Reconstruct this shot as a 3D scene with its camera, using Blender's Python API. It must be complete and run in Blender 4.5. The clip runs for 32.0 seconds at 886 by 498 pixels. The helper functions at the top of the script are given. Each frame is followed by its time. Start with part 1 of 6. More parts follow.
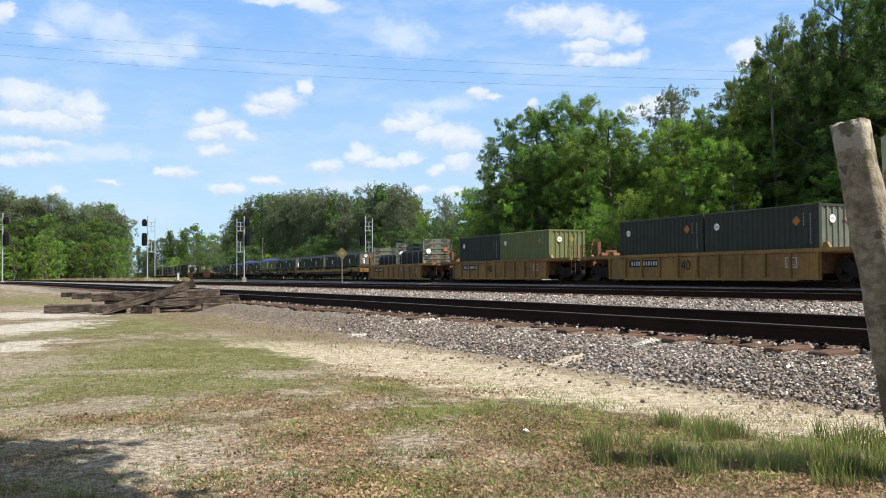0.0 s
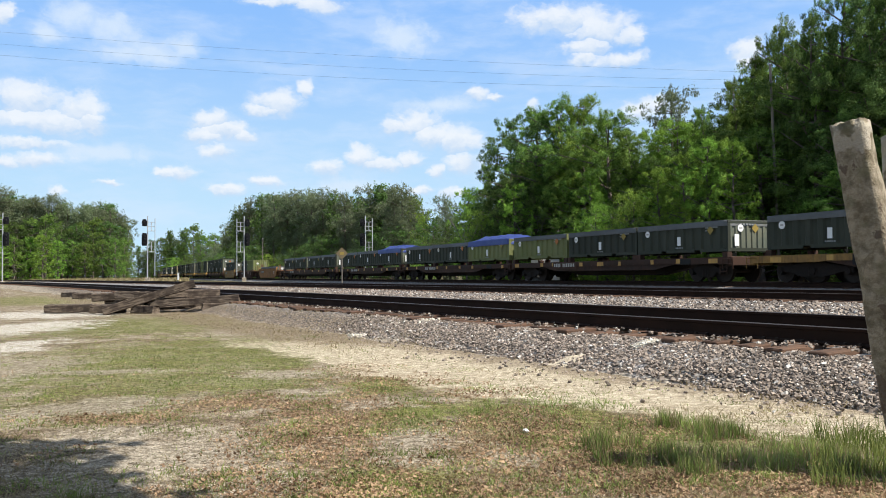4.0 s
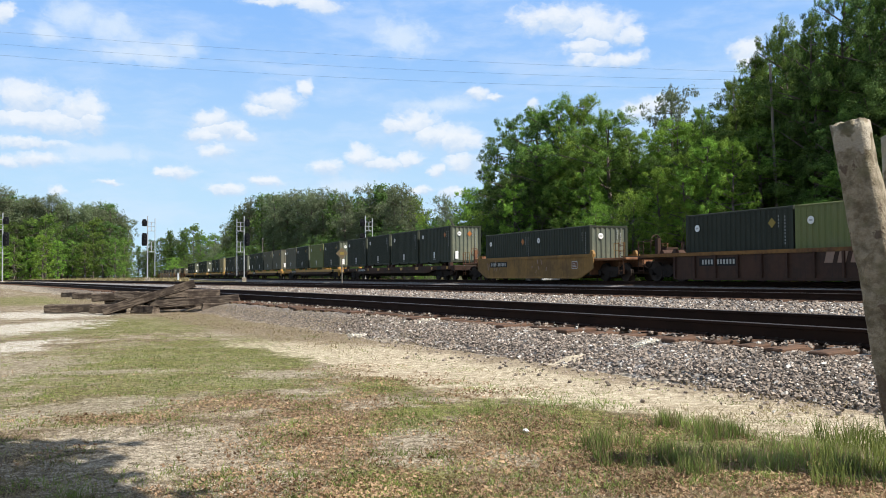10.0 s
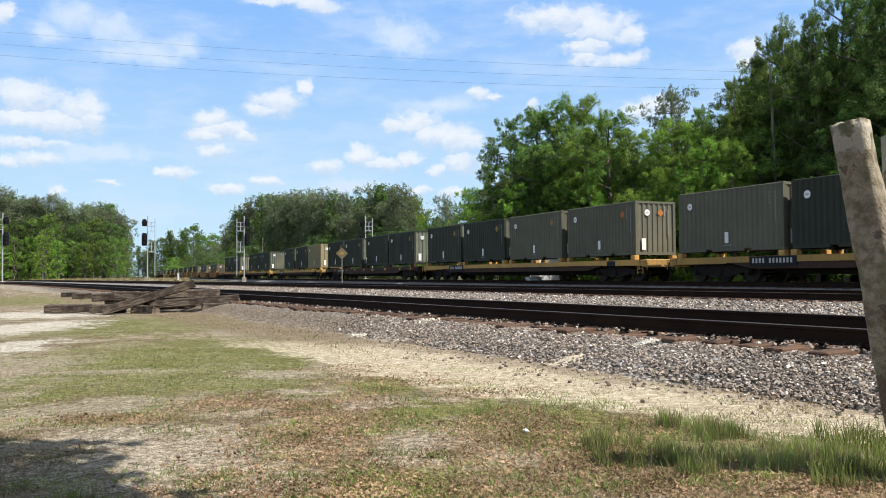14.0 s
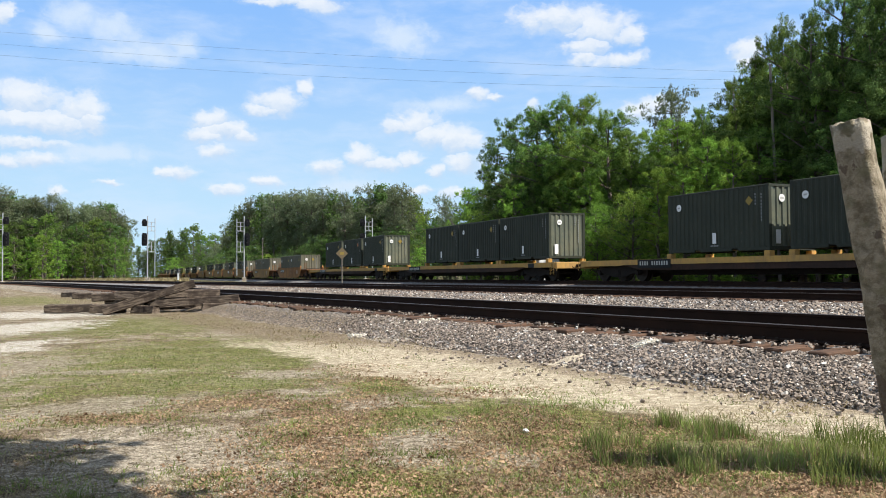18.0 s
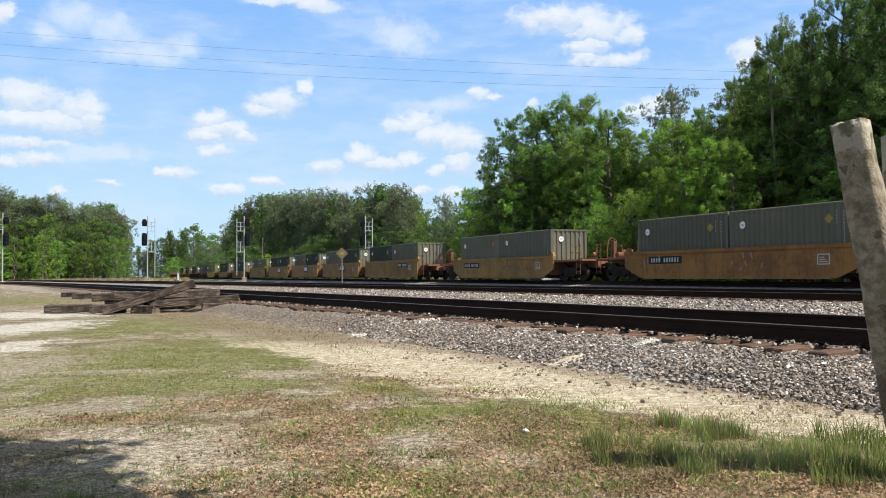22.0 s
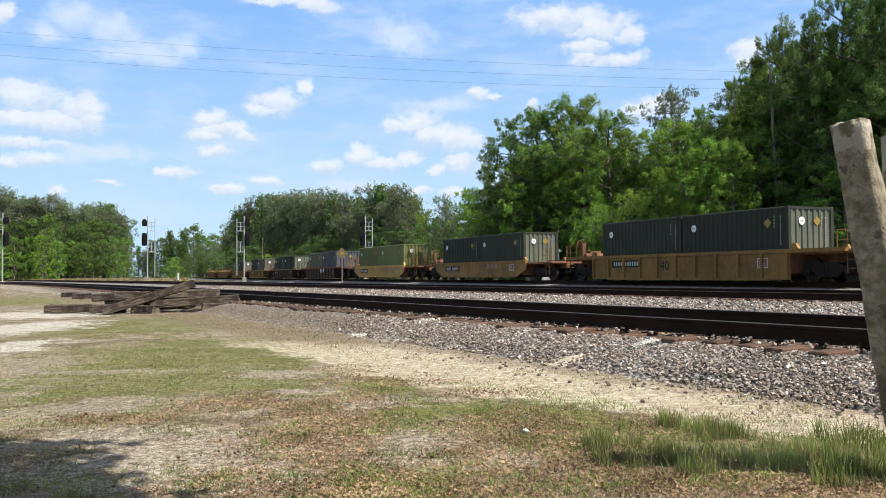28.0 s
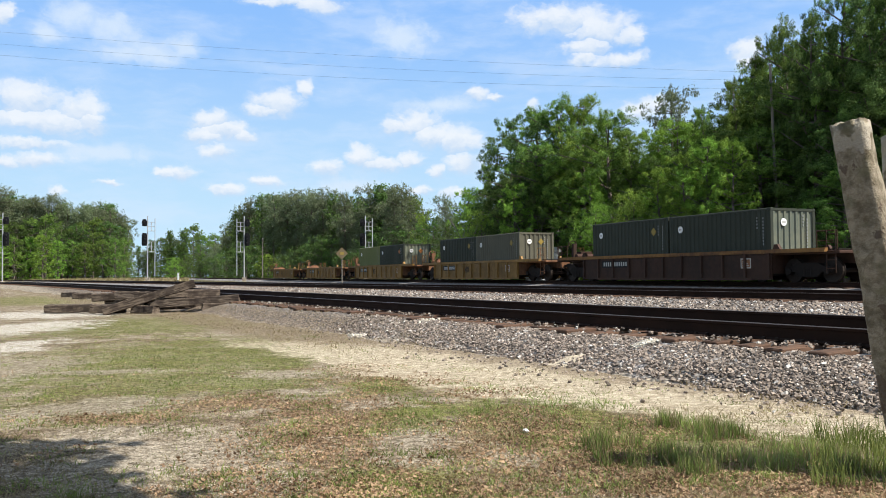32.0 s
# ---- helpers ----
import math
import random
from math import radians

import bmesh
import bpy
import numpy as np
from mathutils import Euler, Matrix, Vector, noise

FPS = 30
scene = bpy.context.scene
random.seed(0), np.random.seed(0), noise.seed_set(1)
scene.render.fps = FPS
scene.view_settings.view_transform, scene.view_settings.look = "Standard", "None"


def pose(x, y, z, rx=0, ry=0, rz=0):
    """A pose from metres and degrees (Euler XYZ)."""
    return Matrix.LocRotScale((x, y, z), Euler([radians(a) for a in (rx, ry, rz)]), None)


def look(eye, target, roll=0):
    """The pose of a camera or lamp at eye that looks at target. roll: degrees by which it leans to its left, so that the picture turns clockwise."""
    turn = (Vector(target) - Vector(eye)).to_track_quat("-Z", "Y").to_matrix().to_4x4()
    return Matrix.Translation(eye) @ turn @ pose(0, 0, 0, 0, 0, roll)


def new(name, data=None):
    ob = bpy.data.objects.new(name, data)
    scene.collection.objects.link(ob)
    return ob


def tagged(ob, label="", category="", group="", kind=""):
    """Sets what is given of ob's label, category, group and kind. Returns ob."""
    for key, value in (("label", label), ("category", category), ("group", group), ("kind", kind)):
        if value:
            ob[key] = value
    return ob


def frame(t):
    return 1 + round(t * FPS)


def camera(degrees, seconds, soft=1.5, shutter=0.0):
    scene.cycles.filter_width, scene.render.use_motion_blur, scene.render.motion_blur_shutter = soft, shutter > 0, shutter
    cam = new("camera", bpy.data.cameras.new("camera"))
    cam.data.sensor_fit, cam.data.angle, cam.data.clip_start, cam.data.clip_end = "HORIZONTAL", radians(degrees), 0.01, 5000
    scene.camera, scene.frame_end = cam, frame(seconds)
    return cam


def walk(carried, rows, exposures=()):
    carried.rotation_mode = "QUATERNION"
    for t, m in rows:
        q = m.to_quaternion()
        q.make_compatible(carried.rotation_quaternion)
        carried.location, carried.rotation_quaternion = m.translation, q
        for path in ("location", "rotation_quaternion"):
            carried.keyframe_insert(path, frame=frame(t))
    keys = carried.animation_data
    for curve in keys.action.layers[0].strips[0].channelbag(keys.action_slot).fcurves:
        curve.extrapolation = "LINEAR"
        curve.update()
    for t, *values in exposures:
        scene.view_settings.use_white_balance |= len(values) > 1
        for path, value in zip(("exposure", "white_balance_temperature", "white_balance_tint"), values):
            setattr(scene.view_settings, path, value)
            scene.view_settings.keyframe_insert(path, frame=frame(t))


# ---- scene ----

# ---- camera: stands still at chest height beside the tracks ----
EYE = (0.0, 0.0, 1.1)
TILT = 0.0303346
STAND = look(EYE, (0.0, 100.0 * math.cos(TILT), 1.1 + 100.0 * math.sin(TILT)), -0.3889)
cam = camera(55.24, 32.0, 0.95)
walk(cam, [(0.0, STAND), (32.0, STAND)], [(0.0, 0.55), (32.0, 0.55)])

# ---- world: blue spring sky with fair-weather cumulus ----
SUN_DIR = Vector((0.913, -0.407, 1.14)).normalized()
SUN_EL = math.asin(SUN_DIR.z)
SUN_ROT = math.atan2(SUN_DIR.x, SUN_DIR.y)


class Net:
    """Short writing for node trees."""

    def __init__(self, tree):
        self.t = tree
        tree.nodes.clear()

    def n(self, kind, **props):
        nd = self.t.nodes.new(kind)
        for k, v in props.items():
            if k == "ins":
                for name, val in v.items():
                    self.put(nd.inputs[name], val)
            elif k == "op":
                nd.operation = v
            elif k == "typ":
                nd.sky_type = v
            elif k == "blend":
                nd.blend_type = v
            elif k == "dim":
                nd.noise_dimensions = v
            elif k == "feat":
                nd.feature = v
        return nd

    def put(self, sock, val):
        if isinstance(val, bpy.types.NodeSocket):
            self.t.links.new(val, sock)
        else:
            sock.default_value = val

    def math(self, op, a, b=0.0, c=None, clamp=False):
        nd = self.t.nodes.new("ShaderNodeMath")
        nd.operation, nd.use_clamp = op, clamp
        self.put(nd.inputs[0], a)
        self.put(nd.inputs[1], b)
        if c is not None:
            self.put(nd.inputs[2], c)
        return nd.outputs[0]

    def vec(self, op, a, b=(0, 0, 0)):
        nd = self.t.nodes.new("ShaderNodeVectorMath")
        nd.operation = op
        self.put(nd.inputs[0], a)
        self.put(nd.inputs[1], b)
        return nd.outputs[1] if op in ("DOT_PRODUCT", "LENGTH", "DISTANCE") else nd.outputs[0]

    def noise(self, vec, scale, detail=4.0, rough=0.55, color=False):
        nd = self.t.nodes.new("ShaderNodeTexNoise")
        self.put(nd.inputs["Vector"], vec)
        nd.inputs["Scale"].default_value, nd.inputs["Detail"].default_value, nd.inputs["Roughness"].default_value = scale, detail, rough
        return nd.outputs["Color" if color else "Fac"]

    def voronoi(self, vec, scale, feat="F1", out="Distance"):
        nd = self.t.nodes.new("ShaderNodeTexVoronoi")
        nd.feature = feat
        self.put(nd.inputs["Vector"], vec)
        nd.inputs["Scale"].default_value = scale
        return nd.outputs[out]

    def ramp(self, fac, lo, hi, smooth=True):
        nd = self.t.nodes.new("ShaderNodeMapRange")
        nd.interpolation_type = "SMOOTHSTEP" if smooth else "LINEAR"
        self.put(nd.inputs[0], fac)
        nd.inputs[1].default_value, nd.inputs[2].default_value = lo, hi
        return nd.outputs[0]

    def mix(self, fac, a, b, blend="MIX"):
        nd = self.t.nodes.new("ShaderNodeMix")
        nd.data_type, nd.blend_type = "RGBA", blend
        self.put(nd.inputs[0], fac)
        for i, v in ((6, a), (7, b)):
            self.put(nd.inputs[i], v if isinstance(v, bpy.types.NodeSocket) else (*v[:3], 1.0))
        return nd.outputs[2]


def make_world():
    w = bpy.data.worlds.new("spring_sky")
    scene.world = w
    w.use_nodes = True
    g = Net(w.node_tree)
    sky = g.n("ShaderNodeTexSky", typ="NISHITA")
    sky.sun_disc, sky.sun_elevation, sky.sun_rotation = False, SUN_EL, SUN_ROT
    sky.air_density, sky.dust_density, sky.ozone_density = 1.0, 0.6, 1.6
    way = g.n("ShaderNodeTexCoord").outputs["Generated"]
    sep = g.n("ShaderNodeSeparateXYZ", ins={"Vector": way})
    x, y, z = sep.outputs[0], sep.outputs[1], sep.outputs[2]
    az = g.math("ARCTAN2", x, y)
    flat = g.math("SQRT", g.math("ADD", g.math("MULTIPLY", x, x), g.math("MULTIPLY", y, y)))
    el = g.math("ARCTAN2", z, flat)
    co = g.n("ShaderNodeCombineXYZ", ins={"X": az, "Y": g.math("MULTIPLY", el, 1.35), "Z": 0.0}).outputs[0]
    warp = g.vec("SUBTRACT", g.noise(co, 30.0, 2.0, 0.5, True), (0.5, 0.5, 0.5))
    curl = g.vec("SUBTRACT", g.noise(co, 95.0, 4.0, 0.6, True), (0.5, 0.5, 0.5))
    drift = g.vec("ADD", co, g.vec("MULTIPLY", warp, (0.022, 0.018, 0.0)))
    co = g.vec("ADD", drift, g.vec("MULTIPLY", curl, (0.017, 0.015, 0.0)))
    puff = g.noise(co, 42.0, 5.0, 0.6)
    wob = g.math("MULTIPLY", g.math("SUBTRACT", puff, 0.5), 1.1)
    # azimuth, elevation, half width and half height of each puff, in degrees
    BANK = ((-27.4, 15.7, 0.5, 0.7), (-26.2, 10.8, 2.1, 1.1), (-23.3, 10.3, 1.8, 1.1), (-25.1, 9.5, 3.3, 0.9), (-22.7, 9.7, 1.2, 0.9), (-26.2, 8.1, 2.1, 0.4), (-25.8, 7.1, 1.5, 0.5), (-27.4, 6.9, 0.8, 0.4))
    MIDDLE = ((-15.3, 10.1, 1.4, 0.7), (-14.4, 9.5, 1.9, 0.6), (-15.6, 9.2, 1.3, 0.5), (-13.2, 9.2, 0.8, 0.4), (-14.8, 8.1, 1.0, 0.5), (-17.3, 6.7, 1.3, 0.5), (-18.3, 6.6, 0.7, 0.4), (-21.7, 5.9, 0.7, 0.2),
              (-24.4, 5.3, 0.6, 0.3), (-14.3, 5.7, 1.3, 0.4), (-11.7, 6.2, 1.1, 0.3), (-11.1, 11.4, 1.6, 0.9), (-9.2, 12.3, 0.6, 0.6), (-12.1, 10.9, 1.3, 0.4))
    LOW = ((-7.7, 7.2, 1.1, 0.6), (-5.5, 7.8, 1.2, 0.8), (-4.3, 7.5, 2.0, 0.5), (-2.3, 7.7, 1.1, 0.5), (-1.8, 10.1, 1.8, 0.9), (-0.6, 9.4, 1.6, 0.9), (-3.2, 9.9, 1.0, 0.5), (1.1, 9.0, 1.6, 1.0),
           (1.5, 7.5, 1.4, 0.7), (-0.3, 7.0, 0.6, 0.5), (0.6, 5.4, 1.0, 0.4), (-1.5, 5.7, 1.0, 0.3))
    HIGH = ((-8.5, 17.7, 1.7, 0.6), (-10.7, 17.7, 2.3, 0.3), (7.8, 16.7, 3.2, 1.0), (10.6, 16.0, 2.3, 1.2), (9.9, 14.9, 1.6, 0.8), (12.5, 15.5, 1.2, 0.7), (9.5, 14.1, 1.0, 0.5), (12.1, 13.9, 2.0, 0.5),
            (2.5, 12.1, 0.8, 0.4), (3.6, 11.9, 0.8, 0.2), (12.8, 10.5, 1.0, 0.6), (14.1, 10.8, 1.2, 0.8), (20.0, 14.0, 1.2, 0.9), (20.2, 13.3, 1.1, 0.5), (6.2, 11.3, 0.5, 0.5))
    WISPS = ((-21.2, 15.4, 1.6, 1.2), (-25.3, 14.7, 0.9, 0.7), (-23.7, 16.0, 1.6, 0.9), (-19.5, 14.1, 2.9, 0.8), (-16.9, 14.6, 1.3, 0.7), (-2.7, 15.8, 1.9, 1.3), (-22.0, 7.8, 2.8, 0.6), (-6.2, 6.0, 2.3, 0.5), (-0.1, 11.4, 2.3, 0.5))

    def puffs(table, at):
        """How deep a direction lies in the nearest puff, and how high in it."""
        wsep = g.n("ShaderNodeSeparateXYZ", ins={"Vector": at})
        waz, wel = wsep.outputs[0], g.math("MULTIPLY", wsep.outputs[1], 1 / 1.35)
        best, high = None, None
        for a0, e0, wa, we in table:
            p = g.math("MULTIPLY", g.math("SUBTRACT", waz, radians(a0)), 1 / radians(wa * 1.12))
            q = g.math("MULTIPLY", g.math("SUBTRACT", wel, radians(e0)), 1 / radians(we * 1.12))
            one = g.math("SUBTRACT", 1.0, g.math("SQRT", g.math("ADD", g.math("MULTIPLY", p, p), g.math("MULTIPLY", q, q))))
            if best is None:
                best, high = one, q
            else:
                high = g.math("ADD", high, g.math("MULTIPLY", g.math("GREATER_THAN", one, best), g.math("SUBTRACT", q, high)))
                best = g.math("MAXIMUM", best, one)
        return best, high
    body, high = puffs(BANK + MIDDLE + LOW + HIGH, co)
    veil, _ = puffs(WISPS, drift)
    # the same kind of cloud over the rest of the sky
    dome = g.n("ShaderNodeCombineXYZ", ins={"X": g.math("DIVIDE", x, g.math("ADD", z, 0.12)), "Y": g.math("DIVIDE", y, g.math("ADD", z, 0.12)), "Z": 0.0}).outputs[0]
    rest = g.math("MULTIPLY", g.math("SUBTRACT", g.noise(dome, 1.3, 3.0), 0.65), 5.0)
    aside = g.ramp(g.math("ABSOLUTE", az), 0.55, 0.75)
    over = g.ramp(el, 0.40, 0.55)
    rest = g.math("SUBTRACT", rest, g.math("MULTIPLY", g.math("SUBTRACT", 1.0, g.math("MAXIMUM", aside, over)), 9.0))
    body = g.math("MAXIMUM", g.math("MAXIMUM", body, -1.2), rest)
    thick = g.math("ADD", body, g.math("MULTIPLY", wob, 1.25))
    cover = g.math("ADD", g.math("MULTIPLY", g.ramp(thick, -0.30, 0.70), 0.75), g.math("MULTIPLY", g.ramp(g.math("ADD", thick, g.math("MULTIPLY", high, 0.12)), 0.0, 0.45), 0.25))
    veil = g.math("MULTIPLY", g.ramp(g.math("ADD", veil, g.math("MULTIPLY", wob, 1.6)), -0.25, 0.9), 0.75)
    shade = g.ramp(g.math("ADD", high, g.math("MULTIPLY", wob, 1.6)), -0.9, 0.45)
    thin = g.noise(g.vec("MULTIPLY", drift, (3.0, 8.0, 1.0)), 2.2, 6.0, 0.62)
    haze = g.math("MULTIPLY", g.ramp(thin, 0.40, 0.72), 0.42)
    white = g.mix(shade, (5.6, 6.9, 8.7), (8.5, 8.9, 9.4))
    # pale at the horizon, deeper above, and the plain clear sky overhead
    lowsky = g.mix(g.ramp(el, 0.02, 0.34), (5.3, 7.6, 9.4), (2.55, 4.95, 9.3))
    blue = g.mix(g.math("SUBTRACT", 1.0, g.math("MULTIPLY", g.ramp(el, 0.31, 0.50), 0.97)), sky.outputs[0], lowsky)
    blue = g.mix(haze, blue, (6.9, 8.0, 9.6))
    blue = g.mix(veil, blue, (7.0, 8.1, 9.4))
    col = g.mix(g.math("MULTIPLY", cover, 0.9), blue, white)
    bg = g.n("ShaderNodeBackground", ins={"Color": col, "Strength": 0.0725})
    out = g.n("ShaderNodeOutputWorld")
    g.t.links.new(bg.outputs[0], out.inputs[0])


make_world()

sun = new("sun", bpy.data.lights.new("sun", "SUN"))
sun.data.energy, sun.data.angle, sun.data.color = 5.0, radians(0.53), (1.0, 0.955, 0.88)
sun.matrix_basis = look(SUN_DIR * 60.0, (0, 0, 0))


# ---- materials ----
def material(name):
    m = bpy.data.materials.new(name)
    m.use_nodes = True
    g = Net(m.node_tree)
    bs = g.n("ShaderNodeBsdfPrincipled")
    out = g.n("ShaderNodeOutputMaterial")
    g.t.links.new(bs.outputs[0], out.inputs[0])
    return m, g, bs, out


def bump(g, bs, height, strength, dist):
    b = g.n("ShaderNodeBump", ins={"Height": height, "Strength": strength, "Distance": dist})
    g.t.links.new(b.outputs[0], bs.inputs["Normal"])


def worn(name, base, dirt, rough=0.6, metal=0.0, grain=9.0, amount=0.5, streak=0.0, relief=0.004, vary=0.12):
    """Paint, metal or wood with stains at two scales and a little change from object to object."""
    m, g, bs, _ = material(name)
    ob = g.n("ShaderNodeTexCoord").outputs["Object"]
    inf = g.n("ShaderNodeObjectInfo")
    rnd = inf.outputs["Random"]
    big = g.noise(ob, grain * 0.12, 4.0)
    fine = g.noise(ob, grain, 5.0, 0.65)
    fac = g.ramp(g.math("ADD", g.math("MULTIPLY", big, 0.65), g.math("MULTIPLY", fine, 0.35)), 0.40, 0.68)
    if streak:
        run = g.noise(g.vec("MULTIPLY", ob, (5.0, 5.0, 0.35)), 2.0, 4.0, 0.6)
        fac = g.math("ADD", fac, g.math("MULTIPLY", g.ramp(run, 0.48, 0.72), streak), clamp=True)
    col = g.mix(g.math("MULTIPLY", fac, amount), base, dirt)
    hsv = g.n("ShaderNodeHueSaturation", ins={"Color": col, "Value": g.math("ADD", 1.0 - vary, g.math("MULTIPLY", rnd, 2 * vary))})
    g.put(bs.inputs["Base Color"], hsv.outputs[0])
    g.put(bs.inputs["Roughness"], g.math("ADD", rough - 0.1, g.math("MULTIPLY", fine, 0.25)))
    bs.inputs["Metallic"].default_value = metal
    bs.inputs["Specular IOR Level"].default_value = 0.22
    if relief:
        bump(g, bs, fine, 0.5, relief)
    return m


def plain(name, base, rough=0.5, metal=0.0):
    m, g, bs, _ = material(name)
    ob = g.n("ShaderNodeTexCoord").outputs["Object"]
    f = g.noise(ob, 14.0, 3.0)
    g.put(bs.inputs["Base Color"], g.mix(g.math("MULTIPLY", f, 0.5), base, [c * 0.75 for c in base]))
    bs.inputs["Roughness"].default_value, bs.inputs["Metallic"].default_value = rough, metal
    bs.inputs["Specular IOR Level"].default_value = 0.12
    return m


M = {
    "D": worn("dark_green_paint", (0.031, 0.036, 0.025), (0.050, 0.053, 0.038), 0.62, 0, 6, 0.5, 0.4, 0.003, 0.16),
    # lighter end-wall green: faded paint, with the sunlight on it put into the colour
    "sunlit_faded": worn("sunlit_faded_green_paint", (0.105, 0.120, 0.092), (0.210, 0.200, 0.130), 0.55, 0, 6, 0.55, 0.6, 0.003, 0.2),
    "G": worn("faded_green_paint", (0.106, 0.102, 0.073), (0.148, 0.138, 0.098), 0.66, 0, 6, 0.6, 0.5, 0.003, 0.15),
    "O": worn("olive_paint", (0.132, 0.150, 0.054), (0.172, 0.170, 0.084), 0.66, 0, 6, 0.5, 0.5, 0.003, 0.14),
    "T": worn("tan_paint", (0.270, 0.225, 0.120), (0.180, 0.150, 0.085), 0.66, 0, 6, 0.5, 0.5, 0.003, 0.08),
    "N": worn("slate_paint", (0.062, 0.070, 0.085), (0.180, 0.165, 0.140), 0.62, 0, 6, 0.5, 0.6, 0.003, 0.1),
    "yellow": worn("rail_yellow_paint", (0.500, 0.285, 0.070), (0.270, 0.165, 0.075), 0.55, 0, 5, 0.7, 0.6, 0.003, 0.14),
    "ochre": worn("weathered_yellow_paint", (0.270, 0.148, 0.040), (0.120, 0.070, 0.030), 0.62, 0, 5, 0.8, 0.7, 0.003, 0.16),
    "brown": worn("rusty_brown_paint", (0.062, 0.030, 0.019), (0.032, 0.021, 0.016), 0.72, 0, 5, 0.8, 0.6, 0.004, 0.18),
    "rust": worn("rust_eaten_yellow_paint", (0.290, 0.140, 0.042), (0.140, 0.064, 0.030), 0.75, 0, 5, 0.85, 0.6, 0.005, 0.12),
    "old_chord": worn("flaking_yellow_chord_paint", (0.240, 0.120, 0.036), (0.080, 0.038, 0.022), 0.7, 0, 4, 0.95, 0.3, 0.004, 0.1),
    "end_rust": worn("rusty_end_paint", (0.240, 0.112, 0.055), (0.085, 0.042, 0.026), 0.75, 0, 6, 0.9, 0.6, 0.005, 0.18),
    "faded": plain("faded_grey_lettering", (0.46, 0.45, 0.42), 0.6),
    "smear": plain("faded_pink_overspray", (0.30, 0.20, 0.15), 0.7),
    "truck": worn("brake_dust_iron", (0.015, 0.011, 0.009), (0.034, 0.023, 0.017), 0.85, 0.0, 9, 0.6, 0, 0.004),
    "wheel": worn("wheel_steel", (0.034, 0.024, 0.018), (0.016, 0.012, 0.010), 0.65, 0.2, 9, 0.6, 0, 0.002),
    "white": plain("white_decal", (0.80, 0.80, 0.78), 0.5),
    "grey_decal": plain("grey_decal", (0.25, 0.26, 0.25), 0.5),
    "orange": plain("orange_placard", (0.42, 0.16, 0.05), 0.5),
    "amber": plain("amber_placard", (0.30, 0.22, 0.06), 0.5),
    "black": plain("black_stencil", (0.022, 0.022, 0.022), 0.6),
    "tarp": worn("black_tarpaulin", (0.010, 0.011, 0.011), (0.024, 0.025, 0.025), 0.75, 0, 5, 0.5, 0.3, 0.02),
    "lid": worn("grey_tarpaulin", (0.085, 0.088, 0.085), (0.150, 0.153, 0.150), 0.6, 0, 4, 0.6, 0, 0.01),
    "blue_tarp": worn("blue_tarpaulin", (0.030, 0.050, 0.190), (0.060, 0.085, 0.230), 0.45, 0, 5, 0.5, 0.3, 0.015),
    "camo": None,
    "rail": worn("rail_steel", (0.020, 0.010, 0.006), (0.036, 0.017, 0.010), 0.95, 0.0, 20, 0.7, 0, 0.001, 0.05),
    "railtop": plain("polished_rail_head", (0.17, 0.145, 0.13), 0.55, 1.0),
    "tie": worn("creosoted_tie", (0.125, 0.072, 0.046), (0.040, 0.027, 0.021), 0.85, 0, 10, 0.95, 0, 0.008, 0.28),
    "oldtie": None,
    "galv": worn("galvanised_steel", (0.52, 0.53, 0.53), (0.36, 0.36, 0.36), 0.45, 0.5, 9, 0.5, 0, 0.001, 0.06),
    "signal_black": plain("signal_black", (0.014, 0.014, 0.015), 0.5),
    "cabinet": worn("white_cabinet_paint", (0.72, 0.73, 0.72), (0.50, 0.49, 0.46), 0.5, 0, 6, 0.4, 0.3, 0.001, 0.03),
    "sign": worn("faded_sign_yellow", (0.165, 0.125, 0.072), (0.115, 0.088, 0.055), 0.5, 0, 8, 0.4, 0, 0.0, 0.02),
    "pole": worn("grey_pole_wood", (0.200, 0.175, 0.150), (0.110, 0.092, 0.078), 0.85, 0, 8, 0.6, 0.4, 0.006),
    "wire": plain("cable_black", (0.035, 0.035, 0.04), 0.5),
}


# patches of the yard's surface: x, y and half axes in metres
LITTER = ((-0.82, 6.03, 0.60, 1.79), (-2.55, 6.59, 0.70, 0.30), (-0.37, 8.72, 0.85, 1.0), (-0.96, 9.97, 0.6, 0.9), (0.66, 5.6, 0.75, 1.4), (-1.84, 7.26, 0.6, 0.6), (0.38, 7.77, 0.61, 0.51), (-0.42, 4.37, 0.8, 0.40), (1.64, 4.43, 1.0, 0.4))
TURF = ((-6.6, 19.5, 2.4, 4.6), (-3.6, 11.6, 2.1, 4.0), (-19.5, 43.0, 5.5, 12.0), (-2.3, 11.8, 1.1, 2.4), (-0.24, 6.5, 0.38, 0.7), (-0.52, 8.24, 0.5, 0.7), (-2.5, 8.7, 1.3, 1.0), (0.98, 6.98, 0.5, 0.7), (0.37, 6.72, 0.5, 0.6), (1.61, 5.44, 0.9, 1.0), (-0.26, 4.51, 0.35, 0.48))
BARE = ((-5.16, 10.2, 0.7, 1.8), (-2.78, 7.32, 0.75, 0.50), (-3.33, 6.84, 0.5, 0.45), (-1.54, 5.22, 0.72, 0.72), (-2.31, 5.77, 0.5, 0.42), (-0.17, 4.99, 0.32, 0.18), (-0.19, 5.6, 0.26, 0.36), (-0.58, 6.99, 0.30, 0.24), (-1.8, 9.51, 0.5, 0.45), (-3.75, 16.4, 0.8, 0.9), (-3.87, 9.78, 0.8, 0.28), (-1.29, 7.94, 0.37, 0.22), (0.39, 5.16, 0.18, 0.40), (-0.97, 4.51, 0.33, 0.34))
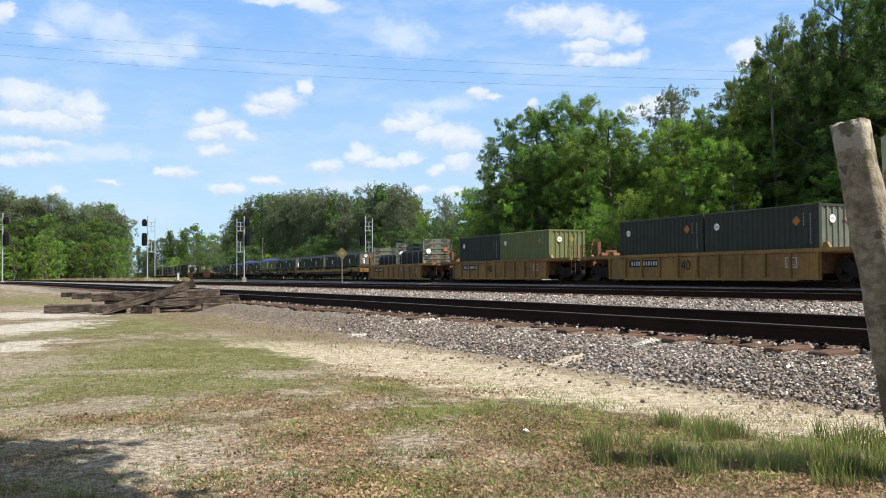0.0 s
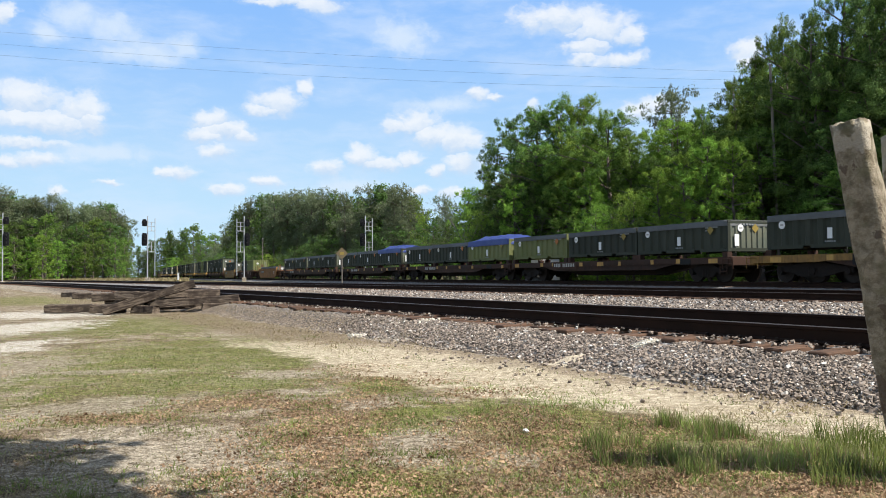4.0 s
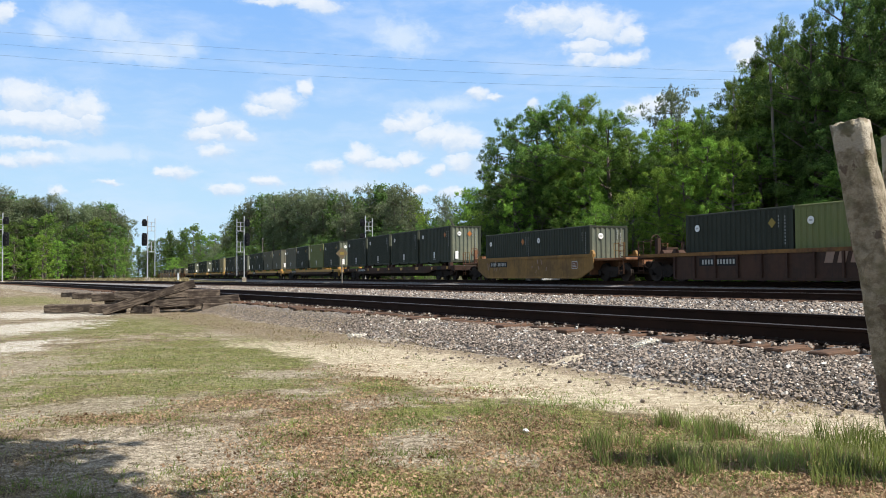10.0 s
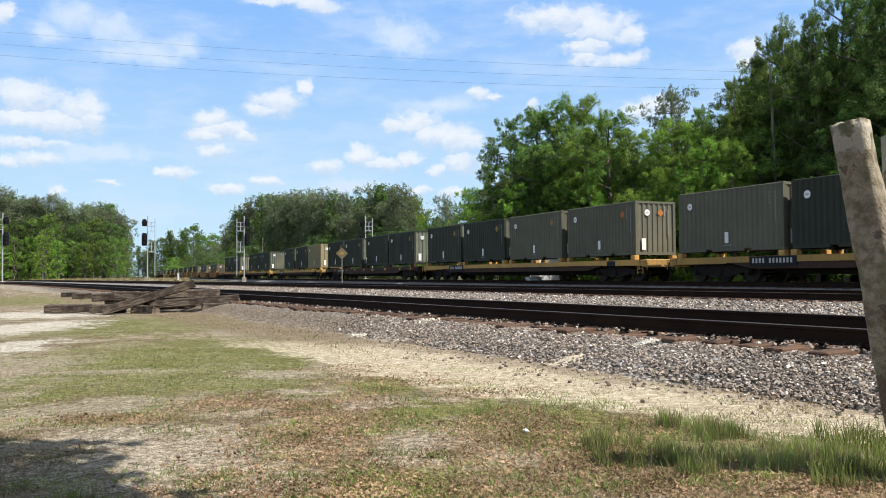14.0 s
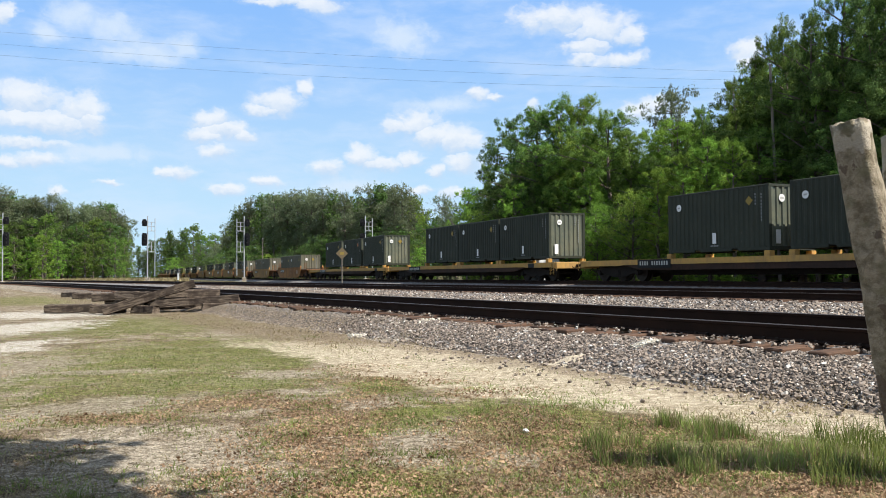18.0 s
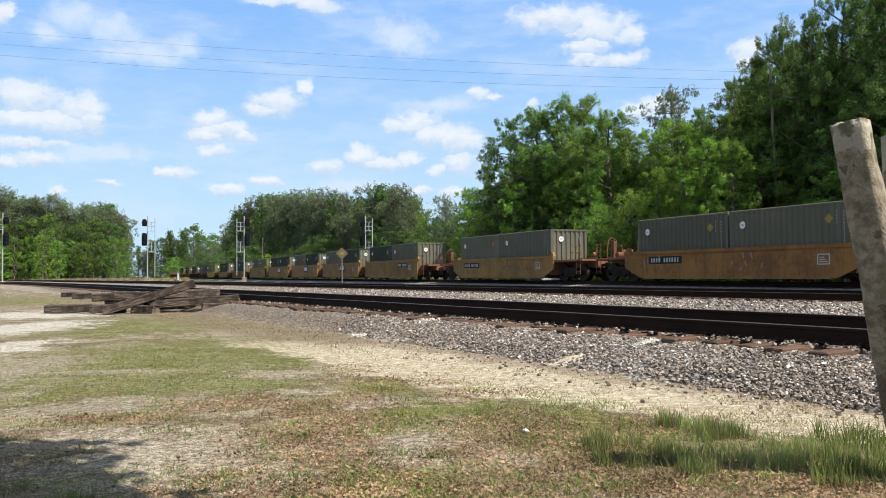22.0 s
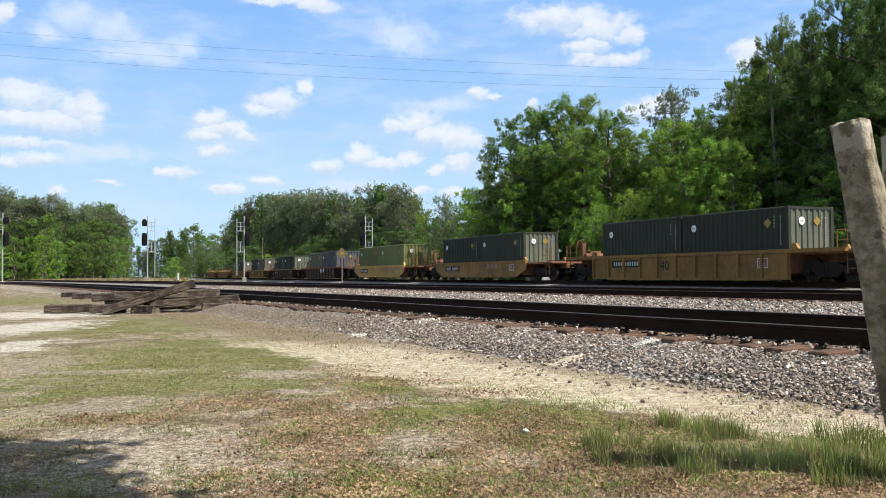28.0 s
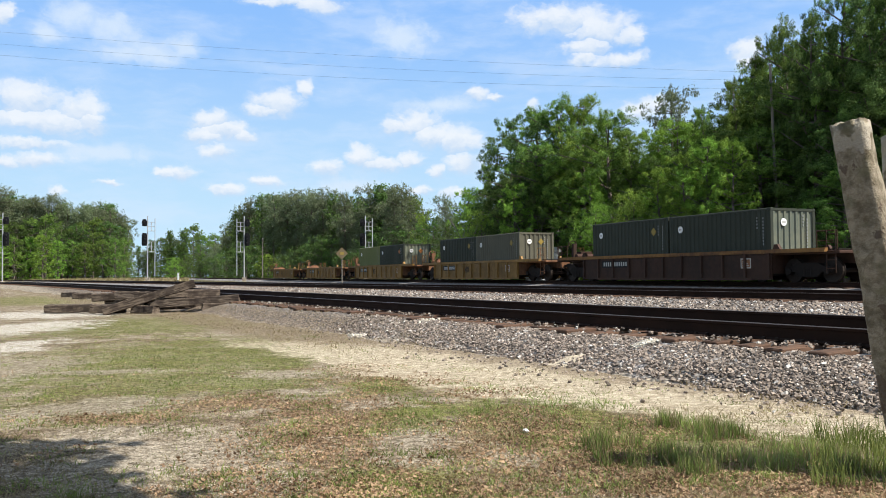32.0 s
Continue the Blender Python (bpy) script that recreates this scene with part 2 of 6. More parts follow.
DRIVE = ((-12.24, 25.2, 2.3, 2.4), (-9.1, 18.4, 1.2, 3.0), (-6.75, 13.1, 0.6, 1.3))


def inside(table, x, y):
    """How deep a place lies in a table of patches: 1 in the middle of one, 0 on its rim."""
    return max(1.0 - math.hypot((x - cx) / rx, (y - cy) / ry) for cx, cy, rx, ry in table)


def special_materials():
    # camouflage on the folded flat racks
    m, g, bs, _ = material("camouflage_paint")
    ob = g.n("ShaderNodeTexCoord").outputs["Object"]
    n1 = g.noise(ob, 1.1, 2.0)
    n2 = g.noise(g.vec("ADD", ob, (7.0, 3.0, 1.0)), 1.4, 2.0)
    c = g.mix(g.ramp(n1, 0.50, 0.53), (0.105, 0.122, 0.090), (0.035, 0.037, 0.032))
    c = g.mix(g.ramp(n2, 0.54, 0.57), c, (0.135, 0.132, 0.100))
    g.put(bs.inputs["Base Color"], c)
    bs.inputs["Roughness"].default_value = 0.7
    M["camo"] = m

    # split grey timber: long cracks and dark knots
    m, g, bs, _ = material("weathered_old_tie")
    ob = g.n("ShaderNodeTexCoord").outputs["Object"]
    rnd = g.n("ShaderNodeObjectInfo").outputs["Random"]
    grain = g.noise(g.vec("MULTIPLY", ob, (1.3, 16.0, 16.0)), 2.2, 5.0, 0.65)
    stain = g.noise(ob, 2.3, 4.0, 0.6)
    c = g.mix(g.ramp(grain, 0.36, 0.66), (0.040, 0.029, 0.022), (0.185, 0.145, 0.108))
    c = g.mix(g.math("MULTIPLY", g.ramp(stain, 0.46, 0.62), 0.75), c, (0.034, 0.025, 0.020))
    hsv = g.n("ShaderNodeHueSaturation", ins={"Color": c, "Value": g.math("ADD", 0.75, g.math("MULTIPLY", rnd, 0.6))})
    g.put(bs.inputs["Base Color"], hsv.outputs[0])
    bs.inputs["Roughness"].default_value = 0.9
    bs.inputs["Specular IOR Level"].default_value = 0.15
    bump(g, bs, grain, 0.9, 0.02)
    M["oldtie"] = m

    # crushed-stone ballast
    m, g, bs, _ = material("granite_ballast")
    ob = g.n("ShaderNodeTexCoord").outputs["Object"]
    cell = g.voronoi(ob, 15.0, out="Color")
    tone = g.n("ShaderNodeSeparateColor", ins={"Color": cell}).outputs[0]
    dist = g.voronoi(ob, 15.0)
    big = g.noise(ob, 0.5, 3.0)
    c = g.mix(tone, (0.105, 0.096, 0.095), (0.420, 0.395, 0.370))
    c = g.mix(g.math("MULTIPLY", g.ramp(big, 0.42, 0.7), 0.5), c, (0.280, 0.235, 0.180))
    sep = g.n("ShaderNodeSeparateXYZ", ins={"Vector": ob})
    along = g.math("ADD", g.math("MULTIPLY", g.math("SUBTRACT", sep.outputs[0], BASE.x), ALONG.x), g.math("MULTIPLY", g.math("SUBTRACT", sep.outputs[1], BASE.y), ALONG.y))
    lat = g.math("ADD", g.math("MULTIPLY", g.math("SUBTRACT", sep.outputs[0], BASE.x), ACROSS.x), g.math("MULTIPLY", g.math("SUBTRACT", sep.outputs[1], BASE.y), ACROSS.y))
    weedy = g.math("MULTIPLY", g.ramp(g.math("ADD", along, g.math("MULTIPLY", big, 4.0)), -1.0, 5.0), g.math("SUBTRACT", 1.0, g.ramp(lat, -1.0, -0.2)))
    c = g.mix(g.math("MULTIPLY", weedy, 0.85), c, g.mix(tone, (0.14, 0.098, 0.060), (0.33, 0.245, 0.155)))
    dusty = g.math("SUBTRACT", 1.0, g.ramp(g.math("ADD", lat, g.math("MULTIPLY", g.math("SUBTRACT", g.noise(ob, 2.2, 4.0), 0.5), 1.0)), -1.75, -1.35))
    c = g.mix(g.math("MULTIPLY", dusty, 0.85), c, g.mix(g.noise(ob, 11.0, 5.0, 0.7), (0.28, 0.225, 0.155), (0.62, 0.53, 0.39)))
    # cell rims darkened: the shade in the gaps between stones is painted in
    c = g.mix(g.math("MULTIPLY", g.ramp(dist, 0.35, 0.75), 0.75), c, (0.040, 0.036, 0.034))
    g.put(bs.inputs["Base Color"], c)
    bs.inputs["Roughness"].default_value = 0.9
    bump(g, bs, g.math("SUBTRACT", 1.0, dist), 1.0, 0.05)
    M["ballast"] = m

    m, g, bs, _ = material("ballast_stone")
    geo = g.n("ShaderNodeNewGeometry")
    rnd = geo.outputs["Random Per Island"]
    c = g.mix(g.math("POWER", rnd, 1.3), (0.120, 0.096, 0.078), (0.430, 0.350, 0.280))
    c = g.mix(g.ramp(rnd, 0.93, 0.97), c, (0.62, 0.58, 0.52))
    g.put(bs.inputs["Base Color"], c)
    bs.inputs["Roughness"].default_value = 0.88
    M["stone"] = m

    m, g, bs, _ = material("limestone_rubble")
    geo = g.n("ShaderNodeNewGeometry")
    g.put(bs.inputs["Base Color"], g.mix(geo.outputs["Random Per Island"], (0.46, 0.42, 0.34), (0.72, 0.67, 0.57)))
    bs.inputs["Roughness"].default_value = 0.9
    M["pale_stone"] = m

    m, g, bs, _ = material("tipped_sand")
    ob = g.n("ShaderNodeTexCoord").outputs["Object"]
    n1, n2 = g.noise(ob, 9.0, 5.0, 0.65), g.noise(ob, 60.0, 4.0, 0.7)
    c = g.mix(n1, (0.34, 0.275, 0.19), (0.68, 0.59, 0.44))
    g.put(bs.inputs["Base Color"], g.mix(g.math("MULTIPLY", g.ramp(n2, 0.52, 0.66), 0.5), c, (0.26, 0.20, 0.13)))
    bs.inputs["Roughness"].default_value = 0.95
    bump(g, bs, n2, 0.8, 0.02)
    M["heap"] = m

    # the yard: sand, dry leaves, thin grass
    m, g, bs, _ = material("sandy_yard")
    ob = g.n("ShaderNodeTexCoord").outputs["Object"]
    sep = g.n("ShaderNodeSeparateXYZ", ins={"Vector": ob})
    # lateral distance from the near rail
    lat = g.math("ADD", g.math("MULTIPLY", g.math("SUBTRACT", sep.outputs[0], BASE.x), ACROSS.x), g.math("MULTIPLY", g.math("SUBTRACT", sep.outputs[1], BASE.y), ACROSS.y))
    n_low = g.noise(ob, 0.33, 3.0, 0.55)
    n_mid = g.noise(ob, 1.3, 4.0, 0.6)
    n_fine = g.noise(ob, 11.0, 5.0, 0.7)
    n_dots = g.noise(ob, 34.0, 3.0, 0.7)
    sand = g.mix(n_fine, (0.360, 0.310, 0.235), (0.660, 0.585, 0.465))
    sand = g.mix(g.math("MULTIPLY", g.ramp(n_low, 0.45, 0.66), 0.35), sand, (0.280, 0.235, 0.170))
    soil = g.mix(n_fine, (0.125, 0.090, 0.058), (0.320, 0.245, 0.165))
    litter = g.mix(g.ramp(n_dots, 0.38, 0.62), (0.105, 0.066, 0.037), (0.430, 0.285, 0.168))
    green = g.mix(n_fine, (0.090, 0.115, 0.020), (0.290, 0.310, 0.070))
    n_edge = g.noise(ob, 2.3, 5.0, 0.62)
    ragged = g.math("ADD", g.math("MULTIPLY", g.math("SUBTRACT", n_edge, 0.5), 3.2), g.math("MULTIPLY", g.math("SUBTRACT", n_fine, 0.5), 1.2))

    def spots(table, soft=0.45):
        """A ragged mask of elliptic spots: x, y and half axes in metres."""
        best = None
        for cx, cy, rx, ry in table:
            p = g.math("MULTIPLY", g.math("SUBTRACT", sep.outputs[0], cx), 1 / rx)
            q = g.math("MULTIPLY", g.math("SUBTRACT", sep.outputs[1], cy), 1 / ry)
            d = g.math("SUBTRACT", 1.0, g.math("SQRT", g.math("ADD", g.math("MULTIPLY", p, p), g.math("MULTIPLY", q, q))))
            best = d if best is None else g.math("MAXIMUM", best, d)
        return g.ramp(g.math("ADD", g.math("MAXIMUM", best, -1.5), ragged), -soft * 0.35, soft * 0.6)

    ground = g.mix(g.ramp(n_mid, 0.42, 0.60), soil, litter)
    ground = g.mix(g.math("MULTIPLY", g.ramp(g.math("ADD", n_mid, g.math("MULTIPLY", n_dots, 0.35)), 0.60, 0.74), 0.85), ground, sand)
    bare = g.math("ADD", g.noise(g.vec("ADD", ob, (5.0, 17.0, 0.0)), 0.75, 5.0, 0.62), g.math("MULTIPLY", g.math("SUBTRACT", n_fine, 0.5), 0.22))
    ground = g.mix(g.math("MULTIPLY", g.ramp(bare, 0.55, 0.63), 0.60), ground, sand)
    # beds of brown oak leaves, turf, and bare sand where cars have turned
    ground = g.mix(g.math("MULTIPLY", spots(LITTER), 0.70), ground, litter)
    turf = g.math("MAXIMUM", spots(TURF),
                  g.math("MULTIPLY", g.ramp(g.noise(g.vec("ADD", ob, (31.0, 8.0, 0.0)), 0.42, 4.0, 0.6), 0.50, 0.62), 0.45))
    ground = g.mix(g.math("MULTIPLY", turf, g.math("ADD", 0.42, g.math("MULTIPLY", g.ramp(n_dots, 0.35, 0.62), 0.45))), ground, green)
    ground = g.mix(g.math("MULTIPLY", spots(BARE, 0.5), 0.74), ground, sand)
    # bare vehicle track of pale sand that runs beside the ballast, and ends in litter near the old ties
    edge = g.math("ADD", lat, g.math("ADD", g.math("MULTIPLY", g.math("SUBTRACT", n_mid, 0.5), 2.0), g.math("MULTIPLY", g.math("SUBTRACT", n_fine, 0.5), 0.7)))
    fwd = g.math("ADD", g.math("MULTIPLY", g.math("SUBTRACT", sep.outputs[0], BASE.x), ALONG.x), g.math("MULTIPLY", g.math("SUBTRACT", sep.outputs[1], BASE.y), ALONG.y))
    near_end = g.math("MULTIPLY", g.math("SUBTRACT", 1.0, g.ramp(fwd, -9.5, -6.5)), 0.75)
    lane = g.math("MULTIPLY", g.ramp(g.math("SUBTRACT", edge, near_end), -4.15, -3.65), g.math("SUBTRACT", 1.0, g.ramp(edge, -1.9, -1.1)))
    lane = g.math("MULTIPLY", lane, g.math("SUBTRACT", 1.0, g.math("MULTIPLY", g.ramp(g.math("ADD", fwd, g.math("MULTIPLY", g.math("SUBTRACT", n_low, 0.5), 4.0)), -1.6, 1.6), 0.92)))
    clod = g.ramp(g.noise(g.vec("ADD", ob, (2.0, 9.0, 0.0)), 5.5, 5.0, 0.7), 0.50, 0.66)
    pale = g.mix(n_fine, (0.520, 0.440, 0.315), (0.900, 0.800, 0.615))
    pale = g.mix(g.math("MULTIPLY", clod, 0.40), pale, (0.200, 0.150, 0.095))
    ground = g.mix(g.math("MULTIPLY", lane, 0.9), ground, pale)
    # strip of dry straw and soil at the toe of the ballast
    toe = g.math("MULTIPLY", g.ramp(g.math("ADD", edge, g.math("MULTIPLY", g.ramp(fwd, -2.5, 2.0), 1.3)), -2.3, -1.7), g.math("SUBTRACT", 1.0, g.ramp(lat, 0.0, 1.0)))
    ground = g.mix(g.math("MULTIPLY", toe, 0.75), ground, g.mix(n_dots, (0.150, 0.112, 0.076), (0.430, 0.340, 0.240)))
    # white sand of the drive on the far side of the yard
    drive = spots(DRIVE, 0.4)
    ground = g.mix(g.math("MULTIPLY", drive, 0.9), ground, g.mix(n_fine, (0.68, 0.63, 0.54), (0.90, 0.86, 0.78)))
    # rough grass beyond the tracks
    wild = g.mix(g.noise(ob, 0.9, 5.0, 0.7), (0.060, 0.075, 0.026), (0.240, 0.215, 0.110))
    ground = g.mix(g.ramp(lat, 9.0, 16.0), ground, wild)
    mott = g.noise(g.vec("ADD", ob, (3.0, 1.0, 0.0)), 24.0, 3.0, 0.65)
    loose = g.math("SUBTRACT", 1.0, g.math("MULTIPLY", lane, 0.75))
    ground = g.mix(g.math("MULTIPLY", loose, g.math("MULTIPLY", g.ramp(mott, 0.50, 0.62), 0.62)), ground, (0.105, 0.078, 0.046))
    ground = g.mix(g.math("MULTIPLY", loose, g.math("MULTIPLY", g.ramp(mott, 0.46, 0.36), 0.40)), ground, (0.500, 0.415, 0.285))
    speck = g.noise(ob, 75.0, 3.0, 0.75)
    dark = g.math("MULTIPLY", g.ramp(g.math("ADD", speck, g.math("MULTIPLY", g.math("SUBTRACT", n_fine, 0.5), 0.6)), 0.62, 0.44), 0.80)
    ground = g.mix(dark, ground, g.mix(1.0, ground, (0.30, 0.27, 0.22), "MULTIPLY"))
    ground = g.mix(g.math("MULTIPLY", g.ramp(speck, 0.60, 0.70), 0.65), ground, (0.56, 0.47, 0.33))
    g.put(bs.inputs["Base Color"], ground)
    bs.inputs["Specular IOR Level"].default_value = 0.1
    bs.inputs["Roughness"].default_value = 0.95
    bump(g, bs, g.math("ADD", n_fine, g.math("MULTIPLY", n_dots, 0.6)), 0.9, 0.03)
    M["yard"] = m

    def leafy(name, dark, light, trans):
        m, g, bs, out = material(name)
        rnd = g.n("ShaderNodeNewGeometry").outputs["Random Per Island"]
        orn = g.n("ShaderNodeObjectInfo").outputs["Random"]
        clump = g.noise(g.n("ShaderNodeTexCoord").outputs["Object"], 1.6, 3.0, 0.6)
        c = g.mix(g.math("ADD", g.math("MULTIPLY", rnd, 0.45), g.math("MULTIPLY", g.ramp(clump, 0.40, 0.62), 0.55)), dark, light)
        hsv = g.n("ShaderNodeHueSaturation", ins={"Color": c, "Hue": g.math("ADD", 0.485, g.math("MULTIPLY", orn, 0.03)), "Value": g.math("ADD", 0.8, g.math("MULTIPLY", orn, 0.4))})
        g.put(bs.inputs["Base Color"], hsv.outputs[0])
        bs.inputs["Roughness"].default_value = 0.65
        bs.inputs["Specular IOR Level"].default_value = 0.2
        tr = g.n("ShaderNodeBsdfTranslucent", ins={"Color": hsv.outputs[0]})
        mx = g.n("ShaderNodeMixShader", ins={"Fac": trans})
        g.t.links.new(bs.outputs[0], mx.inputs[1])
        g.t.links.new(tr.outputs[0], mx.inputs[2])
        g.t.links.new(mx.outputs[0], out.inputs[0])
        return m

    M["leaf"] = leafy("broad_leaves", (0.035, 0.080, 0.014), (0.285, 0.440, 0.085), 0.32)
    M["leaf_bright"] = leafy("spring_leaves", (0.070, 0.150, 0.018), (0.360, 0.560, 0.088), 0.34)
    M["leaf_dark"] = leafy("dark_leaves", (0.022, 0.052, 0.012), (0.185, 0.290, 0.072), 0.30)
    M["needle"] = leafy("pine_needles", (0.112, 0.138, 0.074), (0.230, 0.273, 0.146), 0.35)
    M["blade"] = leafy("grass_blades", (0.090, 0.125, 0.028), (0.310, 0.370, 0.105), 0.38)
    M["straw"] = leafy("dry_grass", (0.190, 0.150, 0.070), (0.420, 0.350, 0.190), 0.3)
    M["dead_leaf"] = leafy("dead_leaves", (0.165, 0.098, 0.054), (0.540, 0.375, 0.225), 0.15)
    M["bark"] = worn("grey_bark", (0.150, 0.125, 0.105), (0.075, 0.060, 0.050), 0.9, 0, 6, 0.7, 0.3, 0.02)
    M["deadwood"] = worn("bare_twigs", (0.235, 0.205, 0.180), (0.150, 0.125, 0.105), 0.9, 0, 6, 0.5, 0, 0.0)
    m, g, bs, _ = material("weathered_post")
    ob = g.n("ShaderNodeTexCoord").outputs["Object"]
    sep = g.n("ShaderNodeSeparateXYZ", ins={"Vector": ob})
    n1, n2, n3 = g.noise(ob, 7.0, 4.0), g.noise(ob, 28.0, 5.0, 0.65), g.noise(ob, 120.0, 3.0, 0.7)
    c = g.mix(g.ramp(n2, 0.32, 0.68), (0.150, 0.122, 0.080), (0.345, 0.295, 0.215))
    c = g.mix(g.math("MULTIPLY", g.ramp(g.noise(ob, 16.0, 4.0), 0.50, 0.66), 0.5), c, (0.150, 0.140, 0.075))
    c = g.mix(g.math("MULTIPLY", g.ramp(g.math("ADD", n1, g.math("MULTIPLY", n3, 0.05)), 0.58, 0.60), 0.8), c, (0.095, 0.066, 0.048))
    crack = g.voronoi(g.vec("ADD", ob, g.vec("MULTIPLY", g.noise(ob, 9.0, 3.0, 0.5, True), (0.12, 0.12, 0.12))), 6.0, "DISTANCE_TO_EDGE")
    c = g.mix(g.math("MULTIPLY", g.math("SUBTRACT", 1.0, g.ramp(crack, 0.002, 0.014)), 0.4), c, (0.130, 0.110, 0.075))
    chip = g.ramp(g.math("ADD", n1, g.math("MULTIPLY", g.math("SUBTRACT", sep.outputs[2], 1.52), 0.9)), 0.50, 0.54)
    c = g.mix(g.math("MULTIPLY", chip, 0.8), c, g.mix(n3, (0.28, 0.240, 0.180), (0.600, 0.540, 0.430)))
    g.put(bs.inputs["Base Color"], c)
    bs.inputs["Roughness"].default_value = 0.93
    bs.inputs["Specular IOR Level"].default_value = 0.15
    bump(g, bs, g.math("ADD", g.math("MULTIPLY", n2, 1.0), g.math("MULTIPLY", n3, 0.5)), 0.9, 0.012)
    M["post"] = m


# ---- plan: the two straight main tracks and the diverging train track ----
BASE = Vector((0.16, 15.5, 0.0))
ALONG = Vector((math.cos(2.095), math.sin(2.095), 0.0))
ACROSS = Vector((ALONG.y, -ALONG.x, 0.0))
NEAR_HEAD = 0.530
TRAIN_HEAD = 0.715
TRAIN_FROM = Vector((14.34, 33.30, 0.0))
TRAIN_WAY = Vector((math.cos(-1.13711), math.sin(-1.13711), 0.0))
TRAIN_FAR = Vector((-TRAIN_WAY.y, TRAIN_WAY.x, 0.0))


def main_point(a, e):
    """A point of the main line: a metres along it from the yard, e metres behind the nearest rail."""
    return BASE + ALONG * a + ACROSS * (e - 0.0004 * max(0.0, a - 25.0) ** 2)


def bend(back):
    """How far (radians) the train's track has turned away, back metres behind its start."""
    return -0.056 * (1.0 - np.exp(-np.maximum(back, 0.0) / 53.0))


BACK = np.arange(0.0, 901.0)
TURN = math.atan2(TRAIN_WAY.y, TRAIN_WAY.x) + bend(BACK)
TRAIN_X = TRAIN_FROM.x - np.concatenate([[0.0], np.cumsum((np.cos(TURN[1:]) + np.cos(TURN[:-1])) / 2)])
TRAIN_Y = TRAIN_FROM.y - np.concatenate([[0.0], np.cumsum((np.sin(TURN[1:]) + np.sin(TURN[:-1])) / 2)])


def train_point(s):
    """Place and heading (radians) at s metres on the train's track; it bends away gently far off."""
    if s >= 0:
        return TRAIN_FROM + TRAIN_WAY * s, math.atan2(TRAIN_WAY.y, TRAIN_WAY.x)
    return Vector((float(np.interp(-s, BACK, TRAIN_X)), float(np.interp(-s, BACK, TRAIN_Y)), 0.0)), float(np.interp(-s, BACK, TURN))


special_materials()


# ---- mesh writing ----
def mesh_from(name, verts, faces, mats, smooth=False, index=None):
    me = bpy.data.meshes.new(name)
    me.from_pydata([tuple(v) for v in verts], [], [tuple(f) for f in faces])
    for m in mats if isinstance(mats, (list, tuple)) else [mats]:
        me.materials.append(m)
    if index is not None:
        me.polygons.foreach_set("material_index", index)
    if smooth:
        me.polygons.foreach_set("use_smooth", [True] * len(me.polygons))
    me.update()
    return me


class Shape:
    """Collects simple solids into one mesh."""

    def __init__(self):
        self.v, self.f = [], []

    def add(self, verts, faces):
        n = len(self.v)
        self.v += [tuple(p) for p in verts]
        self.f += [tuple(i + n for i in f) for f in faces]
        return self

    def box(self, x0, x1, y0, y1, z0, z1):
        return self.add([(x0, y0, z0), (x1, y0, z0), (x1, y1, z0), (x0, y1, z0), (x0, y0, z1), (x1, y0, z1), (x1, y1, z1), (x0, y1, z1)],
                        [(3, 2, 1, 0), (4, 5, 6, 7), (0, 1, 5, 4), (1, 2, 6, 5), (2, 3, 7, 6), (3, 0, 4, 7)])

    def bevel(self, x0, x1, y0, y1, z0, z1, b):
        """A box with its upright edges and rim chamfered."""
        def ring(i, z):
            return [(x0 + i + b, y0 + i, z), (x1 - i - b, y0 + i, z), (x1 - i, y0 + i + b, z), (x1 - i, y1 - i - b, z),
                    (x1 - i - b, y1 - i, z), (x0 + i + b, y1 - i, z), (x0 + i, y1 - i - b, z), (x0 + i, y0 + i + b, z)]
        v = ring(b, z0) + ring(0, z0 + b) + ring(0, z1 - b) + ring(b, z1)
        f = [tuple(range(7, -1, -1)), tuple(range(24, 32))]
        for k in range(3):
            f += [(8 * k + i, 8 * k + (i + 1) % 8, 8 * k + 8 + (i + 1) % 8, 8 * k + 8 + i) for i in range(8)]
        return self.add(v, f)

    def rod(self, p, q, r, n=8, r2=None):
        p, q = Vector(p), Vector(q)
        d = (q - p).normalized()
        a = d.orthogonal().normalized()
        b = d.cross(a)
        r2 = r if r2 is None else r2
        ring = [(math.cos(2 * math.pi * i / n), math.sin(2 * math.pi * i / n)) for i in range(n)]
        v = [p + (a * c + b * s) * r for c, s in ring] + [q + (a * c + b * s) * r2 for c, s in ring]
        f = [(i, (i + 1) % n, n + (i + 1) % n, n + i) for i in range(n)]
        return self.add(v, f + [tuple(range(n - 1, -1, -1)), tuple(range(n, 2 * n))])

    def prism(self, outline, y0, y1):
        """An outline in x, z pushed from y0 to y1."""
        n = len(outline)
        v = [(x, y0, z) for x, z in outline] + [(x, y1, z) for x, z in outline]
        f = [(i, (i + 1) % n, n + (i + 1) % n, n + i) for i in range(n)]
        return self.add(v, f + [tuple(range(n - 1, -1, -1)), tuple(range(n, 2 * n))])

    def mesh(self, name, mat, smooth=False):
        return mesh_from(name, self.v, self.f, mat, smooth)


def part(name, mesh, parent, label="", at=None):
    ob = new(name, mesh)
    ob.parent = parent
    if at is not None:
        ob.matrix_basis = at
    return tagged(ob, label) if label else ob


def thing(name, at, label, category, group="", kind=""):
    ob = new(name)
    ob.matrix_basis = at
    return tagged(ob, label, category, group, kind)


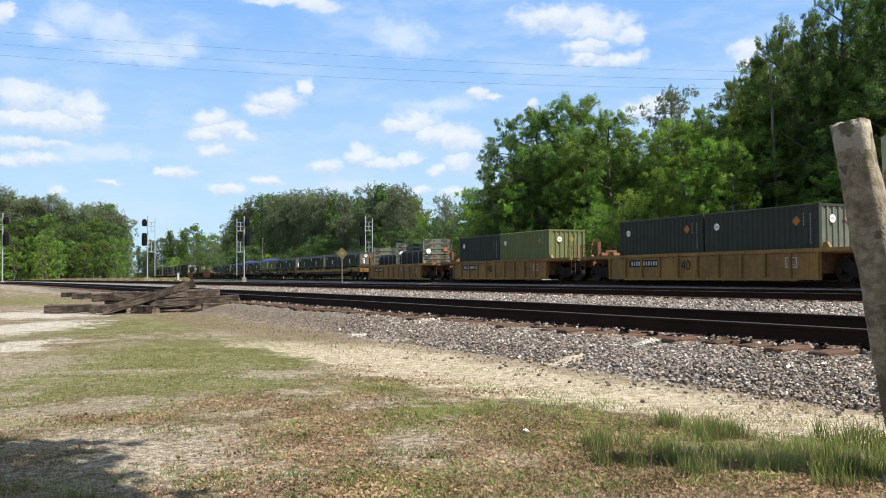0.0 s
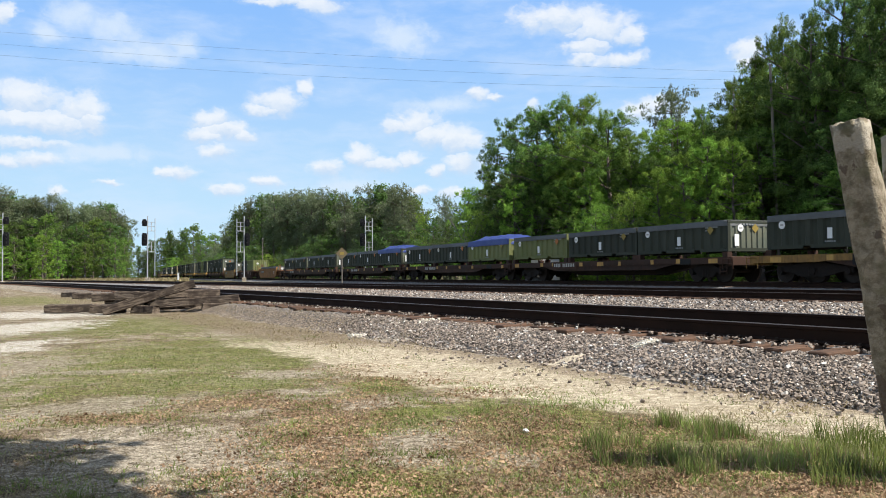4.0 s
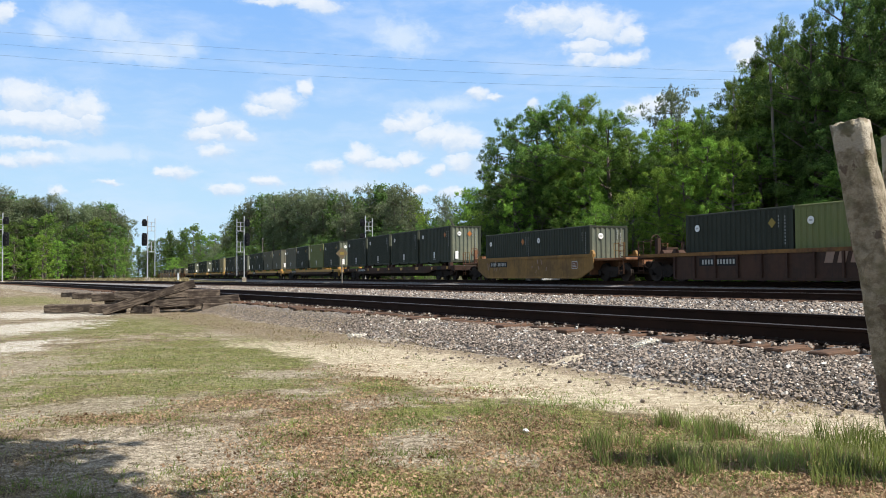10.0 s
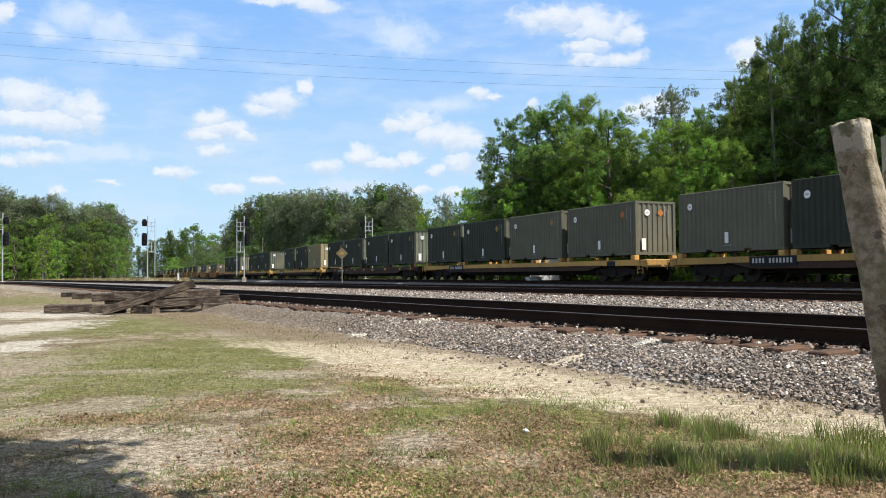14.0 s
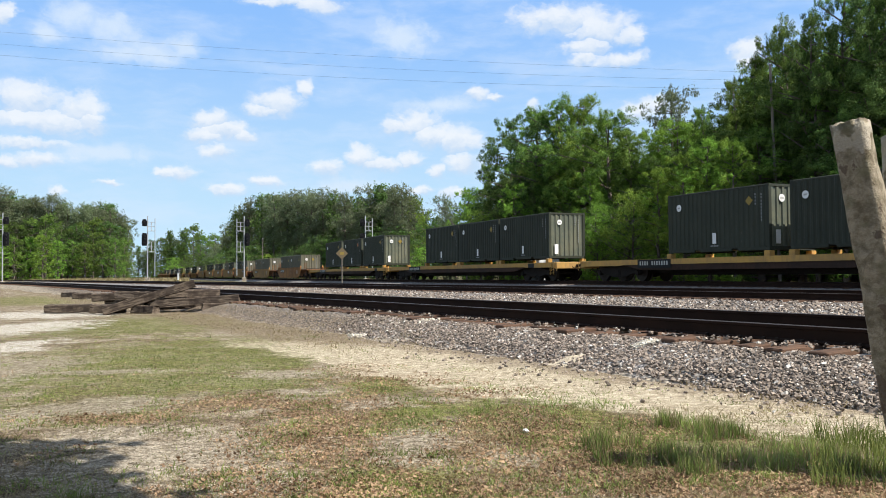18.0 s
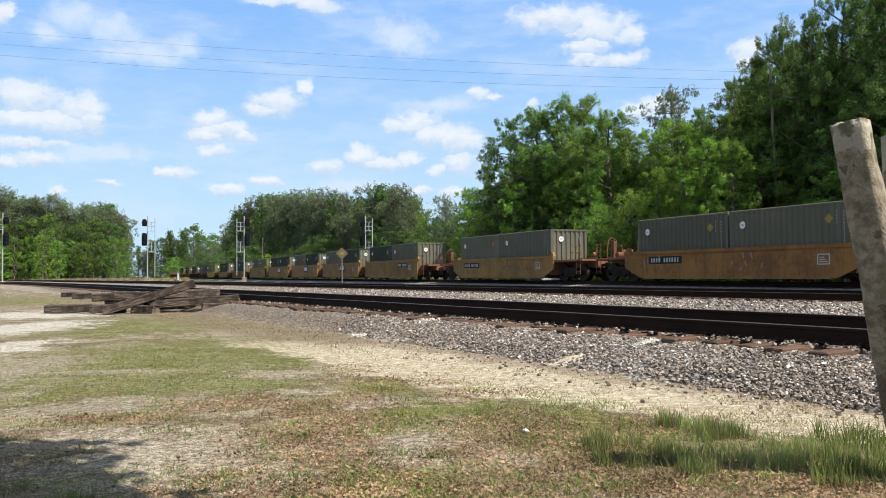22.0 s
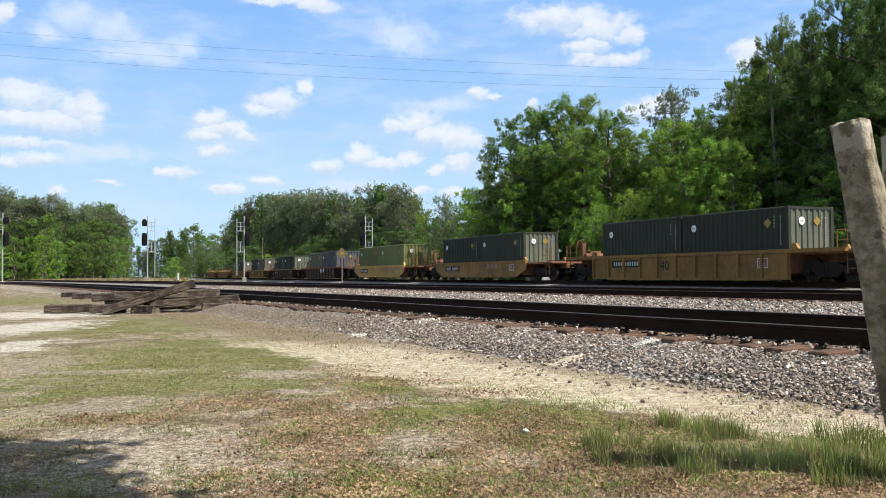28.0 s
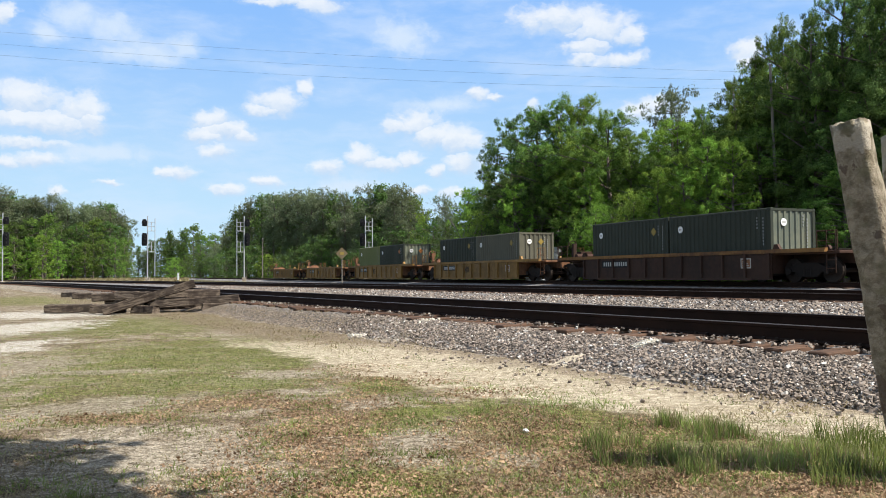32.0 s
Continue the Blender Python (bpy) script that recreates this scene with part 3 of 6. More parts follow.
# ---- ground ----
def ground_height(x, y):
    p = Vector((x, y, 0.0))
    e = (p - BASE).dot(ACROSS)
    up = min(1.0, max(0.0, (e - 2.0) / 10.0))
    z = 0.22 * up * up * (3 - 2 * up)
    if -1.6 < e < 14.5:
        z -= 0.16 * min(1.0, (e + 1.6) / 0.5, (14.5 - e) / 0.5)
    d = math.hypot(x, y)
    if d < 60:
        z += (0.06 * noise.noise((x * 0.22, y * 0.22, 0.0)) + 0.022 * noise.noise((x * 1.3, y * 1.3, 4.0))) * (1 - up)
    return z


def build_ground():
    def axis(lo, hi, fine_lo, fine_hi, step):
        a = list(np.arange(fine_lo, fine_hi, step))
        left, right, g = [], [], step
        v = fine_lo
        while v > lo:
            g *= 1.16
            v -= g
            left.append(v)
        v, g = a[-1], step
        while v < hi:
            g *= 1.16
            v += g
            right.append(v)
        return left[::-1] + a + right
    xs = axis(-3000, 3000, -9.0, 9.0, 0.14)
    ys = axis(-400, 4200, 2.0, 20.0, 0.14)
    verts = [(x, y, ground_height(x, y)) for y in ys for x in xs]
    w = len(xs)
    faces = [(j * w + i, j * w + i + 1, (j + 1) * w + i + 1, (j + 1) * w + i) for j in range(len(ys) - 1) for i in range(w - 1)]
    tagged(new("ground", mesh_from("ground", verts, faces, M["yard"], True)), "sandy yard with thin grass and dry leaves", "ground", kind="structure")


def strip(name, centre, span, profile, mat, label):
    """A ribbon that follows centre(a), with a cross profile of (offset, height)."""
    verts, n = [], len(profile)
    for a in span:
        for e, z in profile:
            p = centre(a, e)
            verts.append((p.x, p.y, z))
    faces = [(i * n + j, i * n + j + 1, (i + 1) * n + j + 1, (i + 1) * n + j) for i in range(len(span) - 1) for j in range(n - 1)]
    return tagged(new(name, mesh_from(name, verts, faces, mat, True)), label, "ballast" if "ballast" in name else "rail", kind="structure")


def train_off(s, e):
    p, h = train_point(s)
    return p + Vector((-math.sin(h), math.cos(h), 0.0)) * e


def steps(lo, hi, near, grow=1.12, first=0.6):
    out, v, g = [near], near, first
    while v < hi:
        v += g
        g *= grow
        out.append(min(v, hi))
    back, v, g = [], near, first
    while v > lo:
        v -= g
        g *= grow
        back.append(max(v, lo))
    return back[::-1] + out


RAIL_OUTLINE = [(-0.070, -0.180), (-0.070, -0.168), (-0.012, -0.150), (-0.012, -0.045), (-0.037, -0.032), (-0.037, -0.006), (-0.030, 0.0),
                (0.030, 0.0), (0.037, -0.006), (0.037, -0.032), (0.012, -0.045), (0.012, -0.150), (0.070, -0.168), (0.070, -0.180)]


def build_rail(centre, span, e, head, label):
    verts, n = [], len(RAIL_OUTLINE)
    for a in span:
        for o, z in RAIL_OUTLINE:
            p = centre(a, e + o)
            verts.append((p.x, p.y, head + z))
    faces, idx = [], []
    for i in range(len(span) - 1):
        for j in range(n):
            k = (j + 1) % n
            faces.append((i * n + j, i * n + k, (i + 1) * n + k, (i + 1) * n + j))
            idx.append(1 if j in (5, 6, 7) else 0)
    return tagged(new("rail", mesh_from("rail", verts, faces, [M["rail"], M["railtop"]], False, idx)), label, "rail", kind="structure")


def heading(d):
    return math.degrees(math.atan2(d.y, d.x))


def build_tracks():
    span = steps(-14.0, 420.0, 0.0)
    # the bed of both main tracks, with the gravel between them
    bed = [(-1.9, -0.08), (-1.45, 0.02), (-1.05, 0.16), (-0.65, 0.265), (0.0, 0.298), (1.5, 0.335), (2.4, 0.33), (4.5, 0.29), (9.0, 0.29), (10.6, 0.33), (12.0, 0.35), (13.6, 0.33), (14.6, 0.26), (15.6, 0.10)]
    rng = random.Random(5)
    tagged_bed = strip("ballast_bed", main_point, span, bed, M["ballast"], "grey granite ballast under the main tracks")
    # uneven shoulder
    me = tagged_bed.data
    for v in me.vertices:
        if v.co.y < 40:
            v.co.z += rng.uniform(-0.02, 0.02)
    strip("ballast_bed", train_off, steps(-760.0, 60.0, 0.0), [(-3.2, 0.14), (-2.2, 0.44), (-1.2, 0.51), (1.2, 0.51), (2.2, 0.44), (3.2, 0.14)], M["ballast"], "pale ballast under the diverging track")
    for e, h in ((0.0, NEAR_HEAD), (1.505, NEAR_HEAD + 0.045)):
        build_rail(main_point, span, e, h, "dark rail of the nearest track")
    for e, h in ((11.35, 0.560), (12.855, 0.615)):
        build_rail(main_point, span, e, h, "dark rail of the second track")
    for e in (-0.7525, 0.7525):
        build_rail(train_off, steps(-760.0, 60.0, 0.0), e, TRAIN_HEAD, "worn rail of the diverging track")
    # ties
    tie = Shape().bevel(-0.115, 0.115, -1.30, 1.30, -0.17, 0.0, 0.012).mesh("tie", M["tie"])
    plate = Shape().box(-0.09, 0.09, -0.13, 0.13, 0.0, 0.010).mesh("tie_plate", M["tie"])
    spike = Shape().bevel(-0.014, 0.014, -0.02, 0.02, 0.0, 0.026, 0.004).mesh("rail_clip", M["wheel"])
    row = tagged(new("track_ties"), "row of creosoted timber ties under the nearest track", "railway tie", kind="structure")
    rng = random.Random(3)
    for i in range(240):
        a = -10.0 + 0.495 * i
        p = main_point(a, 0.7525 + rng.gauss(0, 0.07))
        turn = heading(main_point(a + 0.1, 0) - main_point(a - 0.1, 0)) + rng.uniform(-1.2, 1.2)
        ob = part("tie", tie, row, at=pose(p.x, p.y, NEAR_HEAD - 0.172 + rng.uniform(-0.012, 0.008), rng.uniform(-0.4, 0.4) - 1.7, 0, turn))
        if i < 70:
            for k, e in enumerate((0.0, 1.505)):
                q = main_point(a, e)
                part("tie_plate", plate, ob, at=ob.matrix_basis.inverted() @ pose(q.x, q.y, NEAR_HEAD - 0.18 + 0.045 * k, 0, 0, turn))
                for d in (-0.085, 0.085):
                    q2 = main_point(a + d, e - 0.085)
                    part("rail_clip", spike, ob, at=ob.matrix_basis.inverted() @ pose(q2.x, q2.y, NEAR_HEAD - 0.168 + 0.045 * k, 0, 0, turn))
    far = Shape()
    for i in range(300):
        for c, z in ((lambda a: main_point(a, 12.1), 0.385), (lambda a: train_off(20 - a * 1.5, 0.0), 0.538)):
            a = -12.0 + 0.5 * i
            p = c(a)
            d = (c(a + 0.1) - c(a - 0.1)).normalized()
            n = Vector((-d.y, d.x, 0))
            q = [p + d * s * 0.11 + n * t * 1.3 for s, t in ((-1, -1), (1, -1), (1, 1), (-1, 1))]
            far.add([(v.x, v.y, z - 0.15) for v in q] + [(v.x, v.y, z) for v in q], [(4, 5, 6, 7), (0, 1, 5, 4), (1, 2, 6, 5), (2, 3, 7, 6), (3, 0, 4, 7)])
    tagged(new("far_ties", far.mesh("far_ties", M["tie"])), "timber ties under the farther tracks", "railway tie", kind="stuff")


def scatter_stones(name, places, size, mat, label, seed):
    """Broken stones: skewed blocks, turned every way."""
    r = np.random.RandomState(seed)
    n = len(places)
    base = np.array([(-1, -1, -1), (1, -1, -1), (1, 1, -1), (-1, 1, -1), (-1, -1, 1), (1, -1, 1), (1, 1, 1), (-1, 1, 1)], float) * 0.72
    v = base[None] + r.uniform(-0.34, 0.34, (n, 8, 3))
    v *= r.uniform(0.62, 1.3, (n, 1, 3)) * size * r.choice((0.6, 0.8, 1.0, 1.0, 1.2, 1.45), (n, 1, 1))
    q = r.normal(size=(n, 4))
    q /= np.linalg.norm(q, axis=1)[:, None]
    a, u = q[:, :1, None], q[:, None, 1:]
    v = v + 2 * np.cross(u, np.cross(u, v) + a * v)
    v[:, :, 2] *= 0.8
    v += np.array(places)[:, None, :]
    box = np.array([(3, 2, 1, 0), (4, 5, 6, 7), (0, 1, 5, 4), (1, 2, 6, 5), (2, 3, 7, 6), (3, 0, 4, 7)])
    f = (np.arange(n)[:, None, None] * 8 + box[None]).reshape(-1, 4)
    return tagged(new(name, mesh_from(name, v.reshape(-1, 3).tolist(), f.tolist(), mat)), label, "gravel", kind="stuff")


def bed_height(e):
    return float(np.interp(e, [-1.9, -1.45, -1.05, -0.65, 0.0, 1.5, 2.4, 4.5, 9.0, 10.6], [-0.08, 0.02, 0.16, 0.265, 0.298, 0.335, 0.33, 0.29, 0.29, 0.33]))


def build_stones():
    rng = random.Random(11)
    near, mid = [], []
    for _ in range(95000):
        a = -11.0 + 34.0 * rng.random() ** 1.6
        e = rng.uniform(-1.55, -0.48) if rng.random() < 0.80 else (rng.uniform(-0.62, -0.45) if rng.random() < 0.72 else -1.3 - abs(rng.gauss(0, 0.55)))
        if a > -3.5 and rng.random() < (a + 3.5) / 7.0 + 0.25 * noise.noise((a * 0.8, e * 1.2, 8.0)):
            continue
        if e < -1.25 and rng.random() < 0.45:
            continue
        if e < -1.3 and noise.noise((a * 0.9, e * 1.5, 3.0)) < rng.uniform(-0.5, 0.3):
            continue
        p = main_point(a, e)
        z = max(bed_height(e), ground_height(p.x, p.y)) if e > -1.9 else ground_height(p.x, p.y)
        near.append((p.x, p.y, z + rng.uniform(-0.014, 0.024)))
    for _ in range(900):
        a, e = -10.5 + 22.0 * rng.random() ** 1.3, rng.uniform(-0.64, -0.08)
        p = main_point(a, e)
        if noise.noise((a * 1.6, e * 2.0, 12.0)) > rng.uniform(-0.4, 0.3):
            near.append((p.x, p.y, NEAR_HEAD - 0.168 + rng.uniform(-0.01, 0.008)))
    scatter_stones("ballast_stones", near, 0.0165, M["stone"], "loose broken granite on the ballast shoulder", 1)
    for _ in range(19000):
        a = -8.0 + 60.0 * rng.random() ** 1.5
        e = rng.uniform(2.2, 10.8)
        p = main_point(a, e)
        mid.append((p.x, p.y, bed_height(e) + rng.uniform(-0.01, 0.04)))
    scatter_stones("ballast_stones", mid, 0.030, M["stone"], "loose broken granite between the main tracks", 2)
    pale = []
    for cx, cy, rad, n in ((2.40, 10.1, 0.13, 130), (-0.25, 15.0, 0.14, 50), (-1.55, 15.2, 0.12, 50)):
        for _ in range(n):
            t, q = rng.uniform(0, 6.283), rad * rng.random() ** 0.7
            x, y = cx + q * math.cos(t) * 1.4, cy + q * math.sin(t) * 0.7
            e = (Vector((x, y, 0)) - BASE).dot(ACROSS)
            pale.append((x, y, max(bed_height(e) if e > -2.1 else -1, ground_height(x, y)) + rng.uniform(0.0, 0.05)))
    # a low heap of tipped sand at the toe of the ballast
    v, f, n, m = [], [], 28, 7
    cx, cy = 1.52, 10.35
    for k in range(m + 1):
        for i in range(n):
            t, q = 6.2832 * i / n, k / m
            w = q * (1 + 0.3 * noise.noise((math.cos(t) * 1.7, math.sin(t) * 1.7, 3.0)))
            x, y = cx + w * math.cos(t) * 0.36, cy + w * math.sin(t) * 0.30
            e = (Vector((x, y, 0)) - BASE).dot(ACROSS)
            v.append((x, y, max(bed_height(e), ground_height(x, y)) + 0.035 * (1 - q * q) ** 1.5 + 0.02 * noise.noise((x * 9, y * 9, 2.0)) - 0.02 * q))
    f = [(k * n + i, (k + 1) * n + i, (k + 1) * n + (i + 1) % n, k * n + (i + 1) % n) for k in range(m) for i in range(n)]
    tagged(new("sand_heap", mesh_from("sand_heap", v, f, M["heap"], True)), "low heap of pale tipped sand on the ballast toe", "sand heap", kind="stuff")
    scatter_stones("pale_rubble", pale, 0.020, M["pale_stone"], "small heaps of pale limestone rubble", 3)


build_ground()
build_tracks()
build_stones()


# ---- woods ----
def leaf_mesh(name, v, f, mat):
    me = bpy.data.meshes.new(name)
    me.vertices.add(len(v))
    me.vertices.foreach_set("co", v.ravel())
    me.loops.add(f.size)
    me.loops.foreach_set("vertex_index", f.ravel())
    me.polygons.add(len(f))
    me.polygons.foreach_set("loop_start", np.arange(0, f.size, 4))
    me.materials.append(mat)
    me.update(calc_edges=True)
    return me


def leaf_cloud(centres, radii, count, size, seed, flat=0.8, droop=0.25):
    """Small folded leaves scattered in clumps; arrays of corners and faces."""
    r = np.random.RandomState(seed)
    # every clump breaks up into sprays, so that light and dark gaps run through the crown
    sprays = 8
    cen = np.repeat(np.array(centres), sprays, 0)
    rad = np.repeat(np.array(radii), sprays)
    d = r.normal(size=(len(cen), 3))
    d /= np.linalg.norm(d, axis=1)[:, None]
    cen = cen + d * (rad * r.uniform(0.45, 1.15, len(cen)))[:, None] * np.array([1, 1, flat])
    stretch = r.uniform(0.55, 1.45, (len(cen), 3)) * np.array([1, 1, 0.8])
    rad = rad * r.uniform(0.28, 0.52, len(cen))
    k = r.choice(len(cen), count, p=rad ** 2 / np.sum(rad ** 2))
    out = d[k]
    d = r.normal(size=(count, 3))
    d /= np.linalg.norm(d, axis=1)[:, None]
    p = cen[k] + d * stretch[k] * (rad[k] * r.rand(count) ** 0.45)[:, None]
    nrm = d * 0.35 + out * 0.35 + r.normal(size=(count, 3)) * 0.55 + np.array([0, 0, 0.45])
    nrm /= np.linalg.norm(nrm, axis=1)[:, None]
    t = np.cross(nrm, r.normal(size=(count, 3)))
    t /= np.linalg.norm(t, axis=1)[:, None]
    b = np.cross(nrm, t)
    s = size * r.uniform(0.6, 1.4, (count, 1))
    t, b = t * s, b * s * 0.62
    tip = -np.array([0, 0, 1.0]) * s * droop
    v = np.stack([p - t, p - b + nrm * s * 0.12, p + t + tip, p + b + nrm * s * 0.12], 1).reshape(-1, 3)
    f = np.arange(count * 4).reshape(-1, 4)
    return v, f


def grow(seed, height, spread, bare, n_limbs, clump, layers):
    """Trunk and limbs as one mesh shape, and the clumps that the leaves fill."""
    rng = random.Random(seed)
    wood = Shape()
    pts = [Vector((0, 0, -0.3))]
    for i in range(1, 6):
        pts.append(Vector((rng.uniform(-0.03, 0.03) * height * i / 5, rng.uniform(-0.03, 0.03) * height * i / 5, height * 0.92 * i / 5)))
    r0 = height * 0.016 + 0.05
    for i in range(5):
        wood.rod(pts[i], pts[i + 1], r0 * (1 - 0.17 * i), 7, r0 * (1 - 0.17 * (i + 1)))
    centres, radii = [], []
    for i in range(n_limbs):
        u = bare + (1 - bare) * (i + rng.random()) / n_limbs
        q = pts[min(4, int(u * 5))].lerp(pts[min(5, int(u * 5) + 1)], (u * 5) % 1)
        reach = spread * layers(u) * rng.uniform(0.65, 1.1)
        t = i * 2.4 + rng.uniform(-0.5, 0.5)
        end = q + Vector((math.cos(t) * reach, math.sin(t) * reach, reach * rng.uniform(0.0, 0.45)))
        wood.rod(q, end, r0 * 0.34 * (1.1 - u * 0.7), 5, r0 * 0.08)
        for m in (0.42, 0.72, 1.0):
            c = q.lerp(end, m) + Vector((rng.uniform(-1, 1), rng.uniform(-1, 1), rng.uniform(-0.8, 0.8))) * clump * 0.9
            centres.append(tuple(c))
            radii.append(clump * rng.uniform(0.6, 1.25) * (0.6 + 0.5 * m))
    centres.append(tuple(pts[5]))
    radii.append(clump)
    return wood, centres, radii


def round_top(u):
    return math.sqrt(max(0.05, 1 - (2 * u - 0.95) ** 2 * 0.85))


def cone_top(u):
    return max(0.12, 1.05 - 0.85 * u)


def pine_top(u):
    return max(0.25, 1.0 - 1.1 * abs(u - 0.82))


PROTO = {}


def tree_kinds():
    for key, leaf, args, count, size in (
            ("oak", "leaf", (1, 10.0, 3.0, 0.06, 40, 0.52, round_top), 66000, 0.034),
            ("maple", "leaf_bright", (2, 10.0, 2.5, 0.04, 40, 0.49, round_top), 66000, 0.033),
            ("elm", "leaf_dark", (3, 10.0, 2.8, 0.08, 38, 0.52, round_top), 66000, 0.033),
            ("sweetgum", "leaf", (4, 10.0, 2.1, 0.04, 40, 0.45, cone_top), 60000, 0.032),
            ("pine", "needle", (5, 10.0, 1.75, 0.40, 26, 0.62, pine_top), 14000, 0.058),
            ("pine_b", "needle", (6, 10.0, 1.9, 0.10, 36, 0.66, pine_top), 20000, 0.058),
            ("cedar", "leaf_dark", (10, 10.0, 2.2, 0.02, 40, 0.70, cone_top), 9000, 0.085),
            ("yard_oak", "leaf", (9, 10.0, 2.3, 0.55, 26, 0.85, round_top), 30000, 0.10),
            ("bush", "leaf_bright", (7, 10.0, 4.6, 0.02, 34, 1.05, round_top), 13000, 0.085),
            ("thicket", "leaf_dark", (8, 10.0, 5.2, 0.02, 34, 1.1, round_top), 13000, 0.085)):
        wood, centres, radii = grow(*args)
        v, f = leaf_cloud(centres, radii, count, size, args[0], 0.75)
        PROTO[key] = (wood.mesh("trunk", M["bark"], True), leaf_mesh("crown", v, f, M[leaf]))


WORDS = {"yard_oak": ("spreading oak that shades the yard", "tree", "tree"), "oak": ("tall broadleaf tree with green spring crown", "tree", "tree"), "maple": ("bright green leafy tree at the wood's edge", "tree", "tree"),
         "elm": ("dark green broadleaf tree in the wood", "tree", "tree"), "sweetgum": ("slender green tree with a pointed crown", "tree", "tree"),
         "pine": ("tall pine with a bare trunk and high crown", "pine tree", "pine_tree"), "cedar": ("dense dark evergreen tree in the wood", "tree", "tree"), "pine_b": ("dense grey-green pine tree", "pine tree", "pine_tree"),
         "bush": ("bright green bush at the wood's edge", "bush", "bush"), "thicket": ("dark green thicket under the trees", "bush", "bush")}


def plant(key, x, y, height, wide, turn, group):
    trunk, crown = PROTO[key]
    label, cat, name = WORDS[key]
    k = height / 10.0
    ob = thing(name, pose(x, y, ground_height(x, y), 0, 0, turn), label, cat, group)
    ob.scale = (k * wide, k * wide, k)
    part("trunk", trunk, ob)
    part("crown", crown, ob)
    return ob


def skyline(table, bearing):
    return float(np.interp(bearing, [t[0] for t in table], [t[1] for t in table]))


def build_woods():
    tree_kinds()
    rng = random.Random(21)
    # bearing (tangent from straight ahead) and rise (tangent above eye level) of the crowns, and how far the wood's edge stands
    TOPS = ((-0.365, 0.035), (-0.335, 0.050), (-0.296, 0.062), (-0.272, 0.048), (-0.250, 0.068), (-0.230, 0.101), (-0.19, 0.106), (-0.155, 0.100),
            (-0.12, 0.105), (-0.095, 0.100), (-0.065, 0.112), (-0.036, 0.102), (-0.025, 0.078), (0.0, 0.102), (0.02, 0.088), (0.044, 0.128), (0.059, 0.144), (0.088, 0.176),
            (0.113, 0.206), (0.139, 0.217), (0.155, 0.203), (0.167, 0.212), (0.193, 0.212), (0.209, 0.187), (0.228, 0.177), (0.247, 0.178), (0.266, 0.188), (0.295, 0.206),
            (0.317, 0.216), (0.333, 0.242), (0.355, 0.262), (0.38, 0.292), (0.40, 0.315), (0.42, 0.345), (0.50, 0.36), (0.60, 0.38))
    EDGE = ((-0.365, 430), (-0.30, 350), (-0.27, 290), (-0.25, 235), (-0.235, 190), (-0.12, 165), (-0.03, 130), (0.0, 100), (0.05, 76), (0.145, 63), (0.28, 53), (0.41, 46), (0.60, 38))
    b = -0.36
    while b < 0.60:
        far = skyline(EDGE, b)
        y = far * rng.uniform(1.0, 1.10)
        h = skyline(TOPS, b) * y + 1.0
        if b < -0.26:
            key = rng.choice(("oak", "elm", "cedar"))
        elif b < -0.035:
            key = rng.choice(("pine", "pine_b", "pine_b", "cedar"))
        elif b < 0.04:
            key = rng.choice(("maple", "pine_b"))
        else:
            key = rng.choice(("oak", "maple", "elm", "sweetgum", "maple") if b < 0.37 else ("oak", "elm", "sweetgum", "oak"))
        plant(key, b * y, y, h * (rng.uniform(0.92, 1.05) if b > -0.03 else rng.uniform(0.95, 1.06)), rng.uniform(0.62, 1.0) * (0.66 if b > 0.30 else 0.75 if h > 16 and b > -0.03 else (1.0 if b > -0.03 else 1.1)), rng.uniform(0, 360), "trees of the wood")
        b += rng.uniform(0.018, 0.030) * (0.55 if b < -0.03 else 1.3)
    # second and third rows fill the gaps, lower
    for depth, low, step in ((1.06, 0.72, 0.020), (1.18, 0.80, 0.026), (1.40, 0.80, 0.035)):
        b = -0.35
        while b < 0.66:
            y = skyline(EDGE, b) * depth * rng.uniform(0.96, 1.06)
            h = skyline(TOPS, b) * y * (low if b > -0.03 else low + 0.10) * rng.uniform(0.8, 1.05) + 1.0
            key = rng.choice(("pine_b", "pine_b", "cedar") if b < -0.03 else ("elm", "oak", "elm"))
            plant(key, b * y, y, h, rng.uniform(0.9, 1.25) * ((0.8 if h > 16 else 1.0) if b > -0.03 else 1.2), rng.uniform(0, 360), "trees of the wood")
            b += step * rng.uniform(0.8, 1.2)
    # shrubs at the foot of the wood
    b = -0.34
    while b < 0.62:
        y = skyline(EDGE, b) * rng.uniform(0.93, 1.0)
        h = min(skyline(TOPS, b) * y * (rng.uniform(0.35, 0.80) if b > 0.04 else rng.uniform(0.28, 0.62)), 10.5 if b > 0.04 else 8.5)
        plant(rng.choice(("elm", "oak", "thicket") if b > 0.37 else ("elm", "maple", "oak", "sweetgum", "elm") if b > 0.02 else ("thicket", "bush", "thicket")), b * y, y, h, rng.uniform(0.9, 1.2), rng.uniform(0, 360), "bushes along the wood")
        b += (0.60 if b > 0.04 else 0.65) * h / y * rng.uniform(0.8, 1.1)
    plant("pine", 16.4, 60.0, 14.8, 0.6, 70, "trees of the wood")
    for q, y, h, w in ((0.285, 46.5, 7.8, 0.8), (0.315, 45.5, 8.4, 0.75), (0.255, 48.5, 7.2, 0.75), (0.345, 44.5, 8.2, 0.7), (0.085, 66.0, 8.2, 0.8), (0.175, 58.0, 8.4, 0.7)):
        plant("maple", q * y, y, h, w, rng.uniform(0, 360), "trees of the wood")
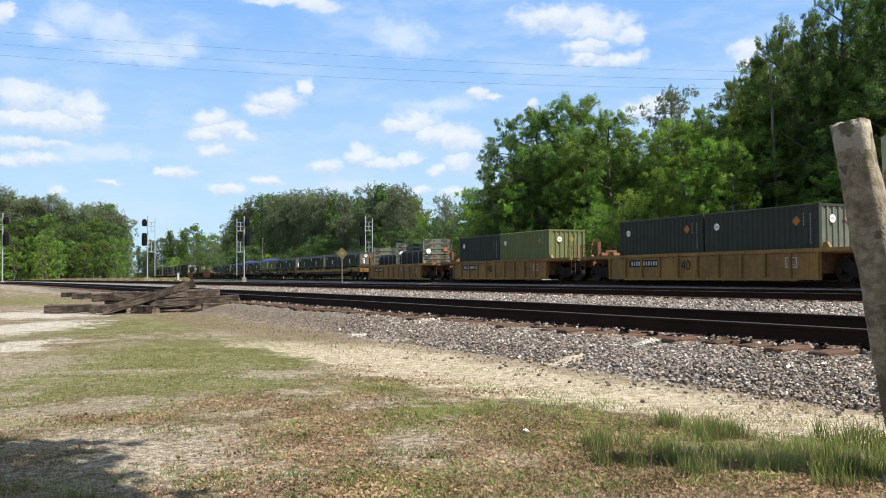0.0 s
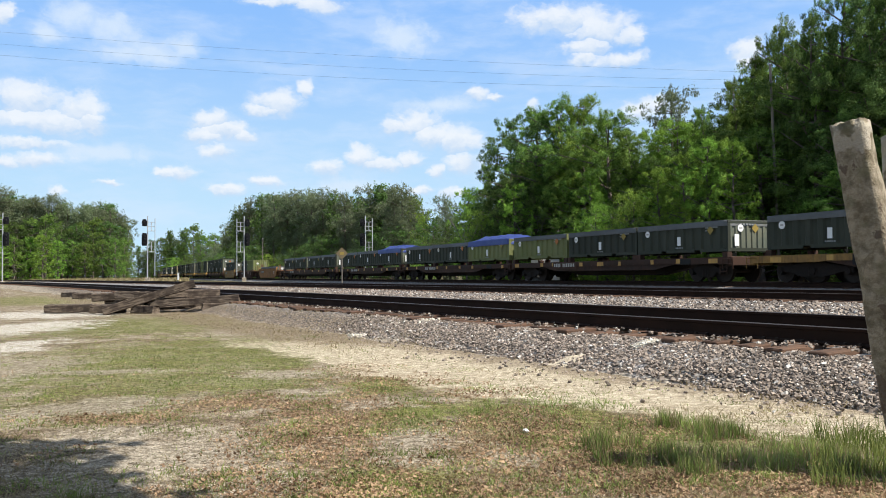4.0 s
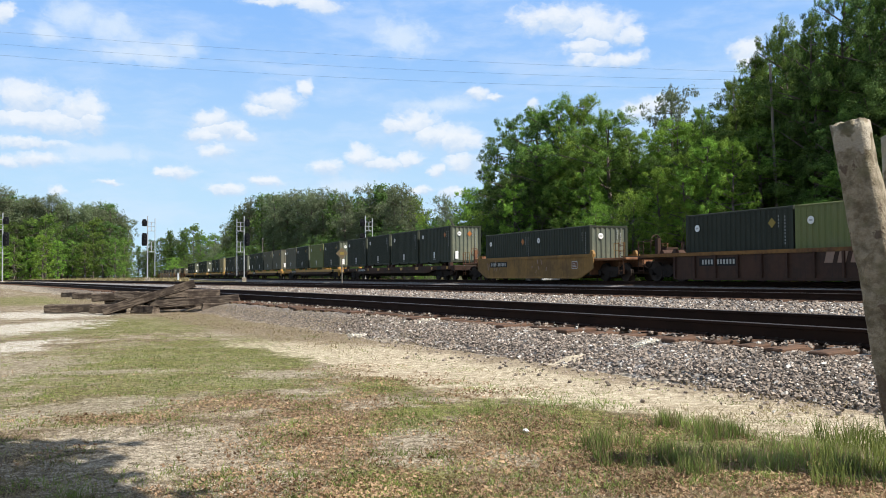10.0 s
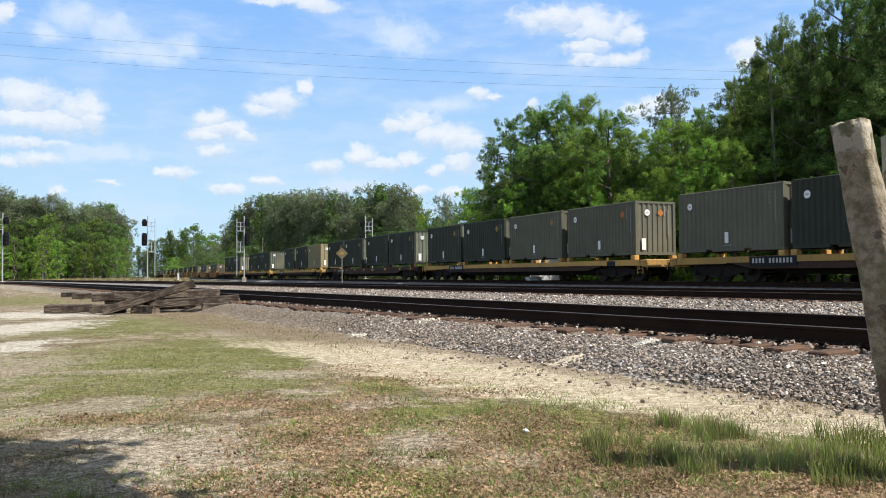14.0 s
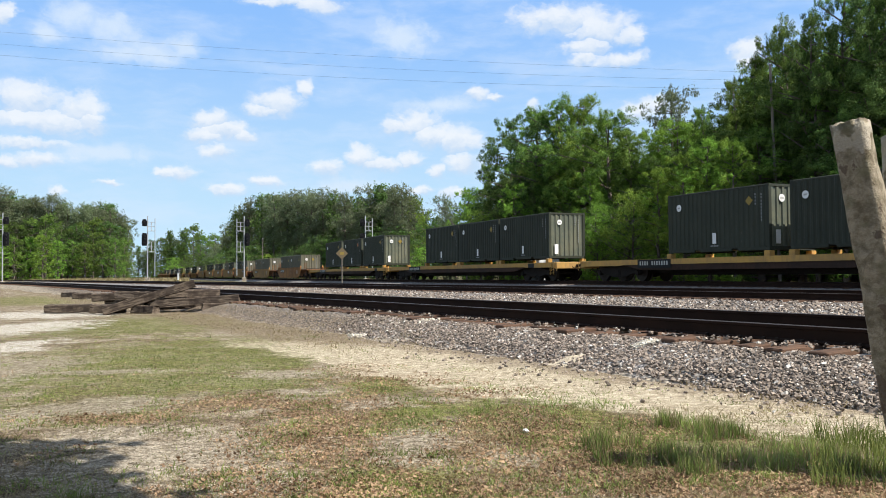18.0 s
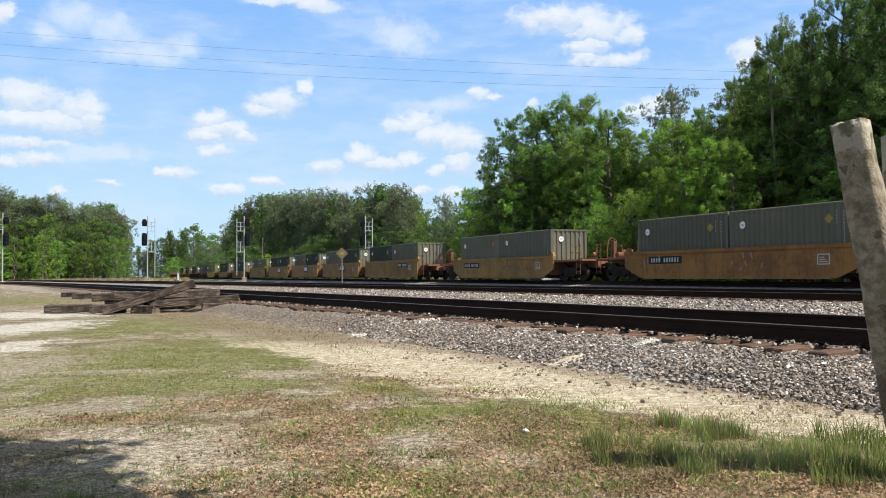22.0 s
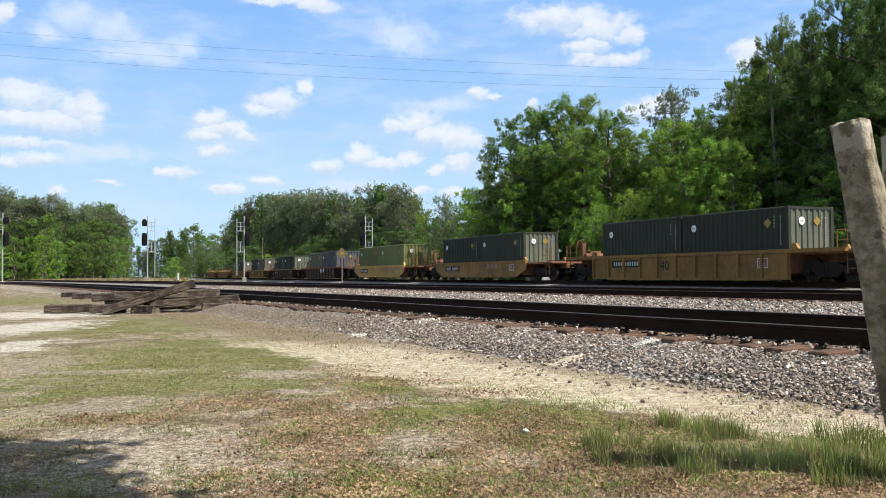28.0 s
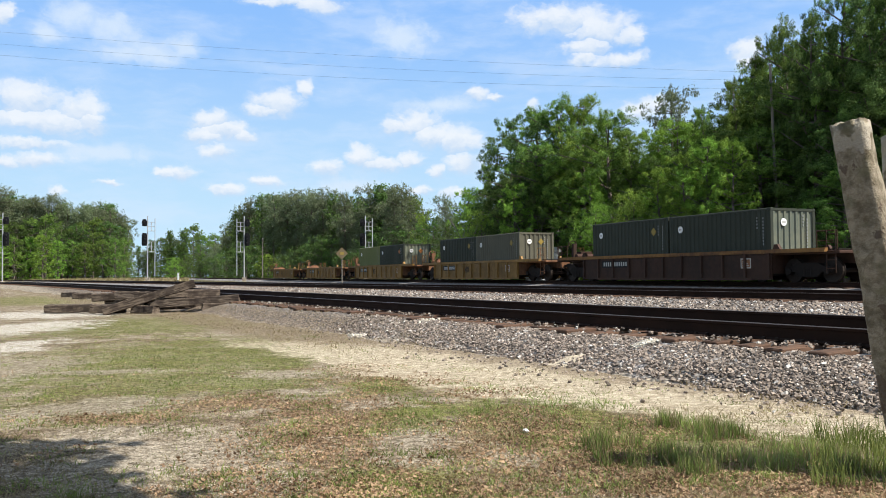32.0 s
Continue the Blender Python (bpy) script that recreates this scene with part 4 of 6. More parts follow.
    # sunlit bushes just behind the train
    for q, y, h, w in ((0.225, 50.5, 5.6, 0.62), (0.182, 55.0, 5.2, 0.6), (0.045, 72.0, 6.0, 0.8)):
        plant("bush", q * y, y, h, w, rng.uniform(0, 360), "bushes along the wood")
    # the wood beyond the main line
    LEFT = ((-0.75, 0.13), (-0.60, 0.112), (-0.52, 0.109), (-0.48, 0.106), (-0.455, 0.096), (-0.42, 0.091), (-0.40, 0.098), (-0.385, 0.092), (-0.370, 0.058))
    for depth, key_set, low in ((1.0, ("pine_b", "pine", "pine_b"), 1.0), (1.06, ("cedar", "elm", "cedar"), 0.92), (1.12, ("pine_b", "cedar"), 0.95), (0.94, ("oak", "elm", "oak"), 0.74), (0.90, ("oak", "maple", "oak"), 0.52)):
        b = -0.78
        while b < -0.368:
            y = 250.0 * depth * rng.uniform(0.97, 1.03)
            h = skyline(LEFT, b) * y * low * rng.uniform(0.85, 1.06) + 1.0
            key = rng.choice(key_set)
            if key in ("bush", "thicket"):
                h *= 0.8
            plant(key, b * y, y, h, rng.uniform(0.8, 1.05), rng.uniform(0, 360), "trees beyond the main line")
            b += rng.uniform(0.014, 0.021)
    # tall tree behind the camera's side whose crown shades the yard
    plant("yard_oak", 1.1, 1.0, 10.0, 1.0, 40, "yard trees")


build_woods()


# ---- the train ----
CACHE = {}


def shared(key, build):
    if key not in CACHE:
        CACHE[key] = build()
    return CACHE[key]


def run(t):
    """Metres that the train has run since the start: it gathers a little speed."""
    ts = (0.0, 1.7, 12.7, 23.0, 32.0)
    vs = (19.33, 19.43, 20.10, 20.17, 20.17)
    d = 0.0
    for i in range(4):
        lo, hi = ts[i], min(ts[i + 1], t)
        if hi <= lo:
            break
        v1 = vs[i] + (vs[i + 1] - vs[i]) * (hi - lo) / (ts[i + 1] - ts[i])
        d += (hi - lo) * (vs[i] + v1) / 2
    return d


MOVERS, WHEELS = [], []


def mover(name, s, z, label, category, group):
    """A thing of the train whose middle stands s metres along the track at the start, z over the rail heads."""
    ob = thing(name, rolling(s, z, 0.0), label, category, group)
    MOVERS.append((ob, s, z))
    return ob


def rolling(s, z, t):
    p, h = train_point(s + run(t))
    return pose(p.x, p.y, TRAIN_HEAD + z, 0, 0, math.degrees(h))


LONG, WIDE = 6.058, 2.438


def wavy_side(x0, x1, z0, z1, y, pitch, depth, out):
    """Trapezoid corrugation in a wall along x; out is the side that it faces."""
    sh = Shape()
    n = max(2, int((x1 - x0) / pitch))
    p = (x1 - x0) / n
    line = []
    for i in range(n):
        a = x0 + i * p
        line += [(a, 0), (a + p * 0.36, 0), (a + p * 0.50, depth), (a + p * 0.86, depth)]
    line.append((x1, 0))
    v = [(x, y - out * d, z0) for x, d in line] + [(x, y - out * d, z1) for x, d in line]
    m = len(line)
    if out < 0:
        return sh.add(v, [(i, i + 1, m + i + 1, m + i) for i in range(m - 1)])
    return sh.add(v, [(i + 1, i, m + i, m + i + 1) for i in range(m - 1)])


def turned(shape):
    """The same shape with x and y changed over, for end walls."""
    shape.v = [(y, x, z) for x, y, z in shape.v]
    shape.f = [tuple(reversed(f)) for f in shape.f]
    return shape


def disc(x, y, z, r, face, n=14):
    """A thin round decal; face 's': on the side at y, 'e': on the end at x."""
    sh = Shape()
    t = 0.006
    if face == "s":
        sh.rod((x, y - t, z), (x, y + t, z), r, n)
    else:
        sh.rod((x - t, y, z), (x + t, y, z), r, n)
    return sh


def container_parts(ob, paint, h, rng, deck):
    """An ISO box: frame, corrugated walls, roof, castings, fork pockets, placards."""
    m = M[paint]
    k = (paint, h)
    hl, hw = LONG / 2, WIDE / 2
    half = h < 2.0

    part("side_panel", shared(("near", k), lambda: wavy_side(-hl + 0.12, hl - 0.12, 0.14, h - 0.08, -hw + 0.012, 0.55 if half else 0.276, 0.075 if half else 0.036, -1).mesh("side_panel", m)), ob)
    part("side_panel", shared(("farside", k), lambda: wavy_side(-hl + 0.12, hl - 0.12, 0.14, h - 0.08, hw - 0.012, 0.276, 0.036, 1).mesh("side_panel", m)), ob)
    # on dark green boxes only this sunward wall takes the lightened paint
    part("end_panel", shared(("front", k), lambda: turned(wavy_side(-hw + 0.14, hw - 0.14, 0.14, h - 0.10, hl - 0.02, 0.27, 0.045, 1)).mesh("end_panel", M["sunlit_faded"] if paint == "D" else m)), ob)

    def doors(side):
        sh = Shape().box(-hl + 0.02, -hl + 0.06, 0.01 if side > 0 else -hw + 0.13, hw - 0.13 if side > 0 else -0.01, 0.14, h - 0.10)
        for yy in (0.32, 0.78):
            sh.rod((-hl - 0.01, side * yy, 0.12), (-hl - 0.01, side * yy, h - 0.1), 0.018, 6)
        return sh.mesh("door", m)
    part("door", shared(("door", 1, k), lambda: doors(1)), ob)
    part("door", shared(("door", -1, k), lambda: doors(-1)), ob)
    part("roof", shared(("roof", k), lambda: Shape().box(-hl + 0.1, hl - 0.1, -hw + 0.05, hw - 0.05, h - 0.06, h - 0.025).mesh("roof", m)), ob)
    part("floor_panel", shared(("floor", k), lambda: Shape().box(-hl + 0.05, hl - 0.05, -hw + 0.08, hw - 0.08, 0.10, 0.15).mesh("floor_panel", m)), ob)
    for sx in (-1, 1):
        for sy in (-1, 1):
            part("corner_post", shared(("post", k, sx, sy), lambda: Shape().box(*sorted((sx * hl - sx * 0.005, sx * hl - sx * 0.13)), *sorted((sy * hw - sy * 0.003, sy * hw - sy * 0.15)), 0.1, h - 0.1).mesh("corner_post", m)), ob)
            for z0 in (0.0, h - 0.118):
                part("corner_casting", shared(("cast", k, sx, sy, z0), lambda: Shape().bevel(*sorted((sx * hl, sx * (hl - 0.178))), *sorted((sy * hw, sy * (hw - 0.162))), z0, z0 + 0.118, 0.01).mesh("corner_casting", m)), ob)
    for sy in (-1, 1):
        part("top_rail", shared(("rail", k, sy), lambda: turned(Shape().prism([(sy * hw - sy * 0.006, h - 0.085), (sy * hw - sy * 0.07, h - 0.085), (sy * hw - sy * 0.07, h - 0.004), (sy * hw - sy * 0.045, h - 0.004), (sy * hw - sy * 0.006, h - 0.034)][::sy], -hl + 0.17, hl - 0.17)).mesh("top_rail", m)), ob)

        def sill():
            sh = Shape()
            cuts = [-hl + 0.17, -1.30, -0.94, 0.94, 1.30, hl - 0.17]
            for i in range(0, 6, 2):
                sh.box(cuts[i], cuts[i + 1], *sorted((sy * hw - sy * 0.008, sy * hw - sy * 0.09)), 0.015, 0.165)
            for i in (1, 3):
                sh.box(cuts[i], cuts[i + 1], *sorted((sy * hw - sy * 0.008, sy * hw - sy * 0.09)), 0.125, 0.165)
            return sh.mesh("bottom_rail", m)
        part("bottom_rail", shared(("sill", k, sy), sill), ob)
    for sx in (-1, 1):
        part("end_rail", shared(("head", k, sx), lambda: Shape().box(*sorted((sx * hl - sx * 0.005, sx * hl - sx * 0.09)), -hw + 0.16, hw - 0.16, h - 0.115, h - 0.01).mesh("end_rail", m)), ob)
        part("end_rail", shared(("foot", k, sx), lambda: Shape().box(*sorted((sx * hl - sx * 0.005, sx * hl - sx * 0.09)), -hw + 0.16, hw - 0.16, 0.015, 0.16).mesh("end_rail", m)), ob)
    # placards and stencils
    y = -hw - 0.004
    zt = h - (0.62 if not half else 0.38)
    part("round_placard", shared(("round", h), lambda: disc(-hl + 0.75, y, zt, 0.155, "s").mesh("round_placard", M["white"])), ob, "round white placard")
    part("placard_mark", shared(("mark", h), lambda: Shape().box(-hl + 0.67, -hl + 0.83, y - 0.010, y - 0.005, zt - 0.035, zt + 0.035).mesh("placard_mark", M["faded"])), ob, "dark mark on the placard")
    part("placard_mark", shared(("mark_e", h), lambda: Shape().box(hl + 0.009, hl + 0.013, -0.61, -0.43, zt + 0.01, zt + 0.09).mesh("placard_mark", M["faded"])), ob, "dark mark on the placard")
    part("round_placard", shared(("round_e", h), lambda: disc(hl + 0.004, -0.52, zt + 0.05, 0.16, "e").mesh("round_placard", M["white"])), ob, "round white placard")
    if rng.random() < 0.65:
        tone = "amber" if rng.random() < 0.5 else "orange"
        part("diamond_placard", shared(("dia", h, tone), lambda: Shape().prism([(hl - 1.05, zt - 0.2), (hl - 0.85, zt), (hl - 1.05, zt + 0.2), (hl - 1.25, zt)], y - 0.005, y + 0.004).mesh("diamond_placard", M[tone])), ob, "diamond hazard placard")
        part("diamond_placard", shared(("dia_e", h, tone), lambda: turned(Shape().prism([(0.30, zt - 0.15), (0.50, zt + 0.05), (0.30, zt + 0.25), (0.10, zt + 0.05)], hl - 0.002, hl + 0.007)).mesh("diamond_placard", M[tone])), ob, "diamond hazard placard")
    if deck:
        zl = 0.36 if not half else 0.34
        hh = 0.46 if not half else 0.40
        part("label_plate", shared(("plate", h), lambda: Shape().box(-0.16, 0.06, y - 0.004, y + 0.004, zl, zl + hh).mesh("label_plate", M["white"])), ob, "white paper label")
        part("label_plate", shared(("plate_e", h), lambda: Shape().box(hl - 0.002, hl + 0.008, -hw + 0.36, -hw + 0.60, zl - 0.1, zl + hh).mesh("label_plate", M["white"])), ob, "white paper label")

        def caption():
            sh = Shape()
            for i in range(5):
                sh.box(-0.28 + i * 0.1, -0.28 + i * 0.1 + 0.07, y - 0.003, y + 0.004, zl - 0.13, zl - 0.07)
            return sh.mesh("stencil", M["grey_decal"])
        tagged(part("stencil", shared(("cap", h), caption), ob), kind="stuff")

    def marks():
        sh = Shape()
        if half:
            for row in range(2):
                for i in range(7 - 3 * row):
                    sh.box(hl - 1.35 + i * 0.11, hl - 1.35 + i * 0.11 + 0.08, y - 0.003, y + 0.004, h - 0.30 - row * 0.12, h - 0.24 - row * 0.12)
        else:
            for i in range(9):
                sh.box(hl - 0.42, hl - 0.37, y - 0.003, y + 0.004, h - 0.45 - i * 0.13, h - 0.37 - i * 0.13)
            for i in range(4):
                sh.box(hl - 0.74, hl - 0.69, y - 0.003, y + 0.004, h - 0.42 - i * 0.13, h - 0.34 - i * 0.13)
        return sh.mesh("stencil", M["grey_decal"])
    tagged(part("stencil", shared(("marks", h), marks), ob), kind="stuff")

    def marks_end():
        sh = Shape()
        if half:
            for i in range(6):
                sh.box(hl - 0.002, hl + 0.006, -0.55 + i * 0.16, -0.55 + i * 0.16 + 0.11, h - 0.20, h - 0.13)
        else:
            for i in range(11):
                sh.box(hl - 0.002, hl + 0.006, 0.72, 0.78, h - 0.48 - i * 0.125, h - 0.40 - i * 0.125)
            for i in range(4):
                sh.box(hl - 0.002, hl + 0.006, 0.50, 0.56, h - 0.34 - i * 0.125, h - 0.26 - i * 0.125)
        return sh.mesh("stencil", M["grey_decal"])
    tagged(part("stencil", shared(("marks_e", h), marks_end), ob), kind="stuff")


TALL, HALF = 2.66, 1.33
PAINT_WORDS = {"D": "dark green", "G": "faded green", "O": "light olive", "T": "tan", "N": "slate-grey"}


def add_container(front, z, paint, kind, rng, deck, where):
    s = front - LONG / 2
    h = HALF if kind in ("half", "low", "bluetop") else TALL
    words = PAINT_WORDS[paint]
    if kind == "low":
        ob = mover("half_height_container", s, z, f"{words} half-height steel container with grey cover {where}", "container", "containers on the train")
    elif kind == "bluetop":
        ob = mover("half_height_container", s, z, f"{words} half-height container under a blue tarpaulin {where}", "container", "containers on the train")
    elif kind == "half":
        ob = mover("half_height_container", s, z, f"{words} half-height steel container with round placard {where}", "container", "containers on the train")
    else:
        ob = mover("shipping_container", s, z, f"{words} corrugated steel shipping container {where}", "container", "containers on the train")
    container_parts(ob, paint, h, rng, deck)
    if kind in ("half", "low"):
        part("cover", shared("lid", lambda: cover_mesh(0.03, M["lid"], 0.24)), ob, "grey fabric cover")
    if kind == "bluetop":
        part("cover", shared("bluelid", lambda: cover_mesh(0.36, M["blue_tarp"], 0.34)), ob, "blue tarpaulin")
    return ob


def cover_mesh(rise, mat, skirt=0.05):
    """A sheet over the top of an open container, sagging between its bows."""
    nx, ny = 24, 10
    verts = []
    for i in range(nx + 1):
        for j in range(ny + 1):
            x = -LONG / 2 + 0.03 + (LONG - 0.06) * i / nx
            y = -WIDE / 2 - 0.015 + (WIDE + 0.03) * j / ny
            edge = min(i, nx - i, 3) / 3 * min(j, ny - j, 3) / 3
            z = HALF + 0.012 + rise * edge * (0.75 + 0.25 * math.sin(i * 1.5)) + (0.02 if rise > 0.1 else 0.003) * noise.noise((x * 1.4, y * 1.4, rise * 9))
            verts.append((x, y, z))
    faces = [(i * (ny + 1) + j, (i + 1) * (ny + 1) + j, (i + 1) * (ny + 1) + j + 1, i * (ny + 1) + j + 1) for i in range(nx) for j in range(ny)]
    n = len(verts)
    rim = [i * (ny + 1) for i in range(nx + 1)]
    verts += [(verts[k][0], verts[k][1] - 0.012, HALF - skirt - 0.006 * math.sin(k * 0.9)) for k in rim]
    faces += [(n + i, n + i + 1, rim[i + 1], rim[i]) for i in range(nx)]
    m = len(verts)
    rim = [nx * (ny + 1) + j for j in range(ny + 1)]
    verts += [(verts[k][0] + 0.015, verts[k][1], HALF - skirt) for k in rim]
    faces += [(m + j, m + j + 1, rim[j + 1], rim[j]) for j in range(ny)]
    return mesh_from("cover", verts, faces, mat, True)


# running gear
def wheelset_mesh():
    sh = Shape()
    for sy in (-1, 1):
        sh.rod((0, sy * 0.69, 0), (0, sy * 0.80, 0), 0.457, 22)
        sh.rod((0, sy * 0.66, 0), (0, sy * 0.69, 0), 0.485, 22)
        sh.rod((0, sy * 0.80, 0), (0, sy * 1.05, 0), 0.095, 8)
    sh.rod((0, -0.66, 0), (0, 0.66, 0), 0.085, 8)
    for sy in (-1, 1):
        for i in range(6):
            t = i * math.pi / 3
            sh.rod((math.cos(t) * 0.26, sy * 0.798, math.sin(t) * 0.26), (math.cos(t) * 0.26, sy * 0.812, math.sin(t) * 0.26), 0.05, 6)
    return sh.mesh("wheelset", M["wheel"])


def side_frame_mesh(axles):
    sh = Shape()
    half = 0.89 if axles == 2 else 1.55
    sh.prism([(-half - 0.22, 0.56), (-half + 0.2, 0.62), (-0.45, 0.74), (0.45, 0.74), (half - 0.2, 0.62), (half + 0.22, 0.56), (half + 0.2, 0.38), (half - 0.25, 0.40),
              (0.4, 0.20), (-0.4, 0.20), (-half + 0.25, 0.40), (-half - 0.2, 0.38)], -0.06, 0.06)
    for x in ((-0.89, 0.89) if axles == 2 else (-1.55, 0, 1.55)):
        sh.rod((x, -0.12, 0.42), (x, 0.10, 0.42), 0.13, 10)
    for x in (-0.16, 0.0, 0.16):
        sh.rod((x, -0.03, 0.24), (x, -0.03, 0.52), 0.06, 8)
    return sh.mesh("side_frame", M["truck"])


def add_truck(ob, x, axles):
    core = part("bolster", shared("bolster", lambda: Shape().box(-0.2, 0.2, -1.0, 1.0, 0.45, 0.72).mesh("bolster", M["truck"])), ob, at=pose(x, 0, 0))
    for sy in (-1, 1):
        part("side_frame", shared(("frame", axles), lambda: side_frame_mesh(axles)), core, at=pose(0, sy * 1.0, 0))
    for d in ((-0.89, 0.89) if axles == 2 else (-1.55, 0, 1.55)):
        ws = part("wheelset", shared("wheelset", wheelset_mesh), core)
        ws.matrix_parent_inverse = Matrix.Translation((d, 0, 0.457))
        WHEELS.append(ws)


def add_coupler(ob, x, sx):
    part("coupler", shared(("coupler", sx), lambda: Shape().box(*sorted((0, sx * 0.55)), -0.07, 0.07, -0.08, 0.08).bevel(*sorted((sx * 0.5, sx * 0.85)), -0.16, 0.16, -0.14, 0.14, 0.03)
         .rod((sx * 0.1, -0.4, -0.05), (sx * 0.75, -0.25, -0.32), 0.025, 6).mesh("coupler", M["truck"])), ob, at=pose(x, 0, 0.84))


def number_bars(key, x, z, w, hgt, y):
    """Pale bars in place of a running number."""
    def make():
        sh = Shape()
        n = int(w / (hgt * 0.9))
        for i in range(n):
            if i == 4:
                continue
            a = x - w / 2 + i * w / n
            sh.box(a + w / n * 0.15, a + w / n * 0.68, y - 0.012, y - 0.004, z - hgt / 2, z + hgt / 2)
        return sh.mesh("number_stencil", M["faded"])
    return shared(key, make)


def hand_rails(x, y, z, hgt, wide):
    sh = Shape()
    for dx in (0, wide):
        sh.rod((x + dx, y, z), (x + dx, y, z + hgt), 0.018, 6)
    sh.rod((x, y, z + hgt), (x + wide, y, z + hgt), 0.018, 6)
    sh.rod((x, y, z + hgt * 0.5), (x + wide, y, z + hgt * 0.5), 0.014, 6)
    return sh


def ladder(x, y, z0, z1):
    sh = Shape()
    for dx in (-0.2, 0.2):
        sh.rod((x + dx, y, z0), (x + dx, y, z1), 0.018, 6)
    n = max(2, int((z1 - z0) / 0.3))
    for i in range(n):
        z = z0 + (i + 0.5) * (z1 - z0) / n
        sh.rod((x - 0.2, y, z), (x + 0.2, y, z), 0.014, 6)
    return sh


rng_patch = random.Random(19)


def add_flat(front, length, paint, spots, label, axles=3):
    """A long flat car. front: where its deck begins; spots: the fronts of the boxes that it may carry."""
    s = front - length / 2
    ob = mover("flat_car", s, 0.0, label, "railway car", "cars of the train")
    hl = length / 2
    m, key = M[paint], (paint, round(length, 1))
    part("deck", shared(("deck", key), lambda: Shape().box(-hl + 0.25, hl - 0.25, -1.30, 1.30, 0.94, 1.03).mesh("deck", m)), ob)

    def sill(sy):
        y0, y1 = sorted((sy * 1.31, sy * 1.39))
        return Shape().prism([(-hl + 0.2, 1.045), (-hl + 0.2, 0.76), (-hl + 3.4, 0.76), (-hl + 3.7, 0.80), (hl - 3.7, 0.80), (hl - 3.4, 0.76), (hl - 0.2, 0.76), (hl - 0.2, 1.045)], y0, y1).mesh("side_sill", m)

    def belly(sy):
        a = hl - 3.6
        return Shape().prism([(-a, 0.80), (-a + 1.5, 0.54), (a - 1.5, 0.54), (a, 0.80)], *sorted((sy * 1.27, sy * 1.33))).mesh("fish_belly", M["brown"])
    for sy in (-1, 1):
        part("side_sill", shared(("sill", key, sy), lambda: sill(sy)), ob)
        part("fish_belly", shared(("belly", key, sy), lambda: belly(sy)), ob, "dark rusty web under the side sill")
    a = hl - 4.2
    part("centre_sill", shared(("centre", key), lambda: Shape().prism([(-hl + 0.1, 0.94), (-hl + 0.1, 0.66), (-a, 0.60), (-a + 2.0, 0.30), (a - 2.0, 0.30), (a, 0.60), (hl - 0.1, 0.66), (hl - 0.1, 0.94)], -0.36, 0.36).mesh("centre_sill", M["truck"])), ob)
    for sx in (-1, 1):
        part("end_sill", shared(("end", key, sx), lambda: Shape().bevel(*sorted((sx * hl, sx * (hl - 0.28))), -1.36, 1.36, 0.68, 1.06, 0.03).mesh("end_sill", m)), ob)
        add_coupler(ob, sx * hl, sx)
        add_truck(ob, sx * (hl - 2.9 if axles == 3 else hl - 1.9), axles)
        part("grab_iron", shared(("grab", key, sx), lambda: hand_rails(sx * hl - (0.5 if sx > 0 else 0.1), -1.41, 0.55, 0.42, 0.6).mesh("grab_iron", m)), ob)
    part("step", shared(("step", key), lambda: ladder(hl - 0.5, -1.36, 0.35, 0.72).mesh("step", m)), ob)
    # cross ribs under the deck
    for i in range(7):
        x = -a + 2.2 + i * (2 * a - 4.4) / 6
        part("cross_bearer", shared(("bearer", paint), lambda: Shape().prism([(-0.05, 0.93), (0.05, 0.93), (0.05, 0.62), (-0.05, 0.62)], -1.28, 1.28).mesh("cross_bearer", M["truck"])), ob, at=pose(x, 0, 0))
    # container pedestals
    for f in spots:
        for d in (-0.10, -LONG + 0.10):
            x = f + d - s
            for sy in (-1, 1):
                part("pedestal", shared(("ped", paint), lambda: Shape().bevel(-0.15, 0.15, -0.14, 0.14, 0.0, 0.235, 0.015).mesh("pedestal", M["yellow" if paint == "yellow" else "brown"])), ob, at=pose(x, sy * 1.14, 1.03))
    if paint != "yellow":
        for i in range(9):
            x = -hl + 1.2 + i * (2 * hl - 2.4) / 8 + rng_patch.uniform(-0.6, 0.6)
            w = rng_patch.choice((0.22, 0.3, 0.55))
            part("reflector_patch", shared(("patch", w), lambda: Shape().box(-w / 2, w / 2, -1.398, -1.391, 0.80, 1.0).mesh("reflector_patch", M["yellow"])), ob, "yellow paint patch", at=pose(x, 0, rng_patch.uniform(-0.03, 0.02)))
    part("number_plate", shared(("plate", key), lambda: Shape().box(-hl + 4.9, -hl + 7.3, -1.400, -1.392, 0.64, 1.035).mesh("number_plate", M["black" if paint != "brown" else "brown"])), ob, "dark plate")
    tagged(part("number_stencil", number_bars(("num", key), -hl + 6.1, 0.86, 2.1, 0.19, -1.400), ob, "pale bars"), kind="stuff")
    part("data_plate", shared(("data", key), lambda: Shape().box(hl - 3.2, hl - 2.5, -1.400, -1.392, 0.76, 1.0).mesh("data_plate", M["black"])), ob, "dark square plate")
    return ob


def text_mesh(body, size, mat):
    cu = bpy.data.curves.new("lettering", "FONT")
    cu.body, cu.size, cu.extrude, cu.align_x = body, size, 0.004, "CENTER"
    ob = bpy.data.objects.new("lettering", cu)
    scene.collection.objects.link(ob)
    me = bpy.data.meshes.new_from_object(ob.evaluated_get(bpy.context.evaluated_depsgraph_get()))
    bpy.data.objects.remove(ob)
    me.materials.clear()
    me.materials.append(mat)
    return me


